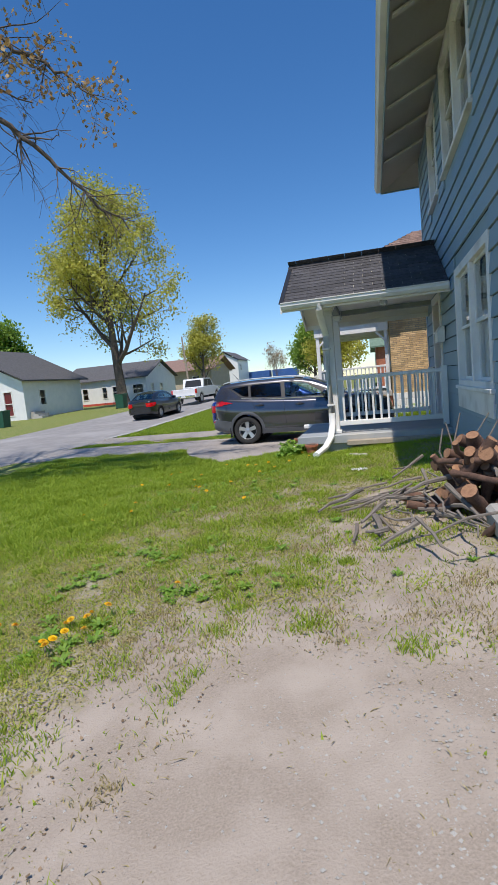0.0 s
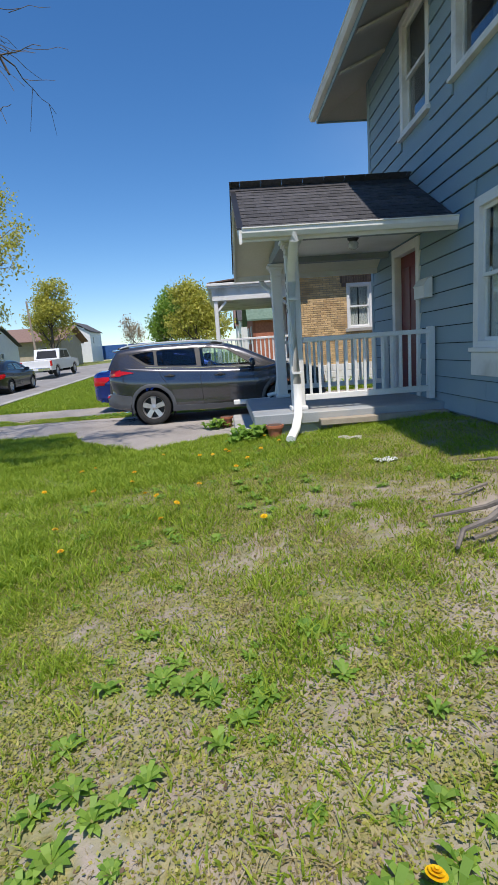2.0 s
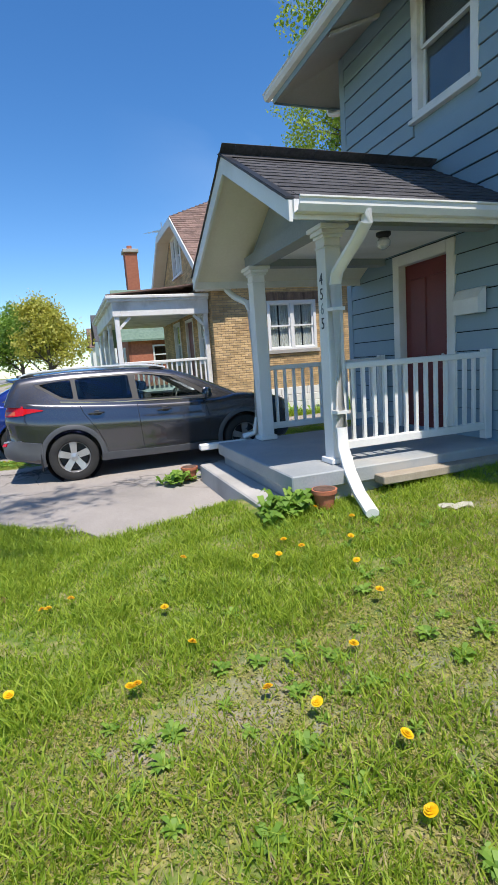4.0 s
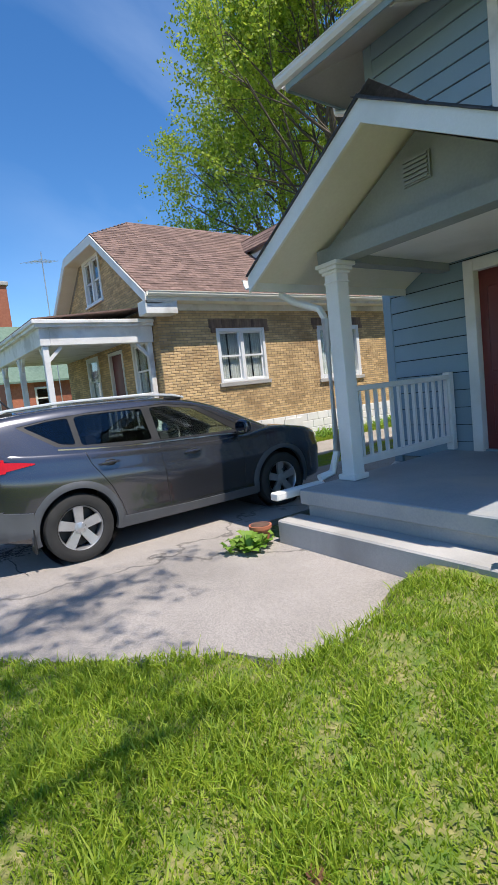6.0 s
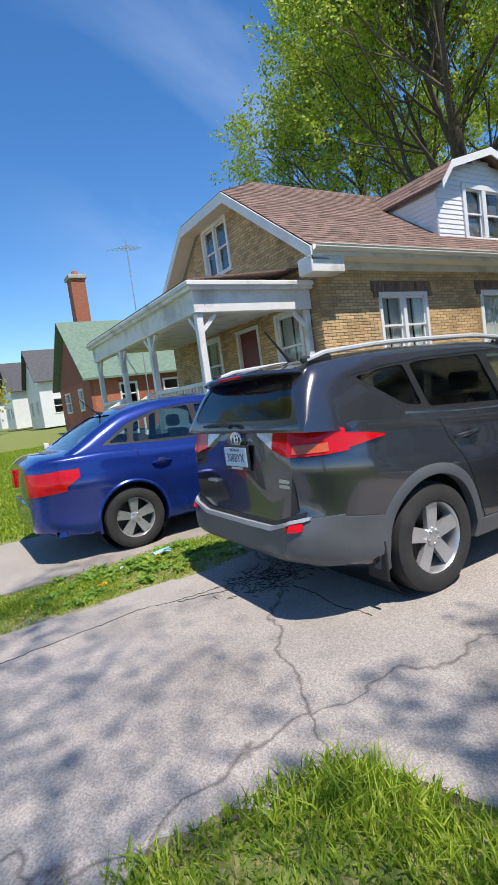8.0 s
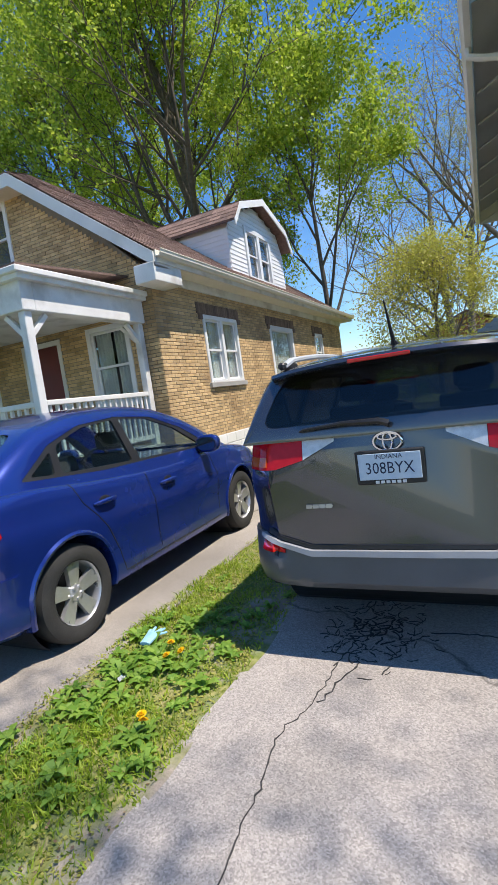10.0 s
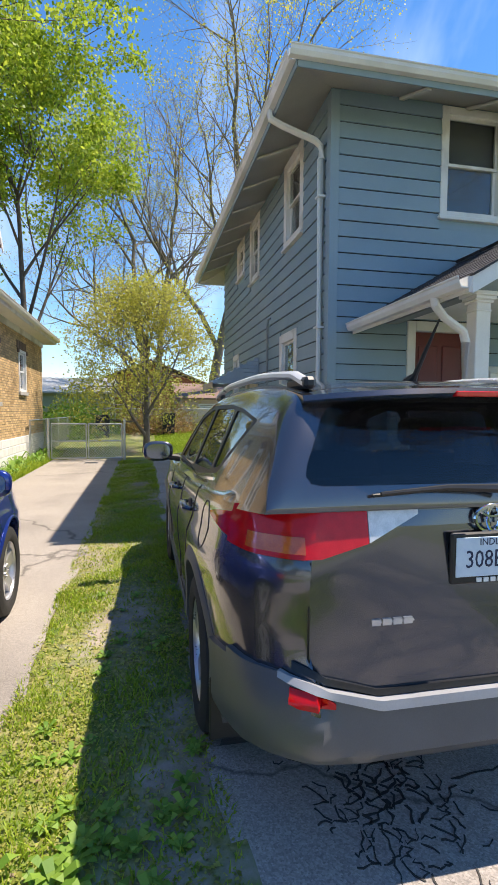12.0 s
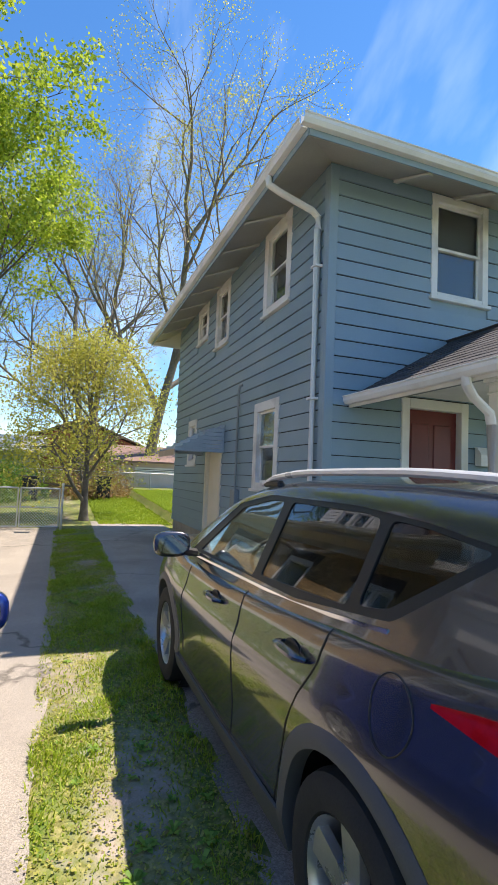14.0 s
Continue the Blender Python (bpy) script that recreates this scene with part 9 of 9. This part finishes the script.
bin_thing(-22.3, 41.0, 0.25, M["green_bin"], "dark green wheeled bin at the curb across the street", 1.3)
bin_thing(-25.6, 30.2, -0.1, M["green_bin"], "dark green wheeled bin by the small white house", 1.2)
bin_thing(17.6, 16.9, 0.0, M["dark_bin"], "dark blue wheeled bin behind the gate")
bin_thing(18.6, 13.9, 0.1, M["dark_bin"], "dark blue wheeled bin by the alley fence")
pole = thing("utility_pole", "leaning wooden utility pole", "pole")
part("shaft", tube(bmesh.new(), [(-21.9, 57.2, 0.5), (-22.3, 57.4, 7.6)], [0.14, 0.09], 10), M["lumber"], pole, smooth=True)
part("lamp_arm", tube(bmesh.new(), [(-22.3, 57.4, 7.4), (-21.4, 56.6, 7.8)], 0.03, 6), M["alum"], pole)
wf = thing("picket_fence", "grey weathered wooden fence across the street", "fence")
for k in range(30):
    part("picket", nbox(-44 + k * 0.26, -43.78 + k * 0.26, 51.0, 51.03, 0.3, 2.0 + 0.08 * (k % 3)), M["lumber"], wf)
part("rail", nbox(-44, -36.2, 51.03, 51.08, 1.5, 1.6), M["lumber"], wf)
part("rail", nbox(-44, -36.2, 51.03, 51.08, 0.7, 0.8), M["lumber"], wf)

# parked cars down the street
def repainted(m, paint, label):
    """A copy of the sedan in another colour."""
    c = copy_thing(sedan, m)
    c["label"] = label
    for o in c.children_recursive:
        if o.data is not None and M["paint_blue"] in list(o.data.materials):
            o.data = o.data.copy()
            for k, q in enumerate(o.data.materials):
                if q == M["paint_blue"]:
                    o.data.materials[k] = paint
    return c


repainted(Matrix.Translation((-13.5, 27.5, -0.36 + RISE(28.5))) @ Matrix.Rotation(radians(88), 4, "Z") @ Matrix.Rotation(radians(-1.8), 4, "Y"), M["paint_black"], "black sedan parked on the street")
repainted(Matrix.Translation((-17.8, 49.0, -0.36 + RISE(50))) @ Matrix.Rotation(radians(90), 4, "Z"), M["paint_white"], "white sedan parked farther down the street")
pk = thing("pickup_truck", "white pickup truck parked on the street", "truck", m=Matrix.Translation((-14.6, 37.6, -0.36 + RISE(39.5))) @ Matrix.Rotation(radians(88), 4, "Z") @ Matrix.Rotation(radians(-1.6), 4, "Y"))
bm = bmesh.new()
prism(bm, rounded3([(-1.2, -0.98, 0.5), (4.4, -0.98, 0.5), (4.4, -0.98, 1.05), (3.2, -0.98, 1.15), (-1.2, -0.98, 1.15)], -0.98), (0, 1.96, 0))
for ax_ in (0.0, 3.5):
    bm = solid(bm, cylinder_y(ax_, 0.40, 0.47, -1.3, 1.3, 30), "DIFFERENCE")
part("body", bm, M["paint_white"], pk)
bm = bmesh.new()
prism(bm, rounded3([(0.75, -0.86, 1.15), (3.2, -0.86, 1.15), (2.5, -0.86, 1.82), (1.0, -0.86, 1.86)], -0.86), (0, 1.72, 0))
part("cab", bm, M["paint_white"], pk)
for s in (-1, 1):
    for poly in ([(0.98, 1.22), (1.75, 1.22), (1.75, 1.74), (1.12, 1.75)], [(1.83, 1.22), (2.9, 1.22), (2.42, 1.73), (1.83, 1.74)]):
        bm = bmesh.new()
        prism(bm, [(x, s * 0.865, z) for x, z in poly], (0, s * 0.008, 0))
        part("side_window", bm, M["black"], pk)
    part("tail_lamp", nbox(-1.23, -1.1, s * 0.96 - 0.08, s * 0.96 + 0.03, 0.78, 1.12, bevel=0.01), M["taillight"], pk, "red tail lamp")
    for ax_ in (0.0, 3.5):
        wheel(pk, ax_, s * 0.85, s, 0.40, 6, False)
bm = bmesh.new()
prism(bm, [(0.79, -0.7, 1.24), (0.79, 0.7, 1.24), (0.96, 0.62, 1.74), (0.96, -0.62, 1.74)], (-0.02, 0, 0))
part("rear_window", bm, M["black"], pk)
part("bumper", nbox(-1.36, -1.2, -0.9, 0.9, 0.5, 0.68, bevel=0.02), M["chrome"], pk)
part("plate", nbox(-1.375, -1.36, -0.16, 0.16, 0.53, 0.65), M["white"], pk)


# tarry cracks in the drive behind the parked car
cr = random.Random(41)
tar = thing("tar_crack", "dark branching tarry cracks in the old driveway", "crack")


def tar_path(pts, w):
    """A crack along pts, crooked and uneven in width."""
    bm = bmesh.new()
    rows = []
    for (xa, ya), (xb, yb) in zip(pts, pts[1:]):
        n = max(2, int(math.hypot(xb - xa, yb - ya) / 0.03))
        az = math.atan2(yb - ya, xb - xa)
        for k in range(n):
            f = k / n
            j = cr.gauss(0, 0.006)
            ww = w * (0.35 + 1.1 * cr.random())
            px, py = xa + (xb - xa) * f - math.sin(az) * j, ya + (yb - ya) * f + math.cos(az) * j
            sx, sy = -math.sin(az) * ww, math.cos(az) * ww
            rows.append([bm.verts.new(v) for v in ((px - sx, py - sy, DRIVE_Z + 0.003), (px + sx, py + sy, DRIVE_Z + 0.003), (px + sx, py + sy, DRIVE_Z - 0.01), (px - sx, py - sy, DRIVE_Z - 0.01))])
    for a, b in zip(rows, rows[1:]):
        for k in range(4):
            bm.faces.new((a[k], a[(k + 1) % 4], b[(k + 1) % 4], b[k]))
    bm.faces.new(rows[0])
    bm.faces.new(rows[-1])
    part("crack", bm, M["tar"], tar)


# a crazed patch, and the long crack that runs from it towards the street
knots = {}
for i in range(14):
    for j in range(13):
        knots[i, j] = (-5.10 + i * 0.068 + cr.gauss(0, 0.017), 13.82 + j * 0.066 + (0.033 if i % 2 else 0) + cr.gauss(0, 0.017))
for (i, j), p in knots.items():
    mid = math.hypot((p[0] + 4.62) / 0.42, (p[1] - 14.27) / 0.30)
    for di, dj in ((1, 0), (0, 1), (1, 1 if i % 2 else -1)):
        q = knots.get((i + di, j + dj))
        if q is not None and cr.random() < (0.8 if mid < 0.55 else 0.5 if mid < 0.9 else 0.12 if mid < 1.3 else 0.0):
            tar_path([p, ((p[0] + q[0]) / 2 + cr.gauss(0, 0.008), (p[1] + q[1]) / 2 + cr.gauss(0, 0.008)), q], 0.0048 if mid < 0.5 else 0.0028)
tar_path([(-4.75, 14.36), (-5.07, 14.41), (-5.34, 14.42), (-5.57, 14.50), (-5.80, 14.47), (-6.18, 14.43), (-6.6, 14.40), (-7.2, 14.46)], 0.0024)
tar_path([(-5.0, 14.3), (-5.2, 14.36), (-5.36, 14.41)], 0.004)
tar_path([(-4.6, 13.98), (-4.58, 13.75), (-4.62, 13.5), (-4.55, 13.2)], 0.004)
